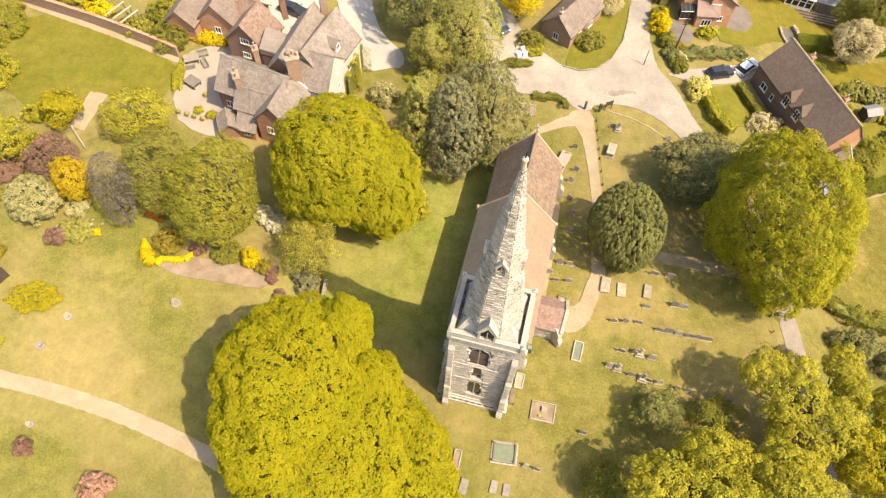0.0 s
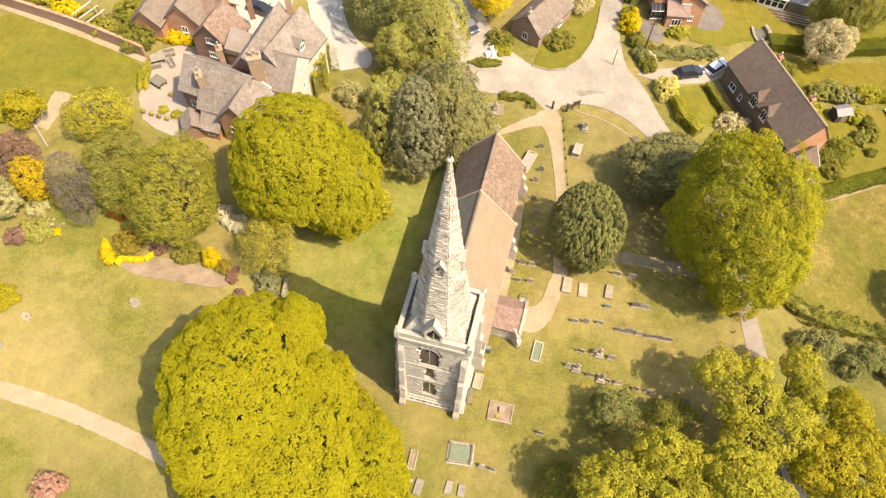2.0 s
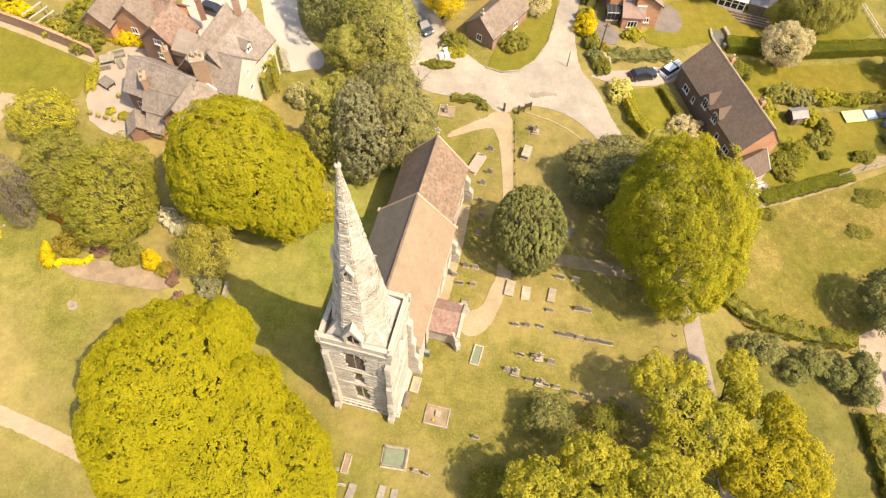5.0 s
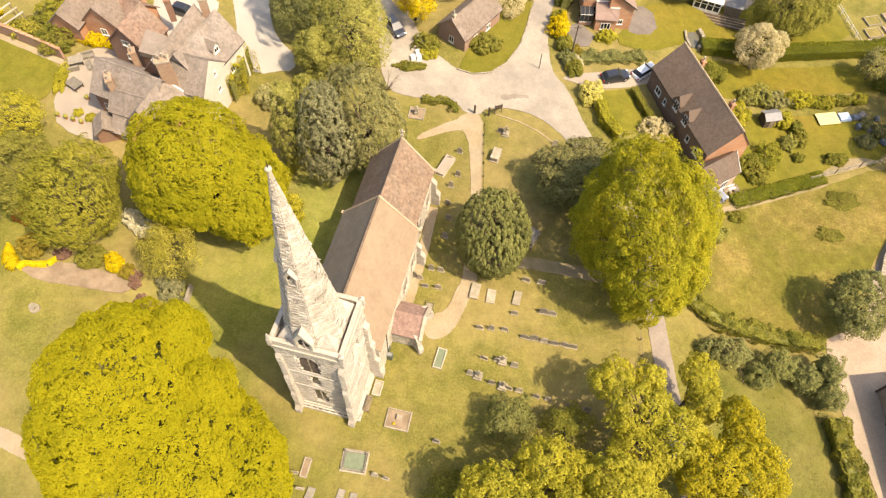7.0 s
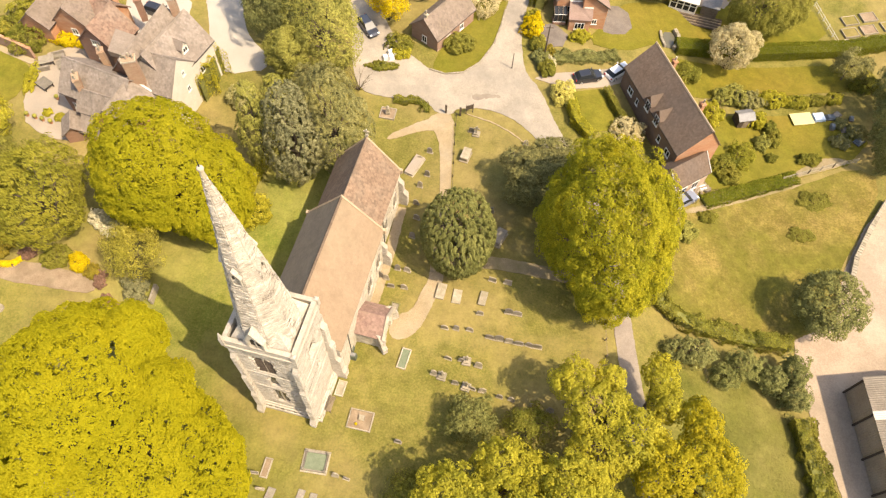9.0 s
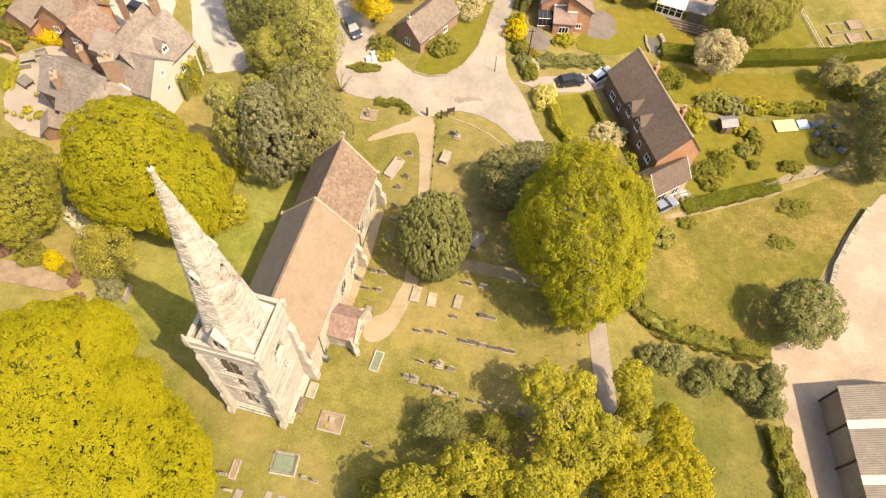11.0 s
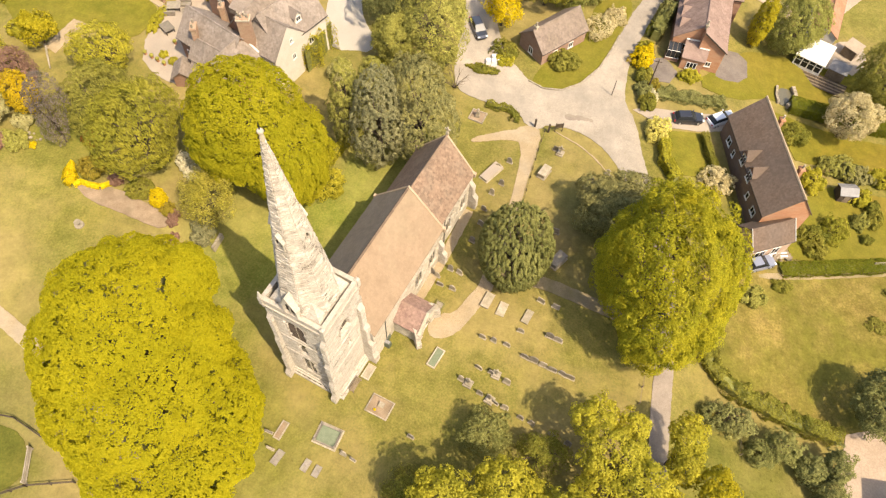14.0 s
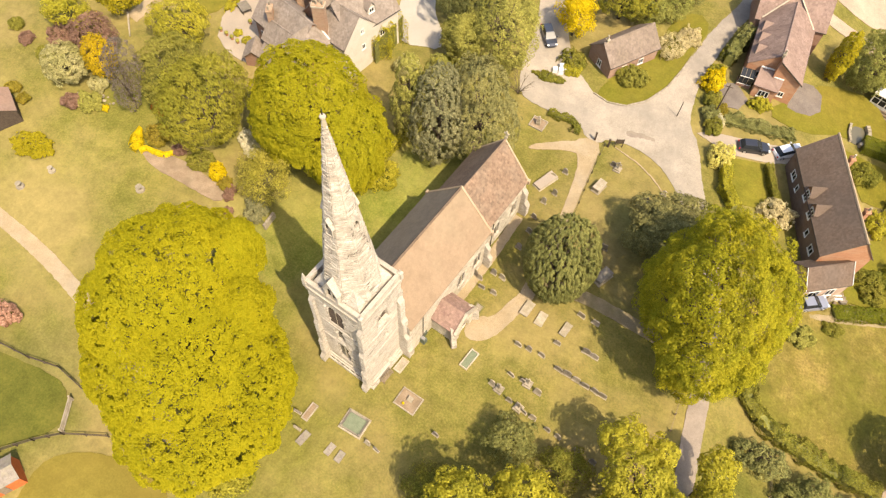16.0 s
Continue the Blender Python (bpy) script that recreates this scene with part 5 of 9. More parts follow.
def bush(name, x, y, rx, ry, h, leaf, label, category="bush", seed=1, length=0.2, lobes=9, group="", rz=0.0):
    """A shrub: short stems under rounded, uneven foliage."""
    gen = np.random.default_rng(seed)
    root = thing(name, on(x, y, rz), label, category, group)
    k = max(2, lobes // 4)
    turn = gen.uniform(0, 6.28)
    loose = 0.0 if name in ("clipped_bush", "topiary_bush") else 1.0
    mounds = [(0, 0, h * 0.42, rx * (0.86 - 0.14 * loose), ry * (0.86 - 0.14 * loose), h * 0.56)]
    for q in range(k + int(3 * loose)):
        a, away = turn + 6.28 * q / (k + int(3 * loose)), 0.5 + 0.3 * loose * gen.uniform(0, 1)
        w = gen.uniform(0.45, 0.58) * (1 - 0.35 * loose * gen.uniform(0.2, 1))
        mounds.append((rx * away * math.cos(a), ry * away * math.sin(a), h * gen.uniform(0.34 - 0.1 * loose, 0.5), rx * w, ry * w, h * gen.uniform(0.36, 0.54)))
    step = min(0.42, max(0.13, 0.2 * min(rx, ry, h)))
    p, nrm, tips = clump_crown(gen, mounds, step, step * 0.75, 18, holes=0.10 + 0.08 * loose, layered=0.2, ragged=0.30 + 0.2 * loose, low=0.03, fill=0.35, lift=0.4, bough=step * 2.6, sink=step * 0.7)
    wood = Mesh()
    for i in range(4):
        c = tips[(i * 37) % len(tips)] * 0.9
        wood.tube([(c[0] * 0.15, c[1] * 0.15, -0.1), (c[0] * 0.5, c[1] * 0.5, h * 0.3), tuple(c)], [0.05, 0.035, 0.01], 5)
    part("stems", wood, BARK, root)
    length = max(0.11, min(length, step * 0.8))
    width = length * 0.7
    keep = p[:, 2] > 0.02
    part("foliage", leaf_mesh("foliage", p[keep], nrm[keep], length, width, leaf, gen), leaf, root)
    return root


def hedge(line, width, height, leaf, label, seed=1, density=120, length=0.2, name="hedge", uneven=0.12):
    """A clipped hedge along a line: a woody core under a shell of leaves."""
    gen = np.random.default_rng(seed)
    x0, y0 = line[0]
    root = thing(name, on(x0, y0), label, "hedge")
    z0 = ground_z(x0, y0)
    pts, nrms, core = [], [], Mesh()
    for (ax, ay), (bx, by) in zip(line, line[1:]):
        d = math.hypot(bx - ax, by - ay)
        t = np.array([(bx - ax) / d, (by - ay) / d, 0])
        s = np.array([-t[1], t[0], 0])
        za, zb = ground_z(ax, ay) - z0, ground_z(bx, by) - z0
        w = width / 2 - 0.25
        a, b = Vector((ax - x0, ay - y0, za)), Vector((bx - x0, by - y0, zb))
        sv = Vector(s)
        core.hull([a - sv * w - Z3 * 0.3, a + sv * w - Z3 * 0.3, a + sv * w * 0.8 + Z3 * (height - 0.35), a - sv * w * 0.8 + Z3 * (height - 0.35)],
                  [b - sv * w - Z3 * 0.3, b + sv * w - Z3 * 0.3, b + sv * w * 0.8 + Z3 * (height - 0.35), b - sv * w * 0.8 + Z3 * (height - 0.35)])
        n = int(d * (width + 2 * height) * density)
        along = gen.uniform(-0.1, d + 0.1, n)
        u = gen.uniform(0, width + 2 * height, n)
        off = np.where(u < height, -width / 2, np.where(u > height + width, width / 2, u - height - width / 2))
        up = np.where(u < height, u, np.where(u > height + width, width + 2 * height - u, height))
        nn = np.where((u < height)[:, None], -s[None, :], np.where((u > height + width)[:, None], s[None, :], np.array([[0, 0, 1.0]])))
        wob = np.array([noise.noise((ax + t[0] * k * 1.0, ay + t[1] * k, float(o))) for k, o in zip(along[::1], off)]) * uneven * 2
        p = np.array([ax - x0, ay - y0, 0])[None, :] + along[:, None] * t[None, :] + off[:, None] * s[None, :]
        p[:, 2] = za + (zb - za) * along / d + up
        p += nn * (wob + gen.normal(0, 0.08, n))[:, None]
        pts.append(p), nrms.append(nn)
    part("woody_core", core, YEW_LEAF, root)
    part("foliage", leaf_mesh("foliage", np.concatenate(pts), np.concatenate(nrms), length, length * 0.7, leaf, gen), leaf, root)
    return root


# the great trees
FINE = dict(puff=(0.36, 0.36, 0.32), length=0.22, width=0.16)
LOOSE = dict(puff=(0.46, 0.46, 0.32), length=0.2, width=0.14)
big_tree("lime_tree", -11.6, 22.0, [(-13.8, 23.2, 10.0, 7.6, 9.9, 8.8), (-8.9, 29.0, 12.4, 2.8, 3.4, 4.8), (-6.6, 24.4, 8.8, 3.4, 4.0, 5.0), (-11.0, 19.0, 8.0, 9.0, 9.4, 6.9), (-7.0, 16.2, 5.4, 9.0, 10.0, 4.7)], LIME_LEAF, "huge yellow-green lime tree in full spring leaf", trunk=0.75, seed=3, spacing=0.32, size=0.27, per=22, length=0.18, width=0.14, limbs=26, holes=0.30, layered=1.8, ragged=0.09, low=0.5, fill=0.26, lift=0.55, stretch=(1.15, 1.15, 0.7), bough=2.0, sink=1.15, grain=0.71, cleft=0.35, sun=0.78, flat=0.6)
big_tree("lime_tree", -10.0, 50.2, [(-11.8, 50.4, 11.0, 6.7, 6.4, 8.6), (-6.7, 49.6, 7.4, 4.9, 6.2, 6.4), (-14.8, 50.2, 8.6, 4.2, 5.4, 7.2)], LIME2_LEAF, "rounded green lime tree behind the church", trunk=0.55, seed=5, spacing=0.42, size=0.43, per=30, length=0.2, width=0.13, limbs=20, holes=0.09, layered=0.7, ragged=0.13, low=0.4, fill=0.36, stretch=(0.95, 0.95, 1.05), lift=0.45, bough=1.6, sink=0.8, grain=0.8, cleft=0.3, sun=0.72, flat=0.65)
big_tree("yew_tree", 22.1, 45.7, [(22.1, 45.8, 5.2, 4.2, 4.9, 5.4)], YEW_LEAF, "dark clipped dome of a churchyard yew", trunk=0.4, seed=8, spacing=0.42, size=0.30, per=30, length=0.36, width=0.085, limbs=10, along=(0, 0, 4.0), holes=0.13, layered=-0.3, ragged=0.05, low=0.15, lift=0.15, flat=1.0, stretch=(0.60, 0.60, 2.3), grain=1.1)
big_tree("beech_tree", 38.2, 43.3, [(38.2, 43.8, 11.0, 6.2, 7.6, 9.6), (42.0, 44.6, 10.0, 4.0, 5.2, 7.0), (34.4, 45.2, 8.8, 3.6, 4.6, 6.0), (38.2, 49.6, 9.4, 5.0, 4.8, 7.4), (38.6, 38.0, 8.0, 4.0, 3.6, 6.2), (41.8, 39.6, 8.4, 3.0, 3.2, 5.2)], BEECH_LEAF, "tall open-crowned tree in yellow-green leaf over the path", trunk=0.5, seed=11, spacing=0.46, size=0.46, per=28, length=0.2, width=0.13, limbs=18, holes=0.08, layered=0.4, ragged=0.26, low=0.7, fill=0.42, stretch=(0.9, 0.9, 1.2), lift=0.4, bough=1.5, sink=0.6, cleft=0.5, grain=0.6, sun=0.6)
tree("yew_tree", 34.0, 55.4, 7.8, 7.2, 4.8, 0.6, CONIFER_LEAF, "low spreading dark yew by the road", boughs=34, ragged=0.25, airy=0.15, bump=0.1, sprays=4200, per=13, puff=(0.45, 0.45, 0.35), length=0.28, width=0.13, seed=13, trunk=0.35, fill=0.4)
MAPLE = dict(spacing=0.52, size=0.46, per=30, length=0.21, width=0.16, holes=0.13, layered=0.3, ragged=0.30, low=1.2, lift=0.4, bough=1.3, sink=0.6, fill=0.45, cleft=0.6)
big_tree("maple_tree", 25.0, 15.6, [(26.2, 18.8, 8.0, 2.8, 2.6, 2.6), (21.2, 15.8, 8.6, 3.2, 3.0, 2.9), (29.2, 18.0, 8.0, 2.1, 2.1, 2.1), (25.4, 13.0, 8.2, 5.2, 4.6, 4.2)], GOLD_LEAF, "golden-green maple tree beside the churchyard", trunk=0.4, seed=17, limbs=18, **MAPLE)
big_tree("maple_tree", 33.2, 14.0, [(32.6, 16.4, 9.4, 3.3, 3.1, 2.9), (33.8, 12.2, 8.4, 5.0, 4.6, 4.2)], GOLD_LEAF, "yellow-green maple tree with an uneven crown", trunk=0.36, seed=18, limbs=14, **MAPLE)
big_tree("maple_tree", 37.4, 23.2, [(33.9, 27.4, 7.4, 2.4, 2.3, 2.1), (37.6, 27.9, 7.6, 1.6, 1.5, 1.3), (36.2, 24.0, 7.8, 3.4, 3.0, 2.7), (38.8, 21.4, 7.6, 3.2, 3.0, 3.0), (35.6, 20.2, 6.8, 3.0, 3.0, 2.6)], GOLD_LEAF, "golden maple tree arching over the lane", trunk=0.34, seed=20, limbs=18, **MAPLE)
big_tree("maple_tree", 42.9, 27.2, [(43.6, 28.8, 5.8, 1.8, 2.4, 2.0), (43.6, 25.8, 5.8, 1.7, 2.0, 1.8)], GOLD_LEAF, "small golden maple tree beside the lane", trunk=0.2, seed=29, limbs=9, **MAPLE)
big_tree("maple_tree", 45.0, 18.4, [(46.4, 23.0, 7.6, 1.8, 3.0, 2.4), (45.6, 18.4, 8.4, 3.6, 3.6, 3.2), (42.0, 18.4, 8.8, 3.2, 3.4, 3.0), (44.6, 13.6, 8.4, 4.0, 4.0, 3.6)], AMBER_LEAF, "bright golden maple tree at the field edge", trunk=0.4, seed=19, limbs=18, **MAPLE)
# Low dark trees stand in for the flat shade maples cast on the lawn.
tree("shade_thicket", 23.6, 24.6, 5.8, 3.3, 2.9, 0.2, YEW_LEAF, "dark low tree standing in for maple shade on the lawn", boughs=26, ragged=0.35, airy=0.5, bump=0.14, sprays=1000, per=13, length=0.24, width=0.11, puff=(0.4, 0.4, 0.35), seed=31, trunk=0.2, fill=0.4)
tree("shade_thicket", 29.6, 24.2, 4.2, 3.4, 3.0, 0.2, HEDGE_LEAF, "low green scrub in the maple shade", boughs=18, ragged=0.4, airy=0.7, bump=0.16, sprays=650, per=12, seed=32, trunk=0.15, fill=0.4, **LOOSE)
tree("shade_thicket", 17.0, 16.8, 3.6, 3.2, 3.0, 0.1, HEDGE_LEAF, "low green thicket standing in for shade under the maple", boughs=18, ragged=0.4, airy=0.7, bump=0.16, sprays=600, per=12, seed=33, trunk=0.12, fill=0.4, **LOOSE)
CONIFER = dict(spacing=0.55, size=0.40, per=26, length=0.26, width=0.11, limbs=9, holes=0.2, layered=0.2, ragged=0.2, low=0.3, stretch=(0.8, 0.8, 1.3), lift=0.3)
big_tree("cypress_tree", -2.6, 58.8, [(-2.6, 58.8, 5.6, 2.1, 2.3, 5.6), (-2.6, 58.9, 10.4, 1.5, 1.6, 4.8)], CYPRESS_LEAF, "slim olive-green garden cypress tree", trunk=0.25, seed=37, along=(0, 0, 1.5), **CONIFER)
big_tree("cypress_tree", 1.9, 57.8, [(2.0, 57.6, 5.8, 3.5, 3.9, 5.8), (1.6, 58.6, 10.6, 2.6, 3.0, 4.4)], BLUE_LEAF, "broad grey-green cypress behind the chancel", trunk=0.35, seed=41, **CONIFER)
big_tree("yew_tree", 6.6, 60.4, [(7.2, 60.0, 5.8, 4.2, 4.7, 5.8), (6.2, 61.0, 10.6, 3.0, 3.4, 4.6), (3.8, 64.2, 7.0, 3.0, 3.0, 5.0)], CONIFER_LEAF, "large brownish-green conifer behind the chancel", trunk=0.4, seed=43, **CONIFER)
big_tree("cypress_tree", -1.6, 66.0, [(-1.6, 66.0, 4.2, 1.9, 2.0, 4.4)], CYPRESS_LEAF, "short olive conifer beside the white court", trunk=0.2, seed=47, along=(0, 0, 1.5), **CONIFER)
big_tree("ash_tree", 3.4, 78.0, [(4.2, 77.2, 5.8, 4.2, 4.8, 5.6), (1.4, 80.4, 6.2, 3.6, 3.8, 5.0)], CYPRESS_LEAF, "tall dense green conifer beside the gravel road", trunk=0.3, seed=53, spacing=0.8, size=0.62, per=34, length=0.24, width=0.14, limbs=12, holes=0.22, layered=0.6, ragged=0.22, low=0.3, stretch=(1, 1, 0.9))
tree("willow_tree", -1.2, 74.8, 8.5, 3.2, 3.4, 0.3, CYPRESS_LEAF, "dull green tree between court and road", boughs=24, ragged=0.25, airy=0.15, bump=0.12, sprays=1700, per=14, seed=54, trunk=0.2, fill=0.4, **LOOSE)
tree("willow_tree", -3.4, 83.4, 12.5, 6.0, 6.2, 0.4, SCRUB_LEAF, "dull green tree shading the white court", boughs=34, ragged=0.25, airy=0.15, bump=0.1, sprays=3600, per=15, puff=(0.3, 0.3, 0.7), length=0.22, width=0.11, seed=59, trunk=0.3, along=(0, 0, -1.5), fill=0.4)
SPRAY = dict(spacing=0.62, size=0.5, per=26, length=0.34, width=0.09, limbs=12, holes=0.16, layered=0.5, ragged=0.16, low=0.5, lift=0.35, stretch=(1.25, 1.0, 0.5), bough=1.3, sink=0.4, fill=0.4)
big_tree("apple_tree", -25.6, 47.6, [(-25.8, 47.4, 6.8, 4.9, 5.4, 5.6), (-25.0, 51.2, 6.4, 3.4, 3.4, 4.4)], OAK_LEAF, "mid-green garden tree with layered sprays", trunk=0.3, seed=61, along=(2.2, -1.0, -0.6), **SPRAY)
big_tree("apple_tree", -38.2, 60.8, [(-38.2, 60.8, 3.4, 4.2, 3.5, 2.7)], GOLD_LEAF, "yellow-green garden tree by the patio", trunk=0.22, seed=67, along=(2.2, -1.0, -0.6), **SPRAY)
big_tree("apple_tree", -33.8, 52.4, [(-33.6, 52.6, 4.8, 3.8, 4.4, 3.9), (-32.6, 49.2, 4.4, 2.4, 2.6, 3.2)], OLIVE_LEAF, "olive green garden tree with airy crown", trunk=0.18, seed=69, along=(2.2, -1.0, -0.6), **SPRAY)
big_tree("plum_tree", -37.0, 47.2, [(-37.2, 48.4, 6.2, 2.0, 2.4, 4.6), (-36.8, 46.8, 3.4, 1.5, 1.5, 2.6)], PURPLE_LEAF, "slim purple-grey leaved tree", trunk=0.11, seed=71, spacing=0.5, size=0.36, per=16, length=0.16, width=0.08, limbs=14, holes=0.15, ragged=0.12, low=0.8, stretch=(0.8, 0.8, 1.4))
big_tree("copper_beech", -46.0, 53.0, [(-45.8, 53.0, 4.0, 2.8, 2.6, 2.9)], MAROON_LEAF, "muted maroon copper beech in the garden", trunk=0.18, seed=73, spacing=0.5, size=0.4, per=24, length=0.22, width=0.11, limbs=8, ragged=0.2, holes=0.12, low=0.5, bough=1.0)
big_tree("golden_tree", -43.1, 50.2, [(-43.1, 50.2, 3.8, 1.7, 2.0, 3.2)], ORANGE_LEAF, "bright golden orange garden tree", trunk=0.13, seed=79, spacing=0.45, size=0.36, per=24, length=0.2, width=0.12, limbs=8, ragged=0.18, holes=0.1, low=0.4, bough=0.8)
big_tree("blossom_tree", -47.2, 48.0, [(-47.2, 48.0, 2.8, 2.9, 2.7, 2.6)], PALE_LEAF, "pale cream-green flowering garden tree", trunk=0.13, seed=83, spacing=0.42, size=0.34, per=22, length=0.3, width=0.09, limbs=8, ragged=0.18, holes=0.12, low=0.2, stretch=(1.2, 1.0, 0.7), bough=0.8)
tree("birch_tree", -14.9, 43.0, 8.8, 4.2, 4.0, 0.8, BIRCH_LEAF, "thin sparse young birch tree", boughs=22, ragged=0.4, airy=0.7, bump=0.12, sprays=1500, per=12, puff=(0.5, 0.5, 0.35), length=0.18, width=0.11, seed=89, trunk=0.1, fill=0.6)
tree("golden_tree", -47.6, 61.2, 5.6, 3.0, 2.6, 0.6, AMBER_LEAF, "yellow-orange garden tree by the lawn", boughs=16, ragged=0.3, airy=0.5, bump=0.14, sprays=850, per=12, seed=91, trunk=0.15, **FINE)
tree("maple_tree", -52.5, 56.0, 6.5, 3.6, 3.0, 0.4, GOLD_LEAF, "yellow-green garden tree beside the border", boughs=18, ragged=0.3, airy=0.5, bump=0.14, sprays=900, per=12, seed=92, trunk=0.15, **FINE)
tree("blossom_tree", 64.8, 84.2, 8.3, 3.8, 3.9, 1.2, BLOSSOM_LEAF, "round cream blossom tree above the hedge", boughs=34, ragged=0.2, airy=0.35, bump=0.1, sprays=1900, per=12, puff=(0.34, 0.34, 0.3), length=0.2, width=0.13, seed=97, trunk=0.22)
big_tree("willow_tree", 71.0, 92.8, [(71.0, 92.8, 6.4, 5.4, 5.0, 5.6), (75.0, 93.6, 5.4, 3.6, 3.6, 4.4)], OLIVE_LEAF, "feathery dull green willow behind the hedge", trunk=0.3, seed=101, spacing=0.52, size=0.5, per=26, length=0.3, width=0.1, holes=0.06, ragged=0.2, low=0.6, fill=0.45, stretch=(0.7, 0.7, 1.8), bough=1.3, cleft=0.4)
big_tree("oak_tree", 67.4, 40.4, [(67.2, 40.2, 5.4, 3.9, 4.2, 3.6)], SCRUB_LEAF, "round grey-green tree at the field corner", trunk=0.25, seed=103, spacing=0.5, size=0.46, per=30, holes=0.05, ragged=0.2, low=1.4, fill=0.5, bough=1.3, sink=0.5, cleft=0.4)
tree("laburnum_tree", 11.9, 87.0, 7.5, 3.3, 3.4, 0.8, YELLOW_LEAF, "bright yellow tree beside the parked car", boughs=20, ragged=0.3, airy=0.4, bump=0.12, sprays=1200, per=12, seed=107, trunk=0.18, **LOOSE)
tree("oak_tree", 17.5, 93.5, 9.5, 5.5, 4.6, 0.6, OAK_LEAF, "green tree behind the stone hut", boughs=24, ragged=0.3, airy=0.2, bump=0.12, sprays=2000, per=14, seed=109, trunk=0.25, **LOOSE)
big_tree("alder_tree", 21.4, 94.4, [(21.2, 94.2, 3.6, 3.0, 2.6, 3.4), (24.6, 96.6, 3.6, 2.6, 2.6, 3.4)], ALDER_LEAF, "green thicket tree close behind the village hall", trunk=0.2, seed=114, spacing=0.5, size=0.42, per=24, holes=0.1, ragged=0.3, low=0.3, fill=0.4, bough=1.0, cleft=0.5)
tree("oak_tree", 21.6, 98.8, 9.5, 4.6, 4.0, 0.6, OAK_LEAF, "broad green tree behind the village hall", boughs=24, ragged=0.3, airy=0.2, bump=0.12, sprays=1700, per=14, seed=111, trunk=0.25, **LOOSE)
tree("oak_tree", 26.4, 101.0, 8.0, 3.2, 3.4, 0.6, SCRUB_LEAF, "dark green tree beside the road", boughs=20, ragged=0.3, airy=0.2, bump=0.12, sprays=1200, per=14, seed=112, trunk=0.22, **LOOSE)
big_tree("golden_tree", 50.2, 96.4, [(50.2, 96.4, 4.6, 1.4, 1.6, 4.7)], AMBER_LEAF, "upright golden tree beside the brick house", trunk=0.2, seed=113, spacing=0.42, size=0.34, per=24, holes=0.06, ragged=0.15, low=0.3, stretch=(0.8, 0.8, 1.2), bough=0.9, cleft=0.4)
big_tree("oak_tree", 56.2, 98.6, [(55.4, 98.4, 5.2, 3.9, 4.0, 4.6), (57.6, 100.2, 5.0, 3.0, 3.2, 3.8)], ALDER_LEAF, "leafy green tree beside the brick house", trunk=0.25, seed=127, spacing=0.5, size=0.44, per=26, holes=0.05, ragged=0.2, low=0.4, fill=0.4, bough=1.1, cleft=0.5)
tree("oak_tree", -1.5, 10.6, 5.0, 3.2, 2.6, 0.3, OAK_LEAF, "scrubby young tree below the lime", boughs=18, ragged=0.4, airy=0.6, bump=0.14, sprays=600, per=10, seed=131, trunk=0.13, fill=0.5)
big_tree("elder_tree", 60.6, 31.8, [(59.4, 31.4, 1.9, 1.8, 1.5, 1.7), (62.0, 32.4, 2.5, 1.5, 1.8, 2.2), (61.6, 29.4, 2.3, 1.4, 1.7, 2.0)], SCRUB_LEAF, "scrubby grey-green elder by the hedge", trunk=0.14, seed=137, spacing=0.42, size=0.36, per=24, holes=0.06, ragged=0.55, low=0.15, fill=0.5, bough=1.0, cleft=0.5)
big_tree("blackthorn_tree", 55.0, 32.8, [(55.6, 32.6, 2.2, 1.9, 1.7, 2.0), (53.4, 31.4, 1.7, 1.5, 1.4, 1.5)], YEW_LEAF, "dark blackthorn thicket by the field hedge", trunk=0.14, seed=139, spacing=0.42, size=0.36, per=24, length=0.2, width=0.12, holes=0.08, ragged=0.55, low=0.15, fill=0.5, bough=1.0, cleft=0.5)
big_tree("elder_tree", 49.4, 34.8, [(50.2, 34.0, 1.4, 2.0, 1.6, 1.4), (47.9, 34.3, 1.2, 1.5, 1.2, 1.2)], SCRUB_LEAF, "green scrub bush tree by the lane", trunk=0.12, seed=149, spacing=0.42, size=0.36, per=22, holes=0.1, ragged=0.55, low=0.1, bough=0.8)
big_tree("elder_tree", 86.4, 69.8, [(84.8, 65.6, 6.0, 3.4, 3.6, 5.4), (86.4, 69.8, 6.6, 4.0, 4.2, 6.0), (88.8, 76.6, 5.2, 3.8, 3.6, 4.8)], SCRUB_LEAF, "dense dark green trees at the garden end", trunk=0.3, seed=151, spacing=0.56, size=0.5, per=28, holes=0.07, fill=0.45, ragged=0.22, low=0.4, bough=1.3)
tree("elder_tree", 83.2, 82.5, 5.6, 3.4, 2.6, 0.2, CONIFER_LEAF, "dark shrubby tree between the gardens", boughs=20, ragged=0.4, airy=0.5, bump=0.14, sprays=800, per=12, seed=153, trunk=0.15, **LOOSE)

# shrubs
bush("topiary_bush", -22.0, 42.4, 0.95, 1.1, 2.4, YELLOW_LEAF, "clipped golden yellow topiary mound", seed=2, length=0.11, lobes=22)
bush("russet_shrub", -34.0, 48.6, 1.2, 1.1, 1.6, RED_LEAF, "round russet orange shrub", seed=5)
bush("white_shrub", -21.2, 48.6, 1.3, 1.2, 2.0, CREAM_LEAF, "white flowering shrub under the trees", seed=6)
bush("clipped_bush", -24.9, 43.2, 1.8, 1.6, 1.7, HEDGE_LEAF, "rounded green clipped bush", seed=7)
bush("clipped_bush", -32.0, 44.4, 2.0, 1.7, 1.6, OCHRE_LEAF, "rounded ochre green bush by the flowerbed", seed=8)
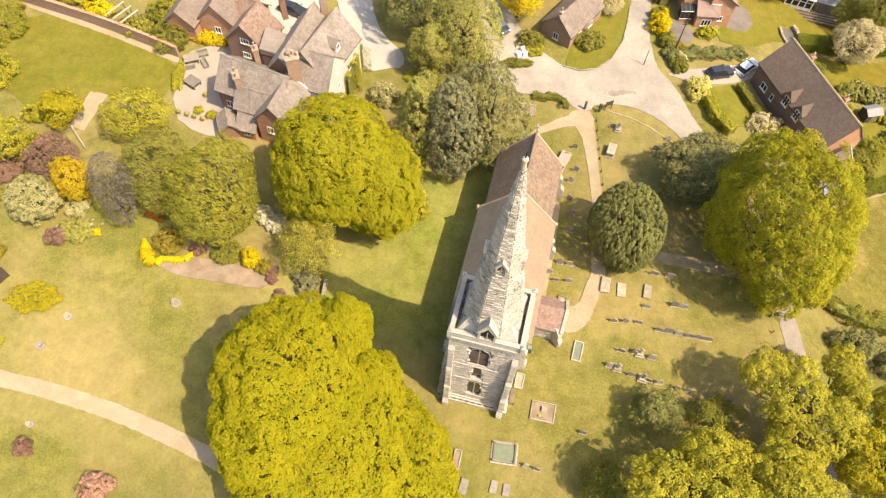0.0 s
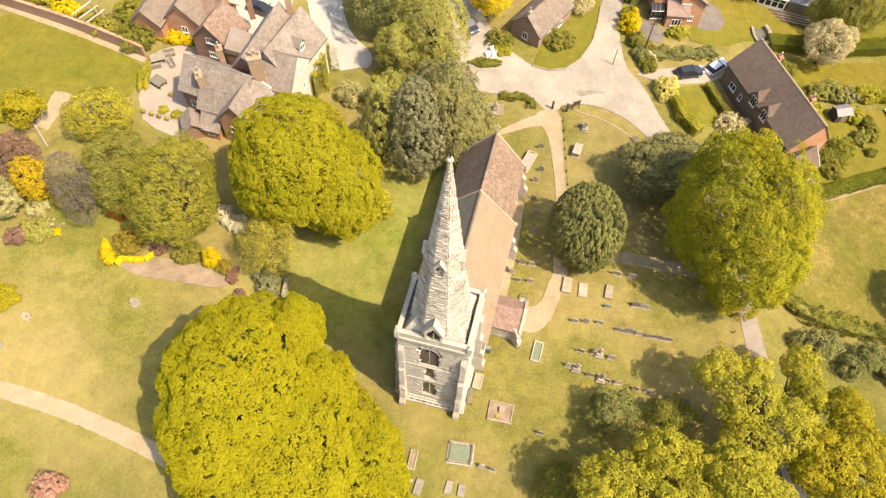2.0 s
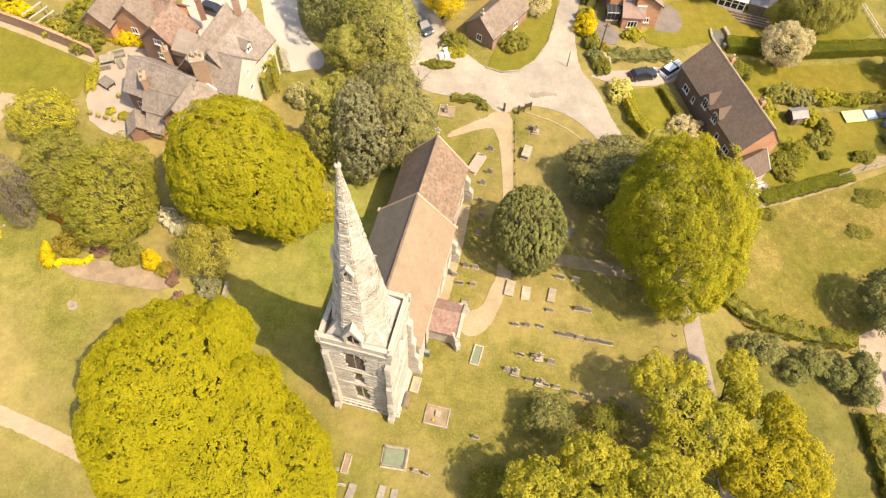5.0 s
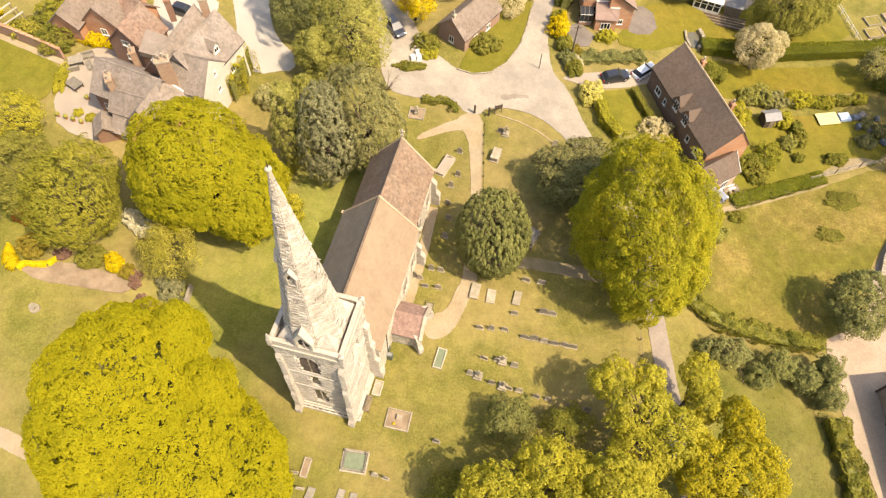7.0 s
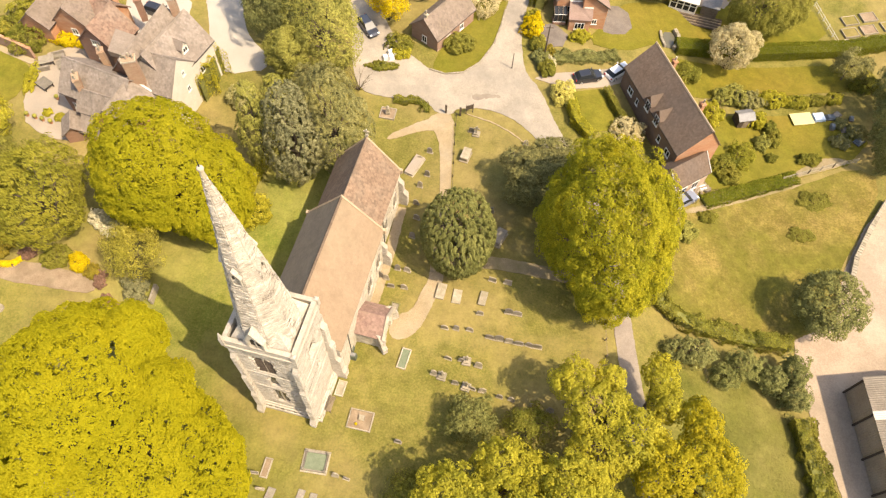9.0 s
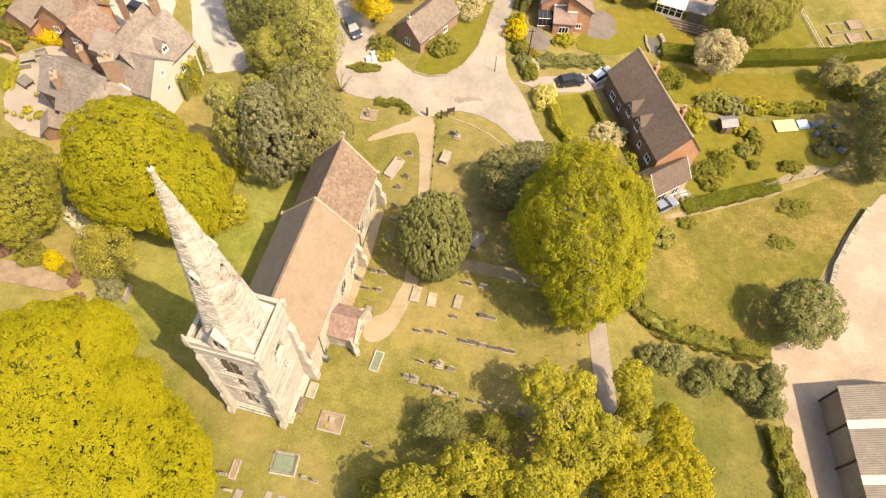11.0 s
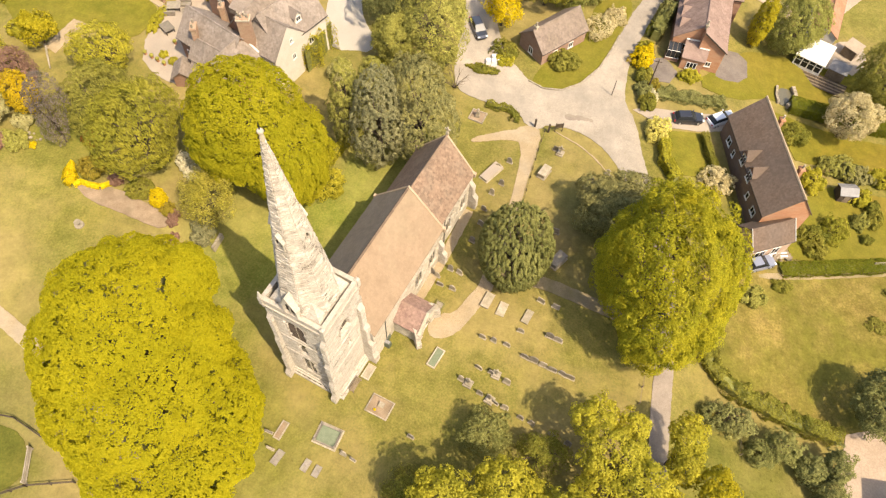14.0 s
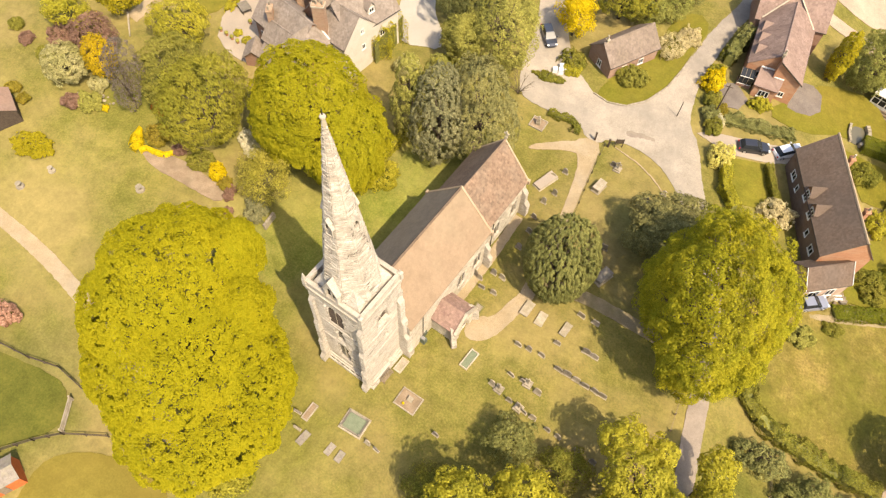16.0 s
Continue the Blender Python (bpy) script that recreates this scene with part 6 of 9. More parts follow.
bush("maroon_shrub", -19.6, 41.2, 0.7, 0.7, 0.9, MAROON_LEAF, "maroon shrub at the flowerbed end", seed=9)
bush("maroon_shrub", -19.4, 40.2, 0.7, 0.65, 0.8, MAROON_LEAF, "small maroon shrub beside the bed", seed=10)
bush("maroon_shrub", -28.4, 43.8, 1.0, 0.9, 1.2, MAROON_LEAF, "dull maroon shrub below the tree", seed=11)
bush("grey_shrub", -15.3, 39.9, 1.4, 1.6, 2.2, BLUE_LEAF, "grey-green shrub beside the wall end", seed=12)
bush("maroon_shrub", -42.2, 20.3, 0.95, 0.9, 1.2, MAROON_LEAF, "round dark maroon shrub on the lawn", seed=13)
bush("pink_shrub", -33.8, 16.4, 1.6, 1.5, 2.0, PINK_LEAF, "dusty pink blossoming shrub on the lawn", seed=14)
bush("golden_shrub", -45.4, 36.8, 2.9, 1.7, 0.9, AMBER_LEAF, "low spreading golden-green juniper", seed=15, lobes=16)
bush("golden_shrub", -45.6, 18.0, 1.3, 1.2, 0.9, GOLD_LEAF, "low golden shrub in a ring bed", seed=16)
bush("golden_shrub", -48.8, 31.6, 1.4, 1.2, 0.8, GOLD_LEAF, "low golden-green shrub on the lawn", seed=17)
bush("olive_shrub", -42.6, 45.0, 1.7, 1.3, 1.6, CYPRESS_LEAF, "olive shrub beside the rockery", seed=18)
bush("maroon_shrub", -44.6, 44.4, 1.3, 1.2, 1.3, MAROON_LEAF, "brownish shrub in the rockery", seed=19)
bush("blossom_bush", 37.2, 72.6, 1.7, 2.1, 2.2, LEMON_LEAF, "pale yellow flowering bush beside the drive", seed=20)
bush("golden_bush", 33.6, 85.6, 1.8, 1.9, 2.3, YELLOW_LEAF, "bright orange-yellow bush at the road corner", seed=21)
bush("golden_bush", 41.0, 84.6, 1.5, 1.2, 1.4, GOLD_LEAF, "yellow-green bush before the brick house", seed=22)
bush("verge_bush", 22.6, 82.0, 2.5, 2.0, 1.7, OLIVE_LEAF, "rounded olive bush before the stone hut", seed=23)
bush("blossom_bush", 26.6, 90.2, 2.3, 2.6, 2.0, BLOSSOM_LEAF, "airy pale blossom scrub at the hut corner", seed=24, length=0.16)
bush("blossom_bush", 28.6, 93.4, 1.7, 2.0, 1.2, BLOSSOM_LEAF, "low pale blossom scrub by the road edge", seed=224, length=0.16)
bush("drive_bush", 13.8, 81.6, 2.0, 1.8, 1.9, HEDGE_LEAF, "green clipped bush by the gravel drive", seed=25)
bush("drive_bush", 14.0, 79.8, 1.4, 1.0, 1.2, GOLD_LEAF, "yellow-green bush on the verge", seed=26)
bush("drive_bush", 11.5, 77.2, 2.6, 0.9, 0.8, HEDGE_LEAF, "low green bush edging the drive", seed=27)
bush("blossom_bush", 45.8, 67.2, 2.4, 1.6, 1.8, BLOSSOM_LEAF, "pale mixed blossom bush by the cottage wall", seed=28)
bush("cottage_bush", 57.6, 81.0, 2.4, 1.8, 2.0, HEDGE_LEAF, "green bush behind the cottage", seed=29)
bush("cottage_bush", 64.6, 77.6, 3.4, 1.8, 2.4, CYPRESS_LEAF, "dark green bushes along the garden", seed=30)
bush("cottage_bush", 71.2, 77.4, 2.6, 1.5, 1.8, GOLD_LEAF, "yellow-green shrubs along the garden", seed=31)
bush("cottage_bush", 60.6, 73.8, 1.6, 2.2, 1.6, GOLD_LEAF, "yellow-green shrub at the cottage back", seed=32)
bush("cottage_bush", 60.4, 64.0, 2.2, 1.8, 1.8, HEDGE_LEAF, "green shrubs at the cottage gable", seed=33)
bush("field_bush", 51.8, 50.9, 1.7, 1.3, 1.6, CYPRESS_LEAF, "dark shrub at the field edge", seed=34)
bush("field_bush", 72.7, 58.9, 2.6, 1.7, 0.55, OLIVE_LEAF, "dry low scrub in the pasture corner", seed=35)
bush("patio_bush", -32.0, 64.8, 0.7, 0.6, 0.7, GOLD_LEAF, "small yellow-green shrub on the patio", seed=36)
bush("patio_bush", -30.2, 64.2, 0.8, 0.7, 0.8, OAK_LEAF, "small green shrub on the patio", seed=236)
bush("patio_bush", -35.6, 70.4, 0.8, 2.6, 1.1, GOLD_LEAF, "yellow-green border beside the patio", seed=37)
bush("wall_bush", -37.6, 76.4, 2.5, 2.2, 2.8, HEDGE_LEAF, "large rounded green bush by the garden wall", seed=38)
bush("wall_bush", -32.6, 77.8, 2.8, 1.4, 1.6, YELLOW_LEAF, "bright yellow shrubs beside the orange cottage", seed=39)
bush("wall_bush", -43.0, 78.8, 2.6, 1.6, 1.5, BIRCH_LEAF, "pale straggling shrubs behind the garden wall", seed=40)
bush("wall_bush", -40.6, 79.6, 2.0, 1.8, 1.6, HEDGE_LEAF, "green shrubs behind the garden wall", seed=140)
bush("wall_bush", -39.4, 82.4, 2.2, 2.4, 2.2, OAK_LEAF, "leafy shrubs behind the orange cottage", seed=141)
bush("wall_bush", -48.4, 81.4, 2.4, 1.4, 1.6, YELLOW_LEAF, "bright yellow shrubs behind the garden wall", seed=142)
bush("wall_bush", -36.2, 79.4, 1.4, 1.6, 1.4, YELLOW_LEAF, "yellow shrub before the orange cottage", seed=143)
bush("wall_bush", -34.4, 78.8, 1.0, 1.0, 1.2, CREAM_LEAF, "cream flowering shrub before the orange cottage", seed=144)
bush("wall_bush", -52.0, 84.4, 3.0, 1.8, 1.8, GOLD_LEAF, "yellow-green shrubs behind the garden wall", seed=41)
bush("wall_bush", -60.5, 78.0, 2.6, 4.0, 3.2, OAK_LEAF, "mixed green shrubs at the lawn end", seed=42)
bush("wall_bush", -59.0, 69.0, 2.4, 3.0, 2.6, GOLD_LEAF, "yellow-green shrubs beside the lawn", seed=43)
hedge([(-10.9, 75.2), (-11.6, 71.6), (-12.3, 68.9)], 0.6, 4.4, GOLD_LEAF, "yellow-green climber covering the white wall", 44, 70, name="wall_climber", uneven=1.0)
bush("court_bush", -7.6, 69.4, 1.9, 1.7, 2.4, PALE_LEAF, "rounded olive bush below the court", seed=45)
bush("court_bush", -3.4, 73.2, 1.8, 0.8, 0.9, GOLD_LEAF, "low yellow-green bush edging the court", seed=46)
bush("laurel_bush", -3.6, 50.8, 2.6, 2.2, 3.4, GOLD_LEAF, "yellow-green laurel beside the lime tree", seed=47)

hedge([(45.4, 43.0), (46.7, 40.7), (48.6, 38.8), (52.5, 37.6), (57.7, 36.9), (63.7, 36.7)], 2.0, 1.2, HEDGE_LEAF, "wide untrimmed field hedge", 1, 110, length=0.2, uneven=0.5)
hedge([(56.0, 57.0), (63.5, 60.2), (71.2, 62.9)], 2.0, 0.6, GREEN_HEDGE, "clipped boundary hedge beside the pasture", 2)
hedge([(62.3, 27.0), (62.7, 18.5), (63.4, 8)], 2.2, 1.8, HEDGE_LEAF, "roadside hedge along the farmyard", 3, uneven=0.4)
hedge([(57.0, 86.6), (70.6, 87.2), (84.8, 88.4), (96, 91.0)], 2.4, 1.5, GREEN_HEDGE, "tall clipped green garden hedge", 4, 160, length=0.16)
for i, (x, y, r, h, leaf, label) in enumerate(((34.4, 82.2, 1.3, 1.5, HEDGE_LEAF, "loose green shrub at the roadside"), (34.6, 79.8, 1.2, 1.3, SCRUB_LEAF, "dull green shrub at the roadside"), (35.4, 77.6, 1.3, 1.6, HEDGE_LEAF, "tall green shrub by the drive"),
                                               (35.9, 81.0, 0.9, 1.0, OCHRE_LEAF, "ochre shrub behind the roadside planting"), (33.9, 87.8, 1.2, 1.6, OAK_LEAF, "leafy shrub beside the road"), (36.0, 79.0, 0.8, 0.9, CREAM_LEAF, "pale flowering shrub by the drive"))):
    bush("roadside_shrub", x, y, r, r * 1.2, h, leaf, label, seed=160 + i, group="roadside shrubs")
hedge([(38.4, 71.0), (38.9, 67.6), (40.6, 65.0)], 1.2, 1.6, GOLD_LEAF, "tall yellow-green front garden hedge", 6, uneven=0.2)
hedge([(36.6, 80.0), (41.4, 80.6), (46.8, 82.0)], 2.2, 0.55, SCRUB_LEAF, "dull green hedge beside the drive", 7, uneven=0.4)
hedge([(43.8, 74.4), (45.9, 69.0)], 0.8, 1.3, HEDGE_LEAF, "clipped hedge before the cottage", 8)
hedge([(13.4, 70.9), (16.4, 71.0), (18.0, 70.2), (17.9, 69.0)], 1.0, 0.55, HEDGE_LEAF, "low scruffy hedge at the churchyard corner", 9, uneven=0.3)
hedge([(-5.2, 51.5), (-3.2, 58.6)], 1.0, 1.3, GOLD_LEAF, "clipped yellow-green churchyard hedge", 10)

bush("cottage_bush", 69.4, 70.6, 1.2, 2.4, 1.5, HEDGE_LEAF, "ragged green shrubs down the garden", seed=48)
bush("cottage_bush", 67.6, 73.2, 1.6, 1.4, 1.7, GOLD_LEAF, "yellow-green shrub beside the shed", seed=49)
bush("cottage_bush", 74.0, 66.2, 1.8, 1.0, 1.2, HEDGE_LEAF, "low shrubs by the garden fence", seed=50)
bush("cottage_bush", 63.6, 66.2, 2.0, 2.2, 2.0, OAK_LEAF, "leafy shrubs beside the cottage gable", seed=51)
bush("field_bush", 56.0, 54.4, 1.3, 1.0, 1.0, HEDGE_LEAF, "small scrub at the hedge foot", seed=52)


bush("maroon_shrub", -18.2, 38.2, 0.6, 0.65, 1.1, MAROON_LEAF, "dusky maroon shrub beyond the lime tree", seed=61)
bush("maroon_shrub", -17.0, 37.2, 0.65, 0.55, 1.1, MAROON_LEAF, "dusky maroon shrub near the wall end", seed=62)
bush("olive_shrub", -20.4, 41.6, 0.9, 1.0, 1.4, OCHRE_LEAF, "ochre green shrub at the flowerbed end", seed=63)
bush("olive_shrub", -52.9, 53.5, 2.0, 1.6, 1.6, MAROON_LEAF, "grey-brown shrubs in the garden border", seed=64)
bush("olive_shrub", -43.3, 48.2, 1.4, 1.2, 1.5, PALE_LEAF, "pale olive shrub beside the golden tree", seed=65)
bush("olive_shrub", -51.0, 57.0, 2.4, 1.8, 2.0, OCHRE_LEAF, "ochre green shrubs in the garden border", seed=66)
bush("olive_shrub", -51.9, 62.3, 1.8, 1.6, 1.8, GOLD_LEAF, "golden-green shrub by the garden path", seed=67)
bush("golden_shrub", -40.5, 45.4, 0.5, 0.5, 0.6, YELLOW_LEAF, "small bright yellow plant by the rockery", seed=68, length=0.12)
bush("white_shrub", -19.7, 47.6, 1.3, 1.2, 1.7, CREAM_LEAF, "white flowering shrub beside its twin", seed=69)
bush("cottage_bush", 66.6, 76.9, 2.6, 1.5, 2.4, CONIFER_LEAF, "dark shrub in the garden border row", seed=70)
bush("cottage_bush", 74.4, 77.1, 2.2, 1.1, 1.6, OAK_LEAF, "leafy shrub in the garden border row", seed=71)
bush("cottage_bush", 77.6, 77.5, 2.0, 1.0, 1.4, HEDGE_LEAF, "low green shrub in the garden border row", seed=72)
bush("cottage_bush", 80.4, 77.9, 1.8, 1.0, 1.4, OAK_LEAF, "small green shrub in the garden border row", seed=73)
# Three added shrubs whose dark leaves stand for tree shade on the ground.
bush("cottage_bush", 80.6, 73.2, 1.2, 1.0, 1.0, CONIFER_LEAF, "dark shrub added to deepen the end tree's shade", seed=74)
bush("cottage_bush", 79.4, 69.8, 1.4, 1.2, 1.2, CONIFER_LEAF, "dark shrub added to fill the tree shade", seed=75)
bush("cottage_bush", 82.2, 71.6, 1.6, 1.4, 1.4, CONIFER_LEAF, "dark shrub added to darken the garden end", seed=76)
bush("cottage_bush", 67.4, 69.0, 1.1, 1.4, 1.4, CYPRESS_LEAF, "ragged olive shrub down the garden", seed=77)
bush("cottage_bush", 68.4, 66.4, 0.8, 0.9, 0.9, HEDGE_LEAF, "small shrub at the end of the garden row", seed=78)
bush("cottage_bush", 86.3, 80.8, 2.2, 1.5, 2.0, HEDGE_LEAF, "green bushes between two gardens", seed=79)
bush("field_bush", 69.3, 53.0, 1.8, 1.3, 0.5, OLIVE_LEAF, "low tangled scrub in the pasture", seed=80)
bush("cottage_bush", 60.8, 62.0, 1.6, 1.4, 1.6, HEDGE_LEAF, "leafy bush below the brick gable", seed=81)

bush("clipped_bush", -60.0, 52.8, 1.1, 1.1, 1.3, HEDGE_LEAF, "small clipped dome bush on the lawn", seed=82)
bush("clipped_bush", -57.0, 51.1, 1.1, 1.1, 1.3, MAROON_LEAF, "small dusky dome bush on the lawn", seed=83)
bush("clipped_bush", -53.2, 49.8, 1.1, 1.0, 1.2, HEDGE_LEAF, "small green dome bush beside the border", seed=84)
bush("clipped_bush", -53.2, 43.3, 1.1, 1.0, 1.1, OCHRE_LEAF, "small ochre dome bush on the lawn", seed=85)
bush("clipped_bush", -50.8, 42.3, 0.9, 0.9, 1.0, OCHRE_LEAF, "small ochre dome bush near the summer house", seed=86)
bush("verge_bush", 34.6, 92.0, 1.0, 1.0, 1.8, OAK_LEAF, "bright green round bush in a dark hedge", seed=87)
hedge([(35.0, 90.4), (35.6, 93.6), (37.0, 97.5)], 1.8, 2.2, SCRUB_LEAF, "tall dark hedge beside the road", 21, uneven=0.8)


def bare_shrub(x, y, reach, h, seed, label):
    """A leafless shrub of forking twigs."""
    rng = random.Random(seed)
    root = thing("bare_shrub", on(x, y), label, "shrub")
    for i in range(9):
        a = 6.28 * i / 9 + rng.uniform(-0.3, 0.3)
        r = reach * rng.uniform(0.6, 1.0)
        tip = Vector((r * math.cos(a), r * math.sin(a), h * rng.uniform(0.6, 1.0)))
        fork = tip * 0.45 + Vector((rng.uniform(-0.2, 0.2), rng.uniform(-0.2, 0.2), 0.3))
        m = Mesh().tube([(0, 0, -0.1), tuple(fork), tuple(tip)], [0.06, 0.04, 0.012], 5)
        for q in range(5):
            e = tip + Vector((rng.uniform(-0.9, 0.9), rng.uniform(-0.9, 0.9), rng.uniform(-0.3, 0.6)))
            m.tube([tuple(fork.lerp(tip, rng.uniform(0.1, 0.8))), tuple(e)], [0.022, 0.008], 4)
        part("branch", m, BARK, root)
    return root


bare_shrub(8.3, 72.6, 2.2, 2.6, 4, "leafless twiggy shrub at the gravel edge")
def border(line, widths, height, leaf, label, seed):
    """A low planted edging that widens and narrows along a line."""
    gen = np.random.default_rng(seed)
    root = thing("flower_border", on(*line[0]), label, "border")
    o, pts, nrm = root.matrix_world.translation, [], []
    for (a, wa), (b, wb) in zip(zip(line, widths), zip(line[1:], widths[1:])):
        d = math.hypot(b[0] - a[0], b[1] - a[1])
        n = int(d * 620)
        f, u = gen.random(n), gen.uniform(-1, 1, n)
        w = (wa + (wb - wa) * f) / 2
        sx, sy = -(b[1] - a[1]) / d, (b[0] - a[0]) / d
        x, y = a[0] + (b[0] - a[0]) * f + sx * u * w, a[1] + (b[1] - a[1]) * f + sy * u * w
        z = np.array([ground_z(p, q) for p, q in zip(x, y)]) + height * np.sqrt(1 - u * u) * gen.uniform(0.85, 1.1, n)
        pts.append(np.stack([x - o.x, y - o.y, z - o.z], 1))
        nrm.append(np.stack([sx * u, sy * u, 1.2 - np.abs(u)], 1))
        for k in range(3):
            g = (k + 0.5) / 3
            px, py = a[0] + (b[0] - a[0]) * g, a[1] + (b[1] - a[1]) * g
            z0 = ground_z(px, py) - o.z
            part("stem", Mesh().tube([(px - o.x, py - o.y, z0 - 0.1), (px - o.x, py - o.y, z0 + height * 0.7)], [0.05, 0.03], 5), BARK, root)
    part("foliage", leaf_mesh("foliage", np.concatenate(pts), np.concatenate(nrm), 0.16, 0.12, leaf, gen), leaf, root)


border([(-34.8, 44.6), (-34.5, 43.3), (-33.9, 42.2), (-33.0, 41.6), (-32.4, 42.3), (-31.2, 42.2), (-29.8, 42.3), (-28.9, 43.1)], [0.4, 1.7, 2.1, 1.0, 0.5, 0.8, 0.8, 0.3], 0.7, YELLOW_LEAF, "curved strip of bright yellow ground cover", 5)


def tufts(name, boxes, count, length, material, label, seed):
    """Loose tufts of standing grass, too many to count."""
    gen = np.random.default_rng(seed)
    pts = []
    area = sum((b[1] - b[0]) * (b[3] - b[2]) for b in boxes)
    for x0, x1, y0, y1 in boxes:
        n = int(count * (x1 - x0) * (y1 - y0) / area)
        x, y = gen.uniform(x0, x1, n), gen.uniform(y0, y1, n)
        dens = np.array([noise.noise((a * 0.25, b * 0.25, seed)) + 0.6 * noise.noise((a * 0.9, b * 0.9, seed)) for a, b in zip(x, y)])
        k = dens > gen.uniform(-0.5, 0.5, n)
        z = np.array([ground_z(a, b) for a, b in zip(x[k], y[k])])
        pts.append(np.stack([x[k], y[k], z + length * 0.2], 1))
    p = np.concatenate(pts)
    nrm = gen.normal(0, 0.5, p.shape) + np.array([0.3, -0.2, 1.5])
    nrm /= np.linalg.norm(nrm, axis=1)[:, None]
    ob = part(name, leaf_mesh(name, p, nrm, length, length * 0.5, material, gen), material, None, "", kind="stuff")
    return tagged(ob, label, "grass")


tufts("grass_tufts", [(-8, 38, 10, 34), (12, 40, 34, 68)], 24000, 0.14, GRASS, "short uneven tufts of churchyard grass", 3)
tufts("pasture_tufts", [(48, 72, 42, 60)], 16000, 0.18, DRY, "dry standing tufts across the pasture", 5)
tufts("rough_tufts", [(47, 62, 8, 33)], 14000, 0.13, GRASS, "rough tufts of grass beyond the maples", 9)
tufts("lawn_tufts", [(-52, -18, 10, 40), (-16, 2, 26, 56)], 14000, 0.12, GRASS, "short tufts in the sunny lawn", 7)


# ---- houses ----
def house_block(root, a, b, hw, ridge, eave, base, tile, wall_mat, name="wing", tw=0.3, course=0.34, over=0.3, hw2=None, tint="", cap=None):
    """A pitched-roof block; a, b: the ridge's ends in plan; heights are absolute. Its parts hang under a wall part."""
    hw2 = hw2 or hw
    o = root.matrix_world.translation
    ax, ay, bx, by = a[0] - o.x, a[1] - o.y, b[0] - o.x, b[1] - o.y
    d = math.hypot(bx - ax, by - ay)
    m = Matrix.Translation((ax, ay, -o.z)) @ Matrix.Rotation(math.atan2(by - ay, bx - ax), 4, "Z")
    P = lambda x, y, z: tuple(m @ Vector((x, y, z)))  # noqa: E731
    core = Mesh()
    core.hull([P(0, -hw, base), P(d, -hw, base), P(d, hw2, base), P(0, hw2, base)], [P(0, -hw, eave), P(d, -hw, eave), P(d, hw2, eave), P(0, hw2, eave)])
    core.hull([P(0, -hw, eave), P(0, hw2, eave), P(0, 0, ridge - 0.15)], [P(d, -hw, eave), P(d, hw2, eave), P(d, 0, ridge - 0.15)])
    wall = part(name, core, wall_mat, root, tint)
    rg = random.Random(int(ax * 13 + ay * 7))
    for s, w in ((-1, hw), (1, hw2)):
        k = (ridge - eave) / w
        e = [P(-over, s * (w + over), eave - over * k), P(d + over, s * (w + over), eave - over * k), P(d + over, 0, ridge), P(-over, 0, ridge)]
        if s > 0:
            e = [e[1], e[0], e[3], e[2]]
        roof = part("roof", Mesh().hull([(x, y, z - 0.14) for x, y, z in e], e), tile, wall, "tiled roof slope")
        t = Mesh()
        tile_slope(t, *e, course, tw, rg)
        part("tiles", t, tile, roof, kind="stuff")
        part("gutter", Mesh().tube([tuple(Vector(e[0]) - Z3 * 0.06), tuple(Vector(e[1]) - Z3 * 0.06)], [0.06, 0.06], 5), IRON, wall)
    rid = Mesh()
    x = -over
    while x < d + over - 0.2:
        rid.hull([P(x, -0.16, ridge - 0.08), P(x, 0.16, ridge - 0.08), P(x, 0.06, ridge + 0.09), P(x, -0.06, ridge + 0.09)],
                 [P(x + 0.44, -0.16, ridge - 0.08), P(x + 0.44, 0.16, ridge - 0.08), P(x + 0.44, 0.06, ridge + 0.09), P(x + 0.44, -0.06, ridge + 0.09)])
        x += 0.45
    part("ridge_tiles", rid, cap or tile, wall, kind="stuff")
    return wall, m


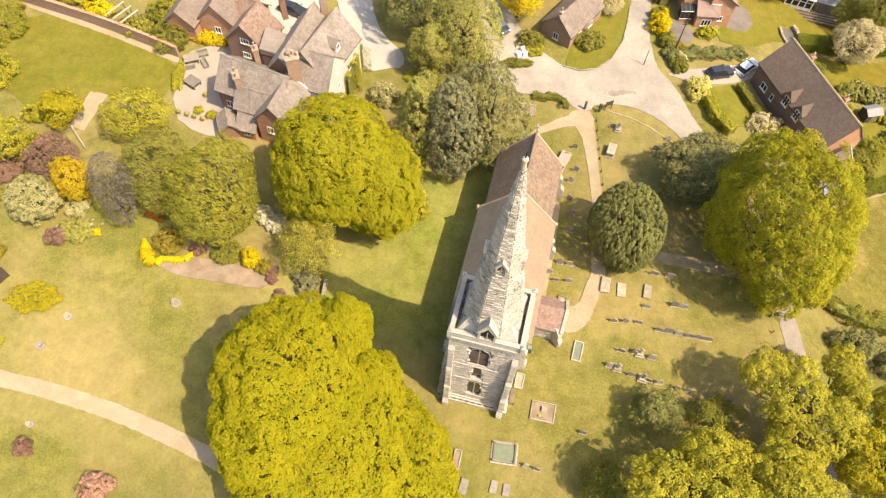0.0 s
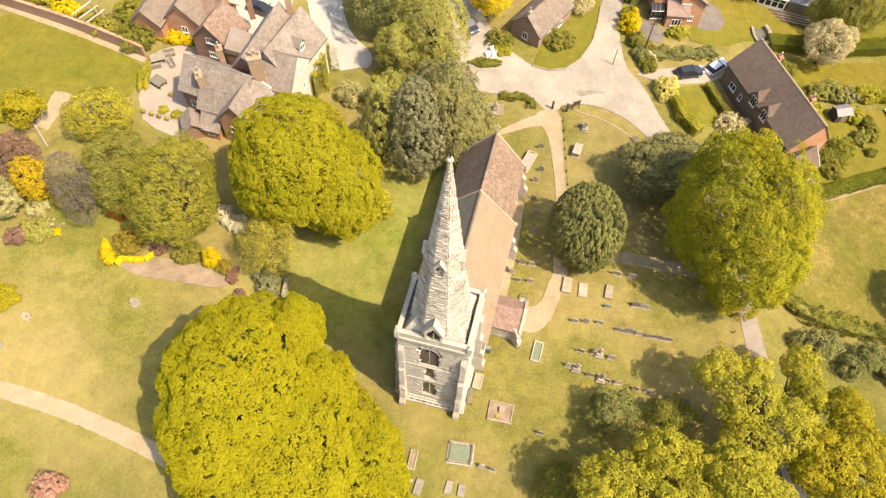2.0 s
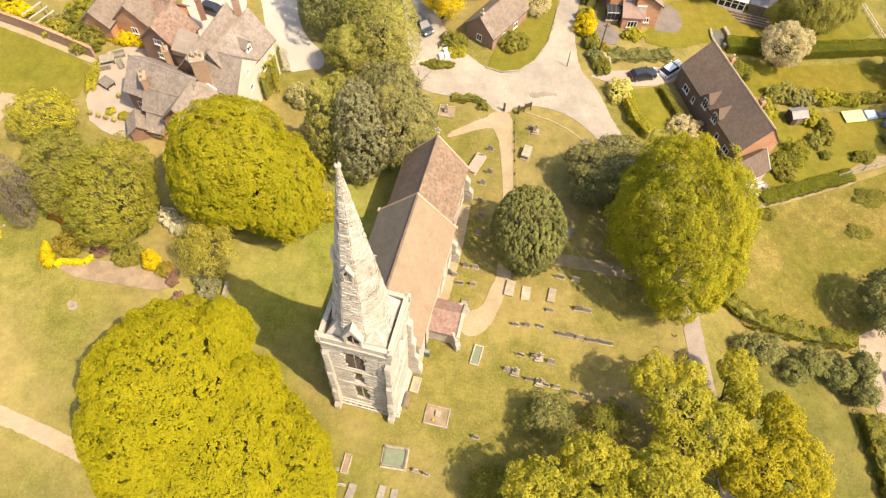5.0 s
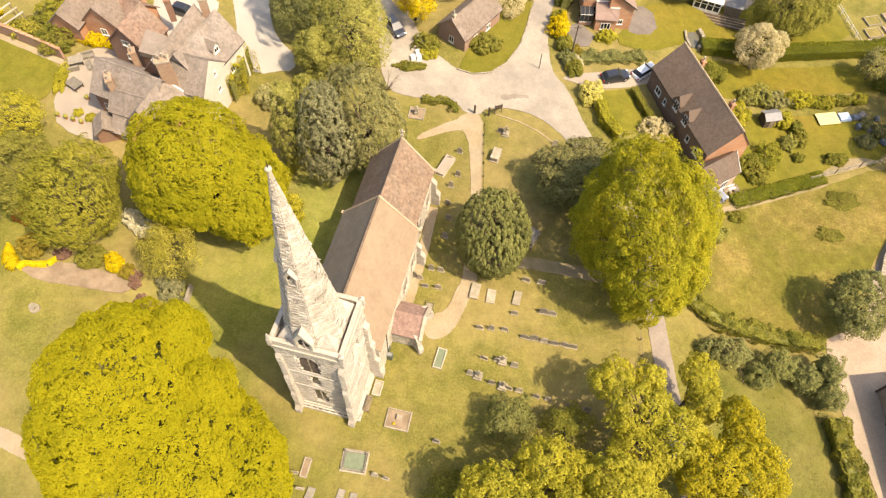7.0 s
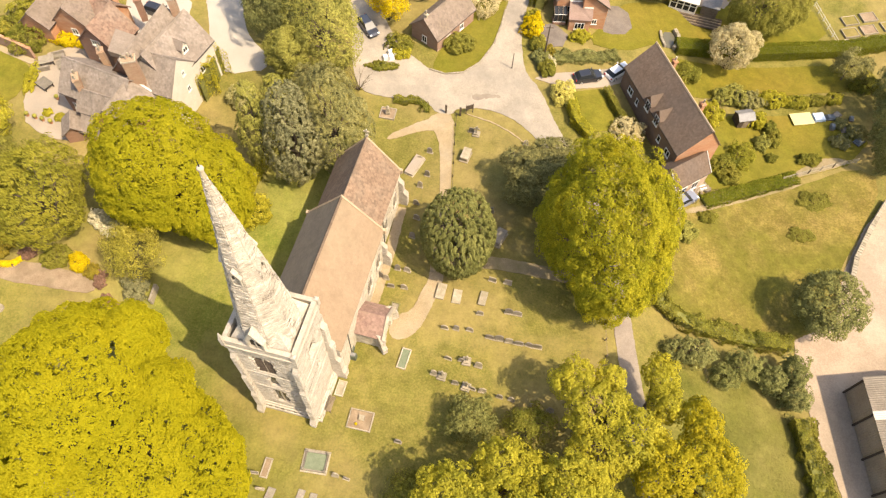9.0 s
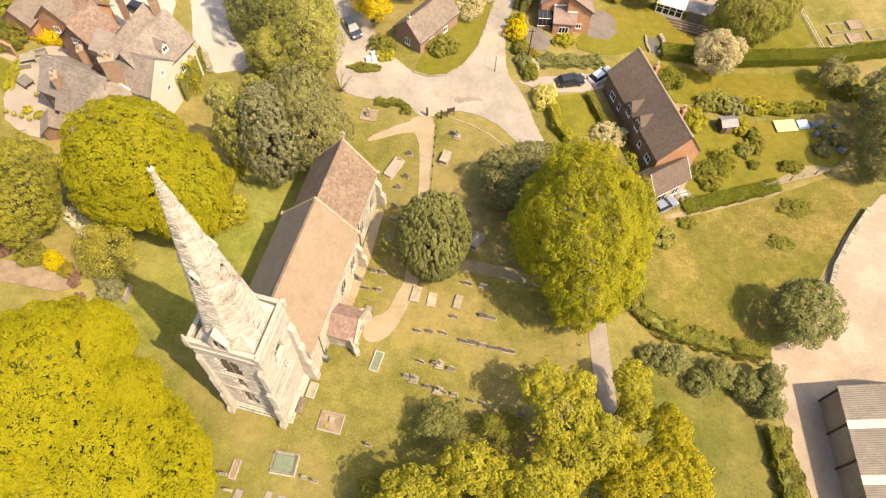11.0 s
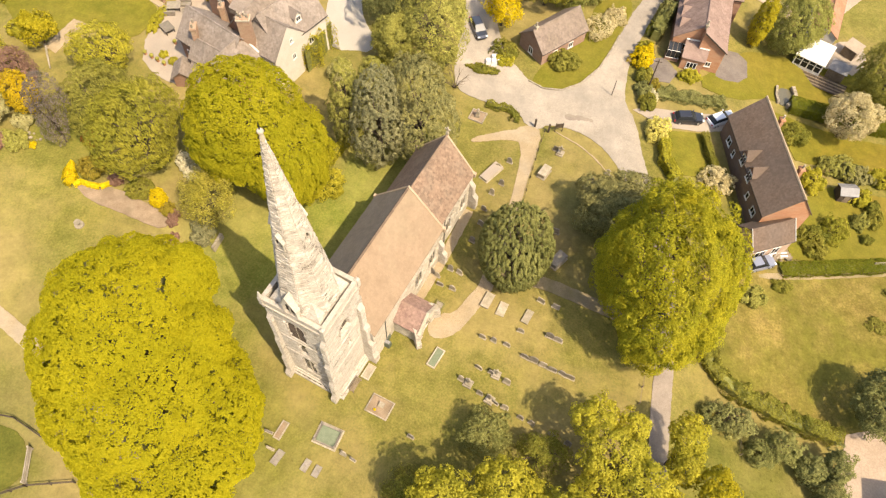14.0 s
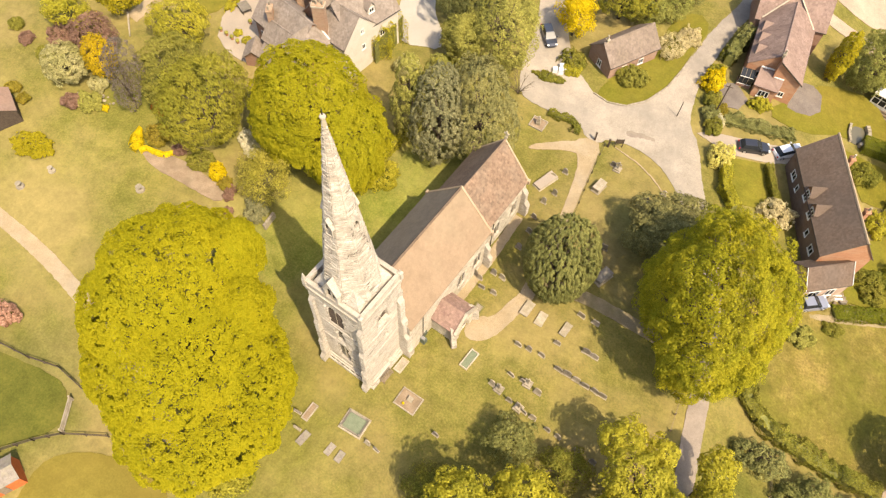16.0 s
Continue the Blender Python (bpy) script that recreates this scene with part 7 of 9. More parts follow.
def house_window(parent, m, x, y, z, side, w=0.9, h=1.1, panes=2, name="window"):
    """A white casement on a wall face of a block; side: 'l' (-y), 'r' (+y), 'a' (x=0 gable), 'b' (far gable)."""
    ux, n = {"l": (X, -Y), "r": (-X, Y), "a": (-Y, -X), "b": (Y, X)}[side]
    at = lambda u, v, q: tuple(m @ (Vector((x, y, z)) + ux * u + Z3 * v + n * q))  # noqa: E731
    fr = Mesh()
    bars = [(-w / 2, -w / 2 + 0.09, 0, h), (w / 2 - 0.09, w / 2, 0, h), (-w / 2 + 0.09, w / 2 - 0.09, 0, 0.09), (-w / 2 + 0.09, w / 2 - 0.09, h - 0.09, h)]
    for i in range(1, panes):
        u = -w / 2 + w * i / panes
        bars.append((u - 0.04, u + 0.04, 0.09, h - 0.09))
    for u0, u1, v0, v1 in bars:
        fr.hull([at(u0, v0, -0.05), at(u1, v0, -0.05), at(u1, v1, -0.05), at(u0, v1, -0.05)], [at(u0, v0, 0.07), at(u1, v0, 0.07), at(u1, v1, 0.07), at(u0, v1, 0.07)])
    win = part(name, fr, WHITE, parent, "white painted casement")
    part("pane", Mesh().quad(at(-w / 2 + 0.05, 0.05, 0.025), at(w / 2 - 0.05, 0.05, 0.025), at(w / 2 - 0.05, h - 0.05, 0.025), at(-w / 2 + 0.05, h - 0.05, 0.025)), DARK_GLASS, win)
    part("sill", Mesh().hull([at(-w / 2 - 0.08, -0.09, 0), at(w / 2 + 0.08, -0.09, 0), at(w / 2 + 0.08, 0, 0), at(-w / 2 - 0.08, 0, 0)],
                             [at(-w / 2 - 0.08, -0.09, 0.14), at(w / 2 + 0.08, -0.09, 0.14), at(w / 2 + 0.08, 0, 0.12), at(-w / 2 - 0.08, 0, 0.12)]), WHITE, win)
    return win


def chimney(root, x, y, z0, z1, sx, sy, rz, pots, material, label="brick chimney stack"):
    o = root.matrix_world.translation
    m = Matrix.Translation((x - o.x, y - o.y, -o.z)) @ Matrix.Rotation(radians(rz), 4, "Z")
    body_ = Mesh().box(-sx / 2, sx / 2, -sy / 2, sy / 2, z0, z1, m)
    st = part("chimney", body_, material, root, label)
    part("chimney_cap", Mesh().box(-sx / 2 - 0.09, sx / 2 + 0.09, -sy / 2 - 0.09, sy / 2 + 0.09, z1 - 0.3, z1 - 0.08, m), COPING if pots > 2 else material, st)
    for i in range(pots):
        u = 0 if pots == 1 else -0.5 + i / (pots - 1)
        c = m @ (Vector((u * (sx - 0.4), 0.15 * (-1) ** i, z1)) if sx > sy else Vector((0, u * (sy - 0.44), z1)))
        part("chimney_pot", Mesh().tube([tuple(c - Z3 * 0.05), tuple(c + Z3 * 0.2), tuple(c + Z3 * 0.6)], [0.16, 0.13, 0.14], 9), PALE_STONE, st)


def dormer(root, m, x, y, z, side, w, h, deep, tile, wall_mat, roof_rise=0.8):
    """A gabled dormer that faces -y or +y of its block."""
    s = -1 if side == "l" else 1
    P = lambda u, v, q: tuple(m @ Vector((x + u, y + s * q, z + v)))  # noqa: E731
    box = Mesh().hull([P(-w / 2, 0, 0), P(w / 2, 0, 0), P(w / 2, h, 0), P(0, h + roof_rise - 0.1, 0), P(-w / 2, h, 0)],
                      [P(-w / 2, 0, -deep), P(w / 2, 0, -deep), P(w / 2, h, -deep), P(0, h + roof_rise - 0.1, -deep), P(-w / 2, h, -deep)])
    d = part("dormer", box, wall_mat, root, "small gabled dormer")
    for q in (-1, 1):
        e = [P(q * (w / 2 + 0.2), h - 0.2 * roof_rise / (w / 2), 0.22), P(0, h + roof_rise, 0.22), P(0, h + roof_rise, -deep - 0.9), P(q * (w / 2 + 0.2), h - 0.2 * roof_rise / (w / 2), -deep)]
        part("roof", Mesh().hull(e, [(a, b, c + 0.1) for a, b, c in e]), tile, d)
    house_window(d, m, x, y + s * 0.02, z + 0.2, side, w * 0.72, h - 0.3, 2)
    return d


def floor_z(x, y):
    return ground_z(x, y) - 0.6


CHIMNEY_BRICK = surf("tan chimney brick", (0.270, 0.165, 0.105), (0.340, 0.225, 0.150), 1.5, 0.9, 0.4, 9.0, (0.330, 0.250, 0.165), 0.6, 0.6, spec=0.12, stretch=(1, 1, 2.5))
HUT_STONE = surf("pinkish brown ironstone", (0.225, 0.138, 0.094), (0.315, 0.200, 0.142), 1.2, 0.9, 0.4, 9.0, (0.275, 0.195, 0.145), 0.5, 0.6, spec=0.12, stretch=(1, 1, 2.5))
HUT_TILE = surf("brown grey stone slate", (0.146, 0.111, 0.086), (0.208, 0.161, 0.128), 0.5, 0.85, 0.3, 10.0, (0.160, 0.125, 0.090), 0.3, 0.6, island=0.14, spec=0.15)
# rambling cottage beside the white court
cot = thing("country_house", on(-19, 68), "rambling grey-roofed country house with white gable and brick stacks", "house")
w, m = house_block(cot, (-27.6, 67.9), (-19.0, 64.4), 2.9, 9.3, 6.2, floor_z(-24, 66), GREY_TILE, BRICK)
for x in (1.4, 4.0):
    house_window(w, m, x, -2.9, 3.2, "l")
w, m = house_block(cot, (-25.6, 64.5), (-20.4, 62.8), 1.7, 7.4, 5.4, floor_z(-24, 63), GREY_TILE, BRICK)
w, m = house_block(cot, (-20.9, 59.9), (-18.7, 66.5), 2.3, 8.9, 6.2, floor_z(-20, 60), GREY_TILE, BRICK_ORANGE)
part("lead_flashing", Mesh().tube([(-0.04, -2.78, 9.0 - ground_z(-19, 68)), (2.03, -3.0, 6.6 - ground_z(-19, 68))], [0.14, 0.14], 4), WHITE, cot, "pale lead flashing")
house_window(w, m, 0, 0.6, 3.6, "a")
w, m = house_block(cot, (-20.1, 66.8), (-16.8, 76.4), 2.2, 10.3, 7.0, floor_z(-19, 70), GREY_TILE, BRICK, hw2=2.6)
house_window(w, m, 8.5, 2.6, 4.0, "r")
w, m = house_block(cot, (-17.4, 67.6), (-13.8, 75.4), 3.1, 10.5, 6.8, floor_z(-15, 71), GREY_TILE, RENDER)
for x in (2.6, 5.6):
    house_window(w, m, x, -3.1, 3.6, "l")
    house_window(w, m, x, -3.1, 1.6, "l")
dormer(w, m, 4.6, -2.3, 7.6, "l", 1.2, 1.1, 1.2, GREY_TILE, RENDER)
w, m = house_block(cot, (-17.9, 68.7), (-13.4, 67.3), 3.3, 10.0, 6.4, floor_z(-15, 66), GREY_TILE, RENDER, over=0.08)
house_window(w, m, 4.71, 0.3, 4.0, "b", 0.7, 0.9)
house_window(w, m, 4.71, 0.3, 6.8, "b", 0.6, 0.8)
w, m = house_block(cot, (-27.6, 63.0), (-26.9, 60.6), 1.2, 4.6, 3.6, floor_z(-27, 62), GREY_TILE, BRICK)
w, m = house_block(cot, (-25.6, 62.4), (-23.4, 61.8), 1.5, 4.9, 3.6, floor_z(-25, 62), GREY_TILE, BRICK_ORANGE)
house_window(w, m, 1.2, -1.5, 2.4, "l", 0.9, 0.9)
chimney(cot, -18.25, 65.5, 6, 11.9, 1.6, 1.1, 15, 4, CHIMNEY_BRICK, "broad tan brick chimney stack with four cream pots")
chimney(cot, -25.6, 64.9, 6, 9.1, 0.7, 1.4, 20, 2, CHIMNEY_BRICK, "tan brick chimney stack")
chimney(cot, -15.6, 77.0, 7, 11.6, 0.9, 1.6, 15, 3, CHIMNEY_BRICK)
chimney(cot, -24.0, 70.0, 5, 8.6, 0.7, 1.0, 20, 2, CHIMNEY_BRICK)
part("link_roof", Mesh().hull([(-4.9, 3.4, 5.0), (-2.2, 2.6, 5.0), (-1.4, 5.6, 5.0), (-4.2, 6.4, 5.0)], [(-4.9, 3.4, 5.9), (-2.2, 2.6, 5.7), (-1.4, 5.6, 6.5), (-4.2, 6.4, 6.9)]), GREY_TILE, cot, "low tiled link roof")
part("link_wall", Mesh().hull([(-4.8, 3.5, -1), (-2.3, 2.7, -1), (-1.5, 5.5, -1), (-4.1, 6.3, -1)], [(-4.8, 3.5, 5), (-2.3, 2.7, 5), (-1.5, 5.5, 5), (-4.1, 6.3, 5)]), BRICK, cot)

gab = thing("brick_cottage", on(-25.5, 75.5), "red brick cottage with steep tiled gable", "house")
w, m = house_block(gab, (-26.3, 73.6), (-24.6, 78.0), 2.9, 9.0, 5.8, floor_z(-25, 75), RED_TILE, BRICK)
house_window(w, m, 0, 0, 5.6, "a", 1.3, 0.9, 3)
house_window(w, m, 0, 0.2, 3.0, "a", 1.2, 0.9, 3)
chimney(gab, -22.0, 80.6, 4, 7.8, 0.8, 1.2, 20, 1, BRICK)

red = thing("orange_cottage", on(-32, 80.5), "orange brick cottage beside the garden wall", "house")
w, m = house_block(red, (-36.0, 77.6), (-34.4, 83.6), 2.1, 7.4, 5.4, floor_z(-35, 80), HUT_TILE, BRICK_ORANGE)
w, m = house_block(red, (-31.0, 77.8), (-29.2, 85.0), 2.6, 8.4, 5.6, floor_z(-30, 80), HUT_TILE, BRICK_ORANGE)
house_window(w, m, 0, 0, 3.4, "a")
w, m = house_block(red, (-29.6, 81.5), (-25.0, 79.8), 2.0, 7.2, 5.2, floor_z(-27, 80), RED_TILE, BRICK_ORANGE)

# long cottage by the road
PINK_RENDER = surf("pinkish lime render", (0.360, 0.262, 0.190), (0.450, 0.335, 0.250), 1.2, 0.9, 0.2, 9.0, (0.330, 0.220, 0.150), 0.5, 0.5, spec=0.12)
lc = thing("long_cottage", on(51.5, 69.5), "long brown-roofed cottage with two dormers and brick gable", "house")
# brown colour carries the walls' shade; the sunlit gable wears an orange skin
w, m = house_block(lc, (55.1, 62.2), (50.0, 77.5), 2.4, 5.0, 1.5, -5.2, BROWN_TILE, BRICK_SHADE, tw=0.28, course=0.3, hw2=3.8, over=0.2, cap=COPING_TAN)
part("gable_wall", Mesh().hull([tuple(m @ Vector((-0.06, y, z))) for y, z in ((-2.4, -5.0), (3.8, -5.0), (3.8, 1.45), (0, 4.8), (-2.4, 1.45))],
                               [tuple(m @ Vector((0.0, y, z))) for y, z in ((-2.4, -5.0), (3.8, -5.0), (3.8, 1.45), (0, 4.8), (-2.4, 1.45))]), BRICK_ORANGE, w, "orange skin for the sunlit brick gable end")
for x, ww in ((1.9, 1.2), (4.4, 0.7), (11.3, 0.6), (13.4, 1.3)):
    house_window(w, m, x, 3.8, -1.2, "r", ww, 1.1, 2 if ww > 1 else 1)
dormer(w, m, 6.2, 3.82, 0.2, "r", 1.5, 1.9, 1.6, BROWN_TILE, BRICK, 1.0)
dormer(w, m, 8.9, 3.82, 0.2, "r", 1.5, 1.9, 1.6, BROWN_TILE, BRICK, 1.0)
for x in (-0.02, 15.98):
    part("verge_board", Mesh().hull([tuple(m @ Vector((x - 0.3, -0.12, 5.03))), tuple(m @ Vector((x - 0.3, 0.12, 5.03))), tuple(m @ Vector((x - 0.22, 0.12, 5.03))), tuple(m @ Vector((x - 0.22, -0.12, 5.03)))],
                                    [tuple(m @ Vector((x - 0.3, -0.12, 5.13))), tuple(m @ Vector((x - 0.3, 0.12, 5.13))), tuple(m @ Vector((x - 0.22, 0.12, 5.13))), tuple(m @ Vector((x - 0.22, -0.12, 5.13)))]), WOOD, w)
chimney(lc, 52.3, 74.9, 1, 4.5, 0.5, 0.65, 18, 1, BRICK_ORANGE, "low brick chimney stack")
chimney(lc, 54.9, 67.3, 1, 4.5, 0.5, 0.65, 18, 1, BRICK_ORANGE, "low brick chimney stack")
w, m = house_block(lc, (50.3, 58.5), (55.3, 61.5), 1.95, 1.4, -0.7, -5.6, BROWN_TILE, PINK_RENDER, over=0.15)
house_window(w, m, 1.5, -1.95, -3.2, "l", 1.6, 1.6, 2)
house_window(w, m, 3.8, -1.95, -3.2, "l", 1.2, 1.6, 2)
for q in (-0.18, 5.98):
    e = [tuple(m @ Vector((q, s, z))) for s, z in ((-2.1, -0.9), (0, 1.44), (0, 1.6), (-2.1, -0.74))]
    part("bargeboard", Mesh().hull(e, [tuple(Vector(p) + (m.to_3x3() @ X) * 0.06) for p in e]), WHITE, w, "white bargeboard")

# stone hut on the verge
hut = thing("stone_hut", on(19.8, 85), "small stone and brick village hall with brown slate roof", "house")
w, m = house_block(hut, (17.4, 82.3), (22.8, 88.9), 2.5, 3.9, 1.5, -2.0, HUT_TILE, HUT_STONE, over=0.25)
house_window(w, m, 0, 0, -0.6, "a", 0.9, 1.2)
house_window(w, m, 2.5, -2.5, -0.5, "l", 0.9, 1.0)
house_window(w, m, 5.6, -2.5, -0.5, "l", 0.9, 1.0)
chimney(hut, 17.6, 82.6, 3.3, 4.5, 0.3, 0.4, 50, 1, COPING, "small stone bellcote stack")

ORANGE_TILE = surf("orange clay tile", (0.250, 0.120, 0.066), (0.330, 0.170, 0.098), 0.5, 0.85, 0.3, 10.0, (0.290, 0.170, 0.110), 0.3, 0.5, island=0.14, spec=0.15)
HOUSE_TILE = surf("dull red brown tile", (0.172, 0.117, 0.093), (0.244, 0.172, 0.140), 0.5, 0.85, 0.3, 10.0, (0.205, 0.142, 0.112), 0.3, 0.6, island=0.16, spec=0.15)
# brick house at the bend: a long block, its east half set forward, and a cross wing behind
bh = thing("brick_house", on(41.5, 93), "red brick house with pinkish brown roof and three dormers", "house")
o = bh.matrix_world.translation
w, m = house_block(bh, (41.0, 88.5), (41.3, 100.0), 3.9, 5.3, 2.4, -3.0, HOUSE_TILE, BRICK_ORANGE, over=0.15, hw2=3.7)
for x in (2.6, 5.2, 7.7):
    dormer(w, m, x, 3.1, 2.3, "r", 1.9, 0.5, 1.1, HOUSE_TILE, BRICK, 0.85)
for x in (1.4, 3.9, 6.4, 8.9):
    dormer(w, m, x, -3.5, 2.1, "l", 1.5, 0.45, 0.7, HOUSE_TILE, BRICK, 0.6)
house_window(w, m, 0, 2.2, 0.2, "a", 1.1, 1.1)
front = [(41.0 - o.x, -3.0 - o.z), (44.85 - o.x, -3.0 - o.z), (44.85 - o.x, 2.35 - o.z), (41.0 - o.x, 5.1 - o.z)]
gab = part("front_gable", Mesh().hull([(x, 87.3 - o.y, z) for x, z in front], [(x, 88.55 - o.y, z) for x, z in front]), BRICK_ORANGE, bh, "brick half gable set forward")
slab = [(41.0 - o.x, 5.3 - o.z), (45.1 - o.x, 2.3 - o.z)]
e = [(slab[0][0], 87.05 - o.y, slab[0][1]), (slab[1][0], 87.05 - o.y, slab[1][1]), (slab[1][0], 88.45 - o.y, slab[1][1]), (slab[0][0], 88.45 - o.y, slab[0][1])]
part("roof", Mesh().hull([(x, y, z - 0.16) for x, y, z in e], e), HOUSE_TILE, gab, "tiled roof slope")
verge = [(x, 87.02 - o.y, z) for x, z in ((slab[0][0], slab[0][1] + 0.03), (slab[1][0], slab[1][1] + 0.03), (slab[1][0], slab[1][1] - 0.2), (slab[0][0], slab[0][1] - 0.2))]
part("bargeboard", Mesh().hull(verge, [(x, y - 0.06, z) for x, y, z in verge]), DARKWOOD, gab, "dark bargeboard")
for x, z, h in ((43.2, -0.9, 0.9),):
    house_window(gab, Matrix.Translation((x - o.x, 87.3 - o.y, z - o.z)) @ Matrix.Rotation(radians(90), 4, "Z"), 0, 0, 0, "a", 0.8, h)
w, m = house_block(bh, (36.4, 101.6), (46.4, 102.6), 3.5, 5.35, 2.4, -3.2, HOUSE_TILE, BRICK, over=0.2)
for q in ((45.0, 98.6, 2.55), (37.5, 98.2, 2.55)):
    top, end = Vector((41.3 - o.x, 101.9 - o.y, 5.4 - o.z)), Vector((q[0] - o.x, q[1] - o.y, q[2] - o.z))
    side = (end - top).cross(Z3).normalized() * 0.11
    part("valley", Mesh().hull([tuple(top - side), tuple(end - side), tuple(end + side), tuple(top + side)], [tuple(v + Z3 * 0.1) for v in (top - side, end - side, end + side, top + side)]), COPING, bh, "pale mortared valley")
chimney(bh, 41.0, 88.2, 4.9, 5.9, 0.3, 0.3, 0, 1, PALE_STONE, "small pale chimney stack")
lean = [(39.0 - o.x, 86.0 - o.y, 0.9 - o.z), (42.5 - o.x, 85.8 - o.y, 0.9 - o.z), (42.6 - o.x, 87.32 - o.y, 2.0 - o.z), (41.2 - o.x, 87.4 - o.y, 2.0 - o.z), (41.0 - o.x, 88.4 - o.y, 2.3 - o.z), (39.1 - o.x, 88.4 - o.y, 2.3 - o.z)]
part("porch_roof", Mesh().hull(lean, [(x, y, z + 0.14) for x, y, z in lean]), HOUSE_TILE, bh, "pinkish lean-to porch roof")
for a, b in ((lean[2], lean[3]), (lean[4], lean[5])):
    part("flashing", Mesh().tube([(a[0], a[1] - 0.06, a[2] + 0.2), (b[0], b[1] - 0.06, b[2] + 0.2)], [0.11, 0.11], 5), WHITE, bh, "pale mortar flashing")
part("porch_wall", Mesh().box(39.2 - o.x, 42.35 - o.x, 86.15 - o.y, 87.3 - o.y, -2.6 - o.z, 0.92 - o.z), BRICK_ORANGE, bh)
house_window(bh, Matrix.Translation((40.8 - o.x, 86.15 - o.y, -0.9 - o.z)) @ Matrix.Rotation(radians(90), 4, "Z"), 0, 0, 0, "a", 1.5, 1.2, 3)

# glazed lean-to at the brick house's corner
glz = thing("glazed_porch", on(37.9, 87.6, 0), "dark glazed porch with pale bars against brick", "porch")
part("base_wall", Mesh().box(-1.0, 1.0, -0.5, 0.9, -0.3, 0.5), BRICK, glz)
part("pane", Mesh().hull([(-0.95, -0.42, 0.5), (0.95, -0.42, 0.5), (0.95, 0.9, 0.5), (-0.95, 0.9, 0.5)], [(-0.95, -0.42, 1.9), (0.95, -0.42, 1.9), (0.95, 0.9, 2.4), (-0.95, 0.9, 2.4)]), DARK_GLASS, glz)
for i in range(4):
    x = -0.96 + i * 0.64
    part("glazing_bar", Mesh().tube([(x, -0.46, 0.5), (x, -0.46, 1.93), (x, 0.9, 2.45)], [0.03, 0.03, 0.03], 4), WOOD, glz)
for z, y in ((0.55, -0.46), (1.95, -0.46)):
    part("glazing_rail", Mesh().tube([(-0.98, y, z), (0.98, y, z)], [0.045, 0.045], 4), WHITE, glz)

# white-roofed conservatory beyond the hedge
con = thing("conservatory", pose(60.1, 97.4, ground_z(60, 97), 0, 0, -20), "white roofed conservatory with a glazed front", "conservatory")
part("base_wall", Mesh().box(-2.2, 2.2, -1.9, 1.9, -0.5, 0.7), WHITE, con)
part("roof", Mesh().hull([(-2.35, -2.1, 2.4), (2.35, -2.1, 2.4), (2.35, 2.2, 3.1), (-2.35, 2.2, 3.1)], [(-2.35, -2.1, 2.55), (2.35, -2.1, 2.55), (2.35, 2.2, 3.25), (-2.35, 2.2, 3.25)]), WHITE, con, "white sheet roof")
for i in range(5):
    x = -2.1 + i * 1.05
    part("glazing_post", Mesh().box(x - 0.08, x + 0.08, -1.98, -1.82, 0.6, 2.42), WHITE, con)
    part("roof_rib", Mesh().hull([(x - 0.04, -2.1, 2.55), (x + 0.04, -2.1, 2.55), (x + 0.04, 2.2, 3.25), (x - 0.04, 2.2, 3.25)], [(x - 0.04, -2.1, 2.59), (x + 0.04, -2.1, 2.59), (x + 0.04, 2.2, 3.29), (x - 0.04, 2.2, 3.29)]), WHITE, con)
    if i < 4:
        part("pane", Mesh().box(x + 0.08, x + 0.97, -1.9, -1.85, 0.75, 2.4), DARK_GLASS, con)
        part("glazing_rail", Mesh().box(x + 0.08, x + 0.97, -1.94, -1.84, 1.7, 1.78), WHITE, con)
for s in (-1, 1):
    part("side_panel", Mesh().box(s * 2.1 - 0.05, s * 2.1 + 0.05, -1.8, 1.9, 0.7, 2.6), WHITE, con)

deck = thing("timber_deck", pose(61.6, 94.6, ground_z(61.5, 94.5), 0, 0, -17), "weathered brown timber deck with steps", "deck")
for k in range(9):
    part("board", Mesh().box(-4.4, 4.4, 0.42 - k * 0.26, 0.64 - k * 0.26, 0.5 - k * 0.05, 0.56 - k * 0.05), WOOD if k % 2 else DARKWOOD, deck)
for x in (-4.0, 0, 4.0):
    part("joist", Mesh().hull([(x - 0.05, -1.7, -0.2), (x + 0.05, -1.7, -0.2), (x + 0.05, 0.6, -0.2), (x - 0.05, 0.6, -0.2)], [(x - 0.05, -1.7, 0.1), (x + 0.05, -1.7, 0.1), (x + 0.05, 0.6, 0.5), (x - 0.05, 0.6, 0.5)]), DARKWOOD, deck)

shed2 = thing("garden_shed", on(64.4, 96.4, -20), "grey roofed timber shed beside the conservatory", "shed")
part("wall", Mesh().box(-1.3, 1.3, -0.9, 0.9, -0.3, 2.0), WOOD, shed2)
part("roof", Mesh().hull([(-1.5, -1.1, 1.95), (1.5, -1.1, 1.95), (1.5, 1.1, 2.3), (-1.5, 1.1, 2.3)], [(-1.5, -1.1, 2.05), (1.5, -1.1, 2.05), (1.5, 1.1, 2.4), (-1.5, 1.1, 2.4)]), LEAD, shed2, "grey felt roof")
shed3 = thing("garden_shed", on(66.9, 102.2, -35), "pale grey roofed shed by the garden path", "shed")
part("wall", Mesh().box(-1.1, 1.1, -0.9, 0.9, -0.3, 1.9), WOOD, shed3)
part("roof", Mesh().hull([(-1.3, -1.1, 1.85), (1.3, -1.1, 1.85), (1.3, 1.1, 2.2), (-1.3, 1.1, 2.2)], [(-1.3, -1.1, 1.95), (1.3, -1.1, 1.95), (1.3, 1.1, 2.3), (-1.3, 1.1, 2.3)]), CEMENT, shed3, "pale sheet roof")

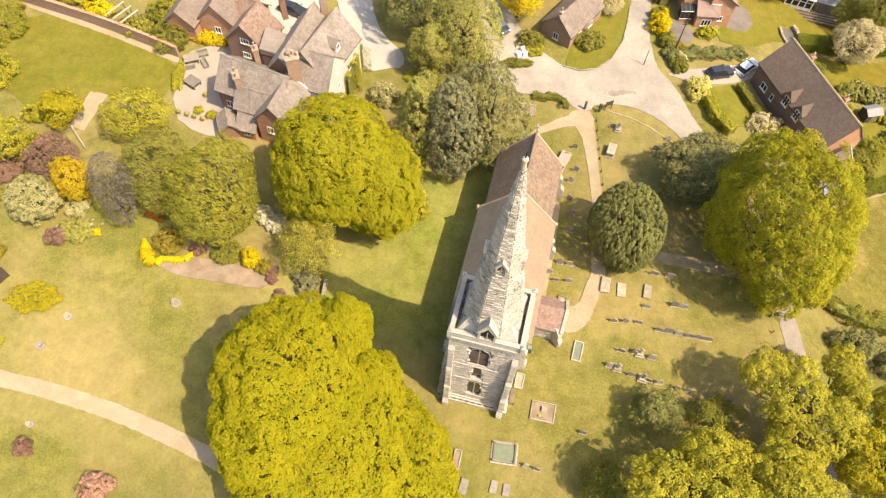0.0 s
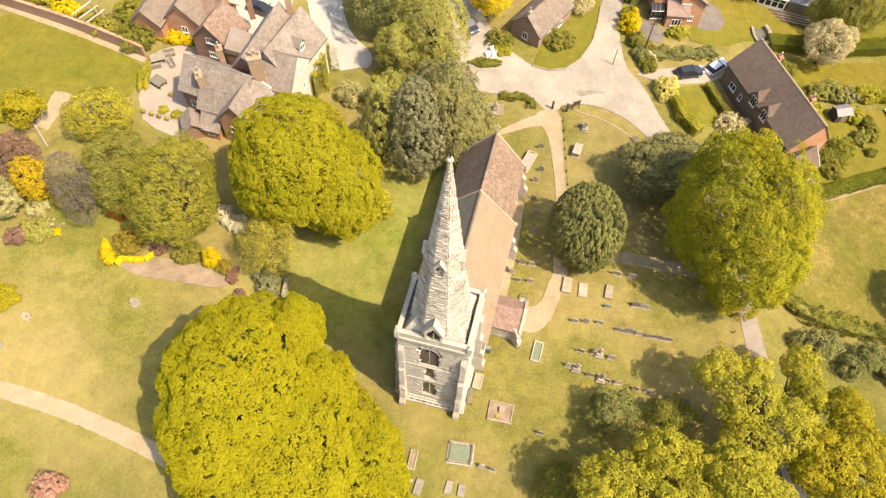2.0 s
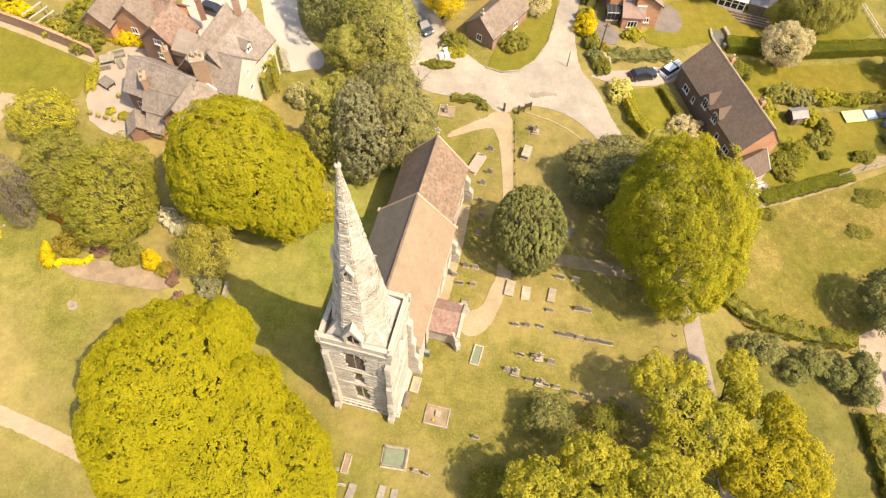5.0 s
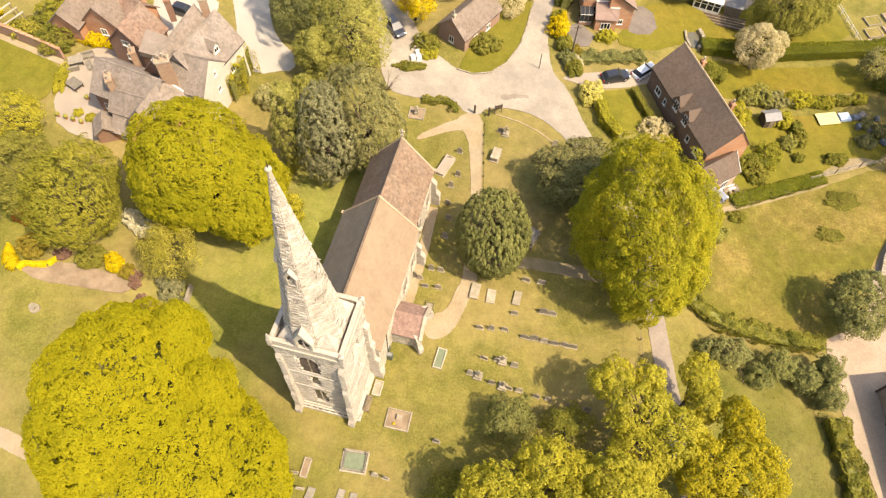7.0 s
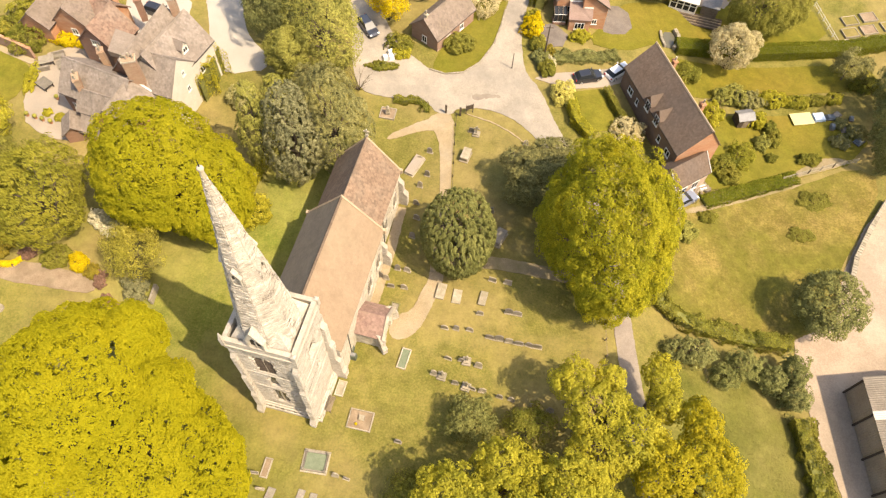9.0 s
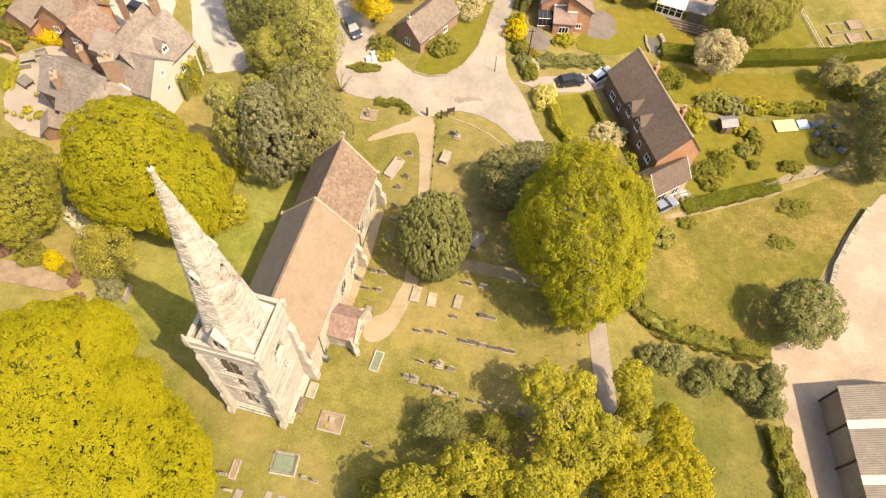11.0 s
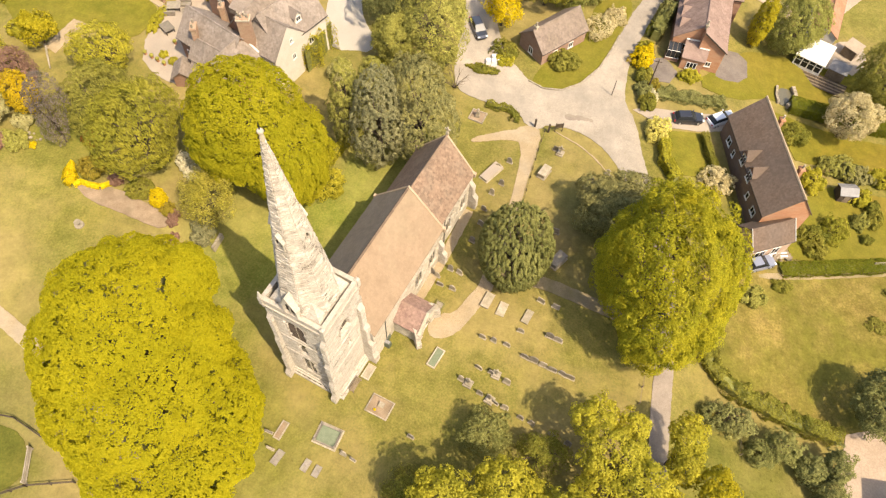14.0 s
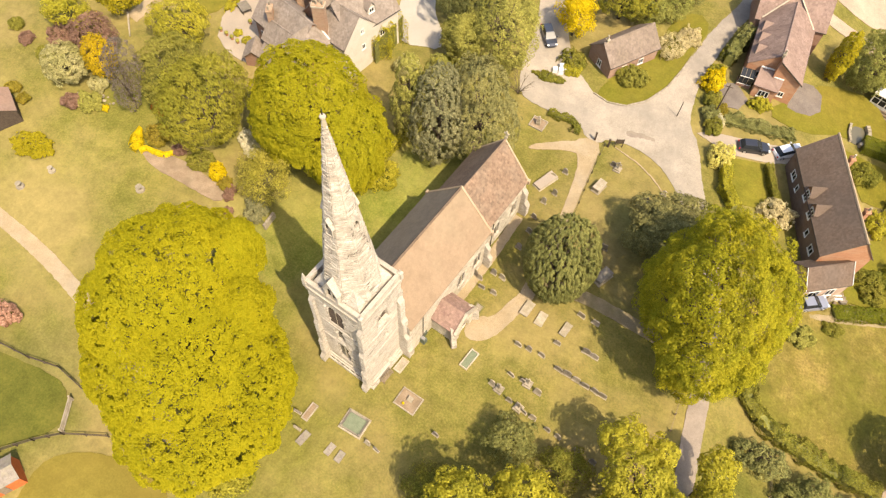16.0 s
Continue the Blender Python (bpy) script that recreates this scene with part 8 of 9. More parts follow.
nb = thing("neighbour_house", on(61.5, 104), "low house with an orange tiled roof", "house")
w, m = house_block(nb, (61.0, 100.6), (62.6, 110.0), 1.9, -0.6, -2.0, -6.5, ORANGE_TILE, RENDER, over=0.2)

# farm building
barn = thing("farm_shed", pose(69.3, 31.0, -5.6), "long farm shed clad in cement sheets", "barn")
part("frame", Mesh().box(0.1, 17.8, -36, -0.1, -0.3, 5.0), CEMENT, barn)
for i in range(9):
    y = -i * 4.0
    m = Mesh()
    for k in range(16):
        q = y - k * 0.25
        m.hull([(-0.02, q - 0.25, 0.2), (0.1, q - 0.25, 0.2), (0.1, q, 0.2), (-0.02, q, 0.2), (-0.07, q - 0.125, 0.2)], [(-0.02, q - 0.25, 4.95), (0.1, q - 0.25, 4.95), (0.1, q, 4.95), (-0.02, q, 4.95), (-0.07, q - 0.125, 4.95)])
    part("corrugation", m, CEMENT, barn, kind="stuff")
    part("stanchion", Mesh().box(-0.28, -0.08, y - 0.1, y + 0.1, -0.2, 4.9), DARKWOOD, barn)
for s in (0, 1):
    for i in range(36):
        y = -i * 1.0 + 0.3
        xa, xb, za, zb = (-0.4, 9.0, 4.95, 7.4) if s == 0 else (18.3, 9.0, 4.95, 7.4)
        zig = [(y - k * 0.125, 0.05 * (k % 2)) for k in range(9)]
        verts = [(xa, q, za + h) for q, h in zig] + [(xb, q, zb + h) for q, h in zig] + [(xa, q, za + h - 0.03) for q, h in zig] + [(xb, q, zb + h - 0.03) for q, h in zig]
        m = Mesh().add(verts, [(k, k + 1, k + 10, k + 9) for k in range(8)] + [(k + 18, k + 27, k + 28, k + 19) for k in range(8)] + [(k, k + 18, k + 19, k + 1) for k in range(8)])
        part("roof_sheet", m, SHEET if i % 6 != 4 else RENDER, barn, "" if i % 6 != 4 else "translucent pale roof light")

# garden buildings
def small_shed(name, x, y, rz, sx, sy, h, wall_mat, roof_mat, label):
    s = thing(name, on(x, y, rz), label, "shed")
    part("wall", Mesh().box(-sx / 2, sx / 2, -sy / 2, sy / 2, -0.3, h), wall_mat, s)
    for q in (-1, 1):
        e = [(-sx / 2 - 0.15, q * (sy / 2 + 0.15), h - 0.08), (sx / 2 + 0.15, q * (sy / 2 + 0.15), h - 0.08), (sx / 2 + 0.15, 0, h + sy * 0.26), (-sx / 2 - 0.15, 0, h + sy * 0.26)]
        part("roof", Mesh().hull(e, [(a, b, c + 0.06) for a, b, c in e]), roof_mat, s)
    for q in (-1, 1):
        part("gable", Mesh().hull([(q * sx / 2 - 0.03, -sy / 2, h), (q * sx / 2 - 0.03, sy / 2, h), (q * sx / 2 - 0.03, 0, h + sy * 0.25)], [(q * sx / 2 + 0.03, -sy / 2, h), (q * sx / 2 + 0.03, sy / 2, h), (q * sx / 2 + 0.03, 0, h + sy * 0.25)]), wall_mat, s)
    part("door", Mesh().box(-0.4, 0.4, -sy / 2 - 0.05, -sy / 2 + 0.01, 0, h - 0.15), WOOD, s)
    return s


RED_BOARD = surf("orange red boarding", (0.42, 0.10, 0.030), (0.52, 0.14, 0.045), 2.0, 0.7, 0.2, 8.0, spec=0.2)
small_shed("garden_shed", 65.4, 73.2, 10, 2.3, 1.9, 1.7, DARKWOOD, LEAD, "pale grey roofed garden shed among shrubs")
small_shed("summer_house", -51.6, 39.4, -38, 4.2, 3.4, 2.2, DARKWOOD, RED_TILE, "dark timber summer house on the lawn")
small_shed("boat_shed", -22.4, 1.6, 55, 3.6, 2.6, 2.0, RED_BOARD, SLATE, "red boarded shed with grey roof at the lawn corner")


# ---- churchyard ----
def headstone_mesh(w, h, t, kind):
    """An upright stone: flat, round or shouldered top, with a chamfered face."""
    if kind == 0:
        prof = [(-w, 0), (w, 0), (w, h), (-w, h)]
    elif kind == 1:
        prof = [(-w, 0), (w, 0), (w, h * 0.72)] + [(w * math.cos(a), h * 0.72 + h * 0.28 * math.sin(a)) for a in (0.5, 1.05, 1.57, 2.09, 2.64)] + [(-w, h * 0.72)]
    else:
        prof = [(-w, 0), (w, 0), (w, h * 0.8), (w * 0.7, h * 0.84), (w * 0.45, h * 0.97), (0, h), (-w * 0.45, h * 0.97), (-w * 0.7, h * 0.84), (-w, h * 0.8)]
    m = Mesh()
    m.hull([(x, -t, z) for x, z in prof], [(x, t * 0.6, z) for x, z in prof])
    k = 0.94
    m.hull([(x, t * 0.6, z) for x, z in prof], [(x * k, t, z * k + 0.02) for x, z in prof])
    return m


rg = random.Random(12)
STONES_A = [(19.6, 30.4), (22.0, 29.4), (23.9, 28.8), (25.0, 28.5), (21.2, 32.3), (22.7, 32.1), (24.6, 31.4), (20.8, 36.0), (22.1, 35.9), (23.7, 35.8), (24.9, 37.9), (26.9, 27.9), (28.2, 27.6)]
STONES_B = [(26.0, 34.9), (27.0, 34.7), (28.2, 34.45), (29.3, 34.2), (30.5, 34.0), (31.4, 33.8), (28.3, 38.1), (29.3, 37.9), (26.5, 42.3), (28.3, 42.0)]
STONES_C = [(12.9, 42.6), (13.7, 42.3), (14.3, 41.3), (15.9, 41.1), (15.0, 43.6), (16.2, 43.4), (16.6, 48.2), (17.1, 50.9), (17.0, 53.2), (17.4, 55.9), (18.3, 57.8), (17.3, 60.4), (18.6, 61.8)]
STONES_D = [(23.5, 62.0), (24.2, 65.7), (31.6, 63.6), (29.6, 61.8), (22.2, 54.0), (24.0, 53.0), (26.5, 52.2), (1.1, 19.4), (1.9, 17.8), (10.7, 18.9), (9.5, 19.2), (15.9, 22.8), (30.6, 27.0), (32.4, 26.4)]
for table, mats, label in ((STONES_A, (PALE_STONE, PALE_STONE, SLATE), "weathered headstone leaning in the churchyard grass"), (STONES_B, (SLATE, SLATE, PALE_STONE), "broad grey slate headstone in a row"),
                           (STONES_C, (SLATE, PALE_STONE), "old headstone in the grass beside the church"), (STONES_D, (PALE_STONE, SLATE), "weathered headstone standing in rough grass")):
    for i, (x, y) in enumerate(table):
        big = table is STONES_B
        w, h, kind = rg.uniform(0.30, 0.42) + (0.12 if big else 0), rg.uniform(0.8, 1.2), rg.choice((0, 1, 1, 2))
        root = thing("headstone", on(x, y, -AXIS + rg.uniform(-7, 7)) @ pose(0, 0, 0, rg.uniform(-8, 6), rg.uniform(-4, 4), 0), label, "headstone", "churchyard headstones")
        mat = mats[i % len(mats)]
        part("slab", headstone_mesh(w, h, 0.07, kind), mat, root)
        part("foot", Mesh().box(-w - 0.08, w + 0.08, -0.16, 0.16, -0.25, 0.09), PALE_STONE, root)

CROSSES = [(20.5, 30.2), (23.2, 29.0), (23.3, 32.0), (24.9, 65.3)]
for x, y in CROSSES:
    root = thing("cross_monument", on(x, y, -AXIS + rg.uniform(-6, 6)), "pale stone cross on stepped base", "gravestone", "cross monuments")
    part("base", Mesh().box(-0.5, 0.5, -0.5, 0.5, -0.2, 0.2).box(-0.34, 0.34, -0.34, 0.34, 0.2, 0.45), PALE_STONE, root)
    part("cross", Mesh().box(-0.1, 0.1, -0.09, 0.09, 0.45, 1.7).box(-0.38, 0.38, -0.085, 0.085, 1.15, 1.35), PALE_STONE, root)

LEDGERS = [(20.3, 40.7, 0.48, 0.95, 0.28), (22.2, 40.1, 0.46, 0.85, 0.1), (25.3, 39.9, 0.38, 0.85, 0.18), (2.95, 17.1, 0.34, 0.75, 0.14), (7.4, 16.8, 0.3, 0.55, 0.06), (6.1, 17.1, 0.3, 0.6, 0.06)]
for x, y, w, l, h in LEDGERS:
    root = thing("ledger_tomb", on(x, y, -AXIS + rg.uniform(-4, 4)), "flat pale ledger slab on a low plinth", "tomb", "ledger tombs")
    part("plinth", Mesh().box(-w, w, -l, l, -0.2, h), PALE_STONE if y > 25 else SLATE, root)
    part("slab", Mesh().box(-w - 0.08, w + 0.08, -l - 0.08, l + 0.08, h, h + 0.1, taper=0.03), PALE_STONE if y > 25 else SLATE, root)


def chest_tomb(x, y, rz, w, l, h, mat, label):
    root = thing("chest_tomb", on(x, y, rz), label, "tomb")
    part("base", Mesh().box(-w - 0.12, w + 0.12, -l - 0.12, l + 0.12, -0.2, 0.15), PALE_STONE, root)
    part("chest", Mesh().box(-w + 0.06, w - 0.06, -l + 0.06, l - 0.06, 0.15, h), mat, root)
    part("lid", Mesh().box(-w - 0.06, w + 0.06, -l - 0.06, l + 0.06, h, h + 0.13, taper=0.04), mat, root)


chest_tomb(16.6, 59.3, -28, 0.6, 1.6, 0.4, PATCH, "long pale grey coped chest tomb beside the chancel")
chest_tomb(27.4, 48.2, -30, 0.6, 1.1, 0.8, SLATE, "pale grey chest tomb in shade beside the yew")
chest_tomb(23.4, 61.2, -20, 0.5, 0.9, 0.8, PALE_STONE, "short weathered chest tomb in grass")


def kerb_grave(x, y, rz, w, l, fill, kerb, label, posts=False, book=False, kw=0.14, kh=0.22):
    root = thing("kerbed_grave", on(x, y, rz), label, "grave", "kerbed graves")
    for x0, x1, y0, y1 in ((-w, w, -l, -l + kw), (-w, w, l - kw, l), (-w, -w + kw, -l + kw, l - kw), (w - kw, w, -l + kw, l - kw)):
        part("kerb", Mesh().box(x0, x1, y0, y1, -0.2, kh, taper=0.015), kerb, root)
    part("filling", Mesh().box(-w + kw, w - kw, -l + kw, l - kw, -0.2, 0.1), fill, root, "loose chippings")
    if posts:
        for sx in (-1, 1):
            for sy in (-1, 1):
                part("corner_post", Mesh().box(sx * (w - 0.1) - 0.13, sx * (w - 0.1) + 0.13, sy * (l - 0.1) - 0.13, sy * (l - 0.1) + 0.13, -0.1, 0.5, taper=0.04), kerb, root)
    if book:
        part("tablet", Mesh().box(-0.3, 0.3, -0.1, 0.5, 0.1, 0.42, pose(0.1, 0.1, 0, 14, 0, 0)), PALE_STONE, root, "pale stone tablet")
        part("flowers", Mesh().ball((-0.35, -0.55, 0.22), (0.18, 0.16, 0.16), 8, 5), YELLOW_LEAF, root, "small bunch of yellow flowers")
    return root


plot = kerb_grave(7.35, 20.6, -AXIS + 6, 1.22, 1.02, GREEN_CHIP, SLATE, "square grave plot of green chippings in dark kerbs", True, kh=0.26, kw=0.16)
for x0, x1, y0, y1 in ((-1.42, 1.42, -1.22, -1.03), (-1.42, 1.42, 1.03, 1.22), (-1.42, -1.23, -1.03, 1.03), (1.23, 1.42, -1.03, 1.03)):
    part("outer_kerb", Mesh().box(x0, x1, y0, y1, -0.2, 0.1, taper=0.015), PALE_STONE, plot, "pale stone outer kerb")
kerb_grave(11.75, 25.1, -AXIS + 2, 1.35, 1.1, SOIL, PALE_STONE, "square pale-kerbed grave with stone tablet", False, True)
kerb_grave(16.2, 32.2, -AXIS - 2, 0.55, 1.25, GREEN_CHIP, COPING, "narrow white-kerbed grave filled with green chippings")
kerb_grave(9.35, 28.6, -AXIS, 0.5, 0.9, PALE_STONE, COPING, "small pale kerbed grave beside the tower")
kerb_grave(2.3, 19.9, -AXIS + 2, 0.42, 1.05, SOIL, PALE_STONE, "narrow pale kerbed grave near the lime")
kerb_grave(12.6, 68.6, -10, 1.1, 1.0, SOIL, PALE_STONE, "white-kerbed plot with pale monument at the road")
kerb_grave(14.9, 38.6, -AXIS, 0.55, 0.6, PALE_STONE, CONIFER_LEAF, "small square plot edged in dark box")
part_root = thing("stone_urn", on(12.6, 68.6), "pale pedestal monument inside a kerbed plot", "monument")
part("pedestal", Mesh().box(-0.3, 0.3, -0.3, 0.3, 0, 0.6).box(-0.22, 0.22, -0.22, 0.22, 0.6, 1.3, taper=0.04), PALE_STONE, part_root)
part("urn", Mesh().ball((0, 0, 1.45), (0.2, 0.2, 0.22), 10, 6), PALE_STONE, part_root)

bench = thing("bench", on(8.45, 26.7, -AXIS + 90), "weathered oak bench against the tower wall", "bench")
for i in range(4):
    part("seat_slat", Mesh().box(-0.85, 0.85, -0.25 + i * 0.13, -0.15 + i * 0.13, 0.42, 0.46), WOOD, bench)
for i in range(3):
    part("back_slat", Mesh().box(-0.85, 0.85, 0.26, 0.29, 0.55 + i * 0.14, 0.65 + i * 0.14), WOOD, bench)
for sx in (-0.8, 0.8):
    part("leg", Mesh().box(sx - 0.04, sx + 0.04, -0.26, -0.18, 0, 0.62), WOOD, bench)
    part("leg", Mesh().box(sx - 0.04, sx + 0.04, 0.24, 0.31, 0, 0.98), WOOD, bench)
    part("arm", Mesh().box(sx - 0.04, sx + 0.04, -0.26, 0.26, 0.6, 0.65), WOOD, bench)
for x, y in ((10.15, 33.1), (10.5, 32.2)):
    tank = thing("oil_tank", on(x, y, -AXIS), "dark green boxy tank beside the nave wall", "tank")
    part("tank_body", Mesh().box(-0.4, 0.4, -0.3, 0.3, 0.15, 1.1, taper=0.05), surf("dull green tank paint", (0.07, 0.085, 0.06), (0.10, 0.115, 0.085), 2.0, 0.6, 0.05), tank)
    part("tank_lid", Mesh().box(-0.3, 0.3, -0.2, 0.2, 1.1, 1.2, taper=0.05), LEAD, tank)
    part("stand", Mesh().box(-0.35, 0.35, -0.25, 0.25, -0.1, 0.15), CONCRETE, tank)

# gate, walls, fences
for x, y in ((20.7, 69.1), (22.7, 68.7)):
    post = thing("gate_post", on(x, y, 10), "dark timber churchyard gate post", "post", "gate posts")
    part("shaft", Mesh().box(-0.12, 0.12, -0.12, 0.12, -0.3, 1.5), DARKWOOD, post)
    part("cap", Mesh().box(-0.15, 0.15, -0.15, 0.15, 1.5, 1.62, taper=0.08), DARKWOOD, post)
board = thing("notice_board", on(24.0, 69.2, 20), "dark timber churchyard notice board", "notice board")
for s in (-0.5, 0.5):
    part("post", Mesh().box(s - 0.05, s + 0.05, -0.05, 0.05, -0.3, 1.7), DARKWOOD, board)
part("panel", Mesh().box(-0.5, 0.5, -0.04, 0.04, 0.8, 1.6), DARKWOOD, board)


def rail_fence(line, label, name="rail_fence", h=1.0, step=1.9, mat=None, rails=2, thick=0.045):
    mat = mat or WOOD
    x0, y0 = line[0]
    root = thing(name, on(x0, y0), label, "fence")
    z0 = ground_z(x0, y0)
    last = None
    for (ax, ay), (bx, by) in zip(line, line[1:]):
        n = max(1, round(math.hypot(bx - ax, by - ay) / step))
        for i in range(n + 1):
            x, y = ax + (bx - ax) * i / n, ay + (by - ay) * i / n
            z = ground_z(x, y) - z0
            p = Vector((x - x0, y - y0, z))
            part("post", Mesh().box(p.x - 0.06, p.x + 0.06, p.y - 0.06, p.y + 0.06, z - 0.3, z + h), mat, root)
            if last is not None and (p - last).length > 0.2:
                for r in range(rails):
                    q = Vector((0, 0, h * (r + 1) / rails - 0.1))
                    part("rail", Mesh().tube([tuple(last + q), tuple(p + q)], [thick, thick], 4), mat, root)
            last = p
    return root


rail_fence([(22.2, 68.6), (21.95, 65.0), (21.75, 60.0), (21.6, 55.5)], "dark low rail beside the churchyard path", h=0.5, thick=0.025, mat=DARKWOOD, rails=1)
rail_fence([(69.0, 62.4), (73.2, 63.9), (77.2, 65.2), (81.0, 66.2)], "pale weathered post and rail field fence", h=1.1, rails=3, mat=PALE_STONE)
rail_fence([(40.0, 41.2), (39.6, 37.0), (39.4, 33.0)], "low post and wire fence beside the lane", h=0.7, step=2.6, thick=0.015)
rail_fence([(51.2, 33.4), (51.6, 31.0)], "sagging wire and post field fence", h=0.9, thick=0.02)
rail_fence([(-40, 13.6), (-32.4, 13.4), (-28.4, 13.2), (-24.5, 13.5), (-20.9, 12.5)], "dark park fence at the lawn edge", h=1.0, mat=DARKWOOD)
rail_fence([(-28.0, 1.4), (-24.7, 3.8), (-22.3, 6.0), (-20.0, 7.7), (-15.8, 9.3)], "dark low fence beside the paddock", h=0.9, mat=DARKWOOD)
rail_fence([(83.1, 99.2), (84.6, 90.2)], "white painted garden fence", h=0.9, mat=WHITE)
gate = thing("field_gate", on(-21.3, 11.2, -69), "grey barred timber field gate", "gate")
for i in range(4):
    part("bar", Mesh().box(0, 3.6, -0.06, 0.06, 0.25 + i * 0.25, 0.36 + i * 0.25), PALE_STONE, gate)
for s in (0.05, 3.55):
    part("stile", Mesh().box(s - 0.08, s + 0.08, -0.07, 0.07, 0.0, 1.3), PALE_STONE, gate)


def low_wall(line, h, t, mat, cap, label, name="garden_wall", step=0.45):
    """A wall in short lengths, with a coping stone on each."""
    x0, y0 = line[0]
    root = thing(name, on(x0, y0), label, "wall")
    z0 = ground_z(x0, y0)
    for (ax, ay), (bx, by) in zip(line, line[1:]):
        d = math.hypot(bx - ax, by - ay)
        n = max(1, round(d / step))
        ang = math.atan2(by - ay, bx - ax)
        body_ = Mesh()
        for i in range(n):
            f0, f1 = i / n, (i + 1) / n
            x, y = ax + (bx - ax) * (f0 + f1) / 2, ay + (by - ay) * (f0 + f1) / 2
            z = ground_z(x, y) - z0
            m = Matrix.Translation((x - x0, y - y0, z)) @ Matrix.Rotation(ang, 4, "Z")
            body_.box(-d / n / 2, d / n / 2, -t / 2, t / 2, -0.4, h + rg.uniform(-0.02, 0.02), m)
            c = Mesh().box(-d / n / 2 + 0.01, d / n / 2 - 0.01, -t / 2 - 0.05, t / 2 + 0.05, h + 0.021, h + 0.12 + rg.uniform(-0.02, 0.03), m, 0.03)
            part("coping_stone", c, cap, root)
        part("brickwork", body_, mat, root)
    return root


low_wall([(-62, 84.2), (-47.0, 78.6), (-38.4, 75.2), (-36.2, 74.2)], 1.8, 0.35, GARDEN_BRICK, BRICK_ORANGE, "long red brick garden wall", step=0.9)
low_wall([(18.2, 77.2), (20.6, 76.3), (23.2, 76.7), (25.6, 78.7), (27.8, 82.5), (29.1, 86.9), (29.8, 90.0)], 0.1, 0.14, PALE_STONE, PALE_STONE, "low pale stone edging round the verge", "stone_edging", 0.5)
low_wall([(-13.3, 38.2), (-13.1, 40.4)], 0.9, 0.3, PALE_STONE, PALE_STONE, "short pale stone wall end by the lawn")
low_wall([(56.6, 86.4), (57.6, 87.6), (57.9, 89.2), (57.4, 90.6)], 0.6, 0.5, PALE_STONE, PALE_STONE, "curved stone wall of a garden pond")
low_wall([(55.2, 86.5), (54.8, 88.0), (54.9, 89.8)], 0.35, 0.3, PALE_STONE, PALE_STONE, "low stone rim of a garden pond")
patch("worn_track", strip([(23.6, 69.0), (28.2, 67.2), (32.4, 63.2)], 0.2), PATH, 0.05, "thin pale line across the churchyard grass", "path", 1, 0.1)
low_wall([(74.3, 46.6), (75.6, 49.4), (79.0, 54.2), (83, 59)], 0.7, 0.6, PALE_STONE, PALE_STONE, "tumbled stone wall at the farmyard edge")
low_wall([(85.6, 90.4), (93.5, 92.0)], 0.6, 0.5, WHITE, PALE_STONE, "pale wall of the kitchen garden")
pond = patch("pond", [(55.3, 86.6), (56.4, 86.5), (57.3, 87.7), (57.6, 89.2), (57.1, 90.4), (55.2, 89.8), (55.0, 88.0)], glass("pond water", (0.10, 0.09, 0.06), 0.1), 0.09, "small dark garden pond", "pond", 1)
for i, (x, y) in enumerate(((87.5, 92.8), (90.8, 93.6), (88.2, 95.6), (91.6, 96.6), (94.6, 94.6))):
    bed = thing("raised_bed", on(x, y, 12), "timber edged vegetable bed with dark soil", "bed", "vegetable beds")
    for a in ((-1.3, 1.3, -1.0, -0.9), (-1.3, 1.3, 0.9, 1.0), (-1.3, -1.2, -0.9, 0.9), (1.2, 1.3, -0.9, 0.9)):
        part("edging_board", Mesh().box(*a, -0.1, 0.3), PALE_STONE, bed)
    part("earth", Mesh().box(-1.2, 1.2, -0.9, 0.9, -0.1, 0.22), SOIL if i % 2 else GRASS, bed)

# rockery stones
for i in range(16):
    f = i / 15
    x, y = -44.6 + 4.4 * f + rg.uniform(-0.7, 0.7), 45.6 + 1.2 * f + rg.uniform(-0.5, 0.5)
    r = rg.uniform(0.14, 0.34)
    rock = Mesh().ball((0, 0, r * 0.3), (r, r * rg.uniform(0.6, 1), r * 0.6), 7, 5)
    rock.v = [(a + rg.uniform(-0.06, 0.06), b + rg.uniform(-0.06, 0.06), c + rg.uniform(-0.04, 0.04)) for a, b, c in rock.v]
    ob = part("rock", rock, PALE_STONE)
    ob.matrix_world = on(x, y, rg.uniform(0, 360))
    tagged(ob, "pale rounded rockery stone in the border", "rock", "rockery stones")

# pergola behind the garden wall
pergola = thing("pergola", on(-44.4, 79.6), "pale timber pergola beams behind the garden wall", "pergola")
for i in range(3):
    x = -1.4 + i * 1.4
    part("beam", Mesh().box(x - 0.07, x + 0.07, -1.6, 1.6, 2.0, 2.16, pose(0, 0, 0, 0, 0, -35)), COPING, pergola)
    for q in (-1.4, 1.4):
        part("post", Mesh().box(x - 0.06, x + 0.06, q - 0.06, q + 0.06, -0.2, 2.0, pose(0, 0, 0, 0, 0, -35)), WOOD, pergola)

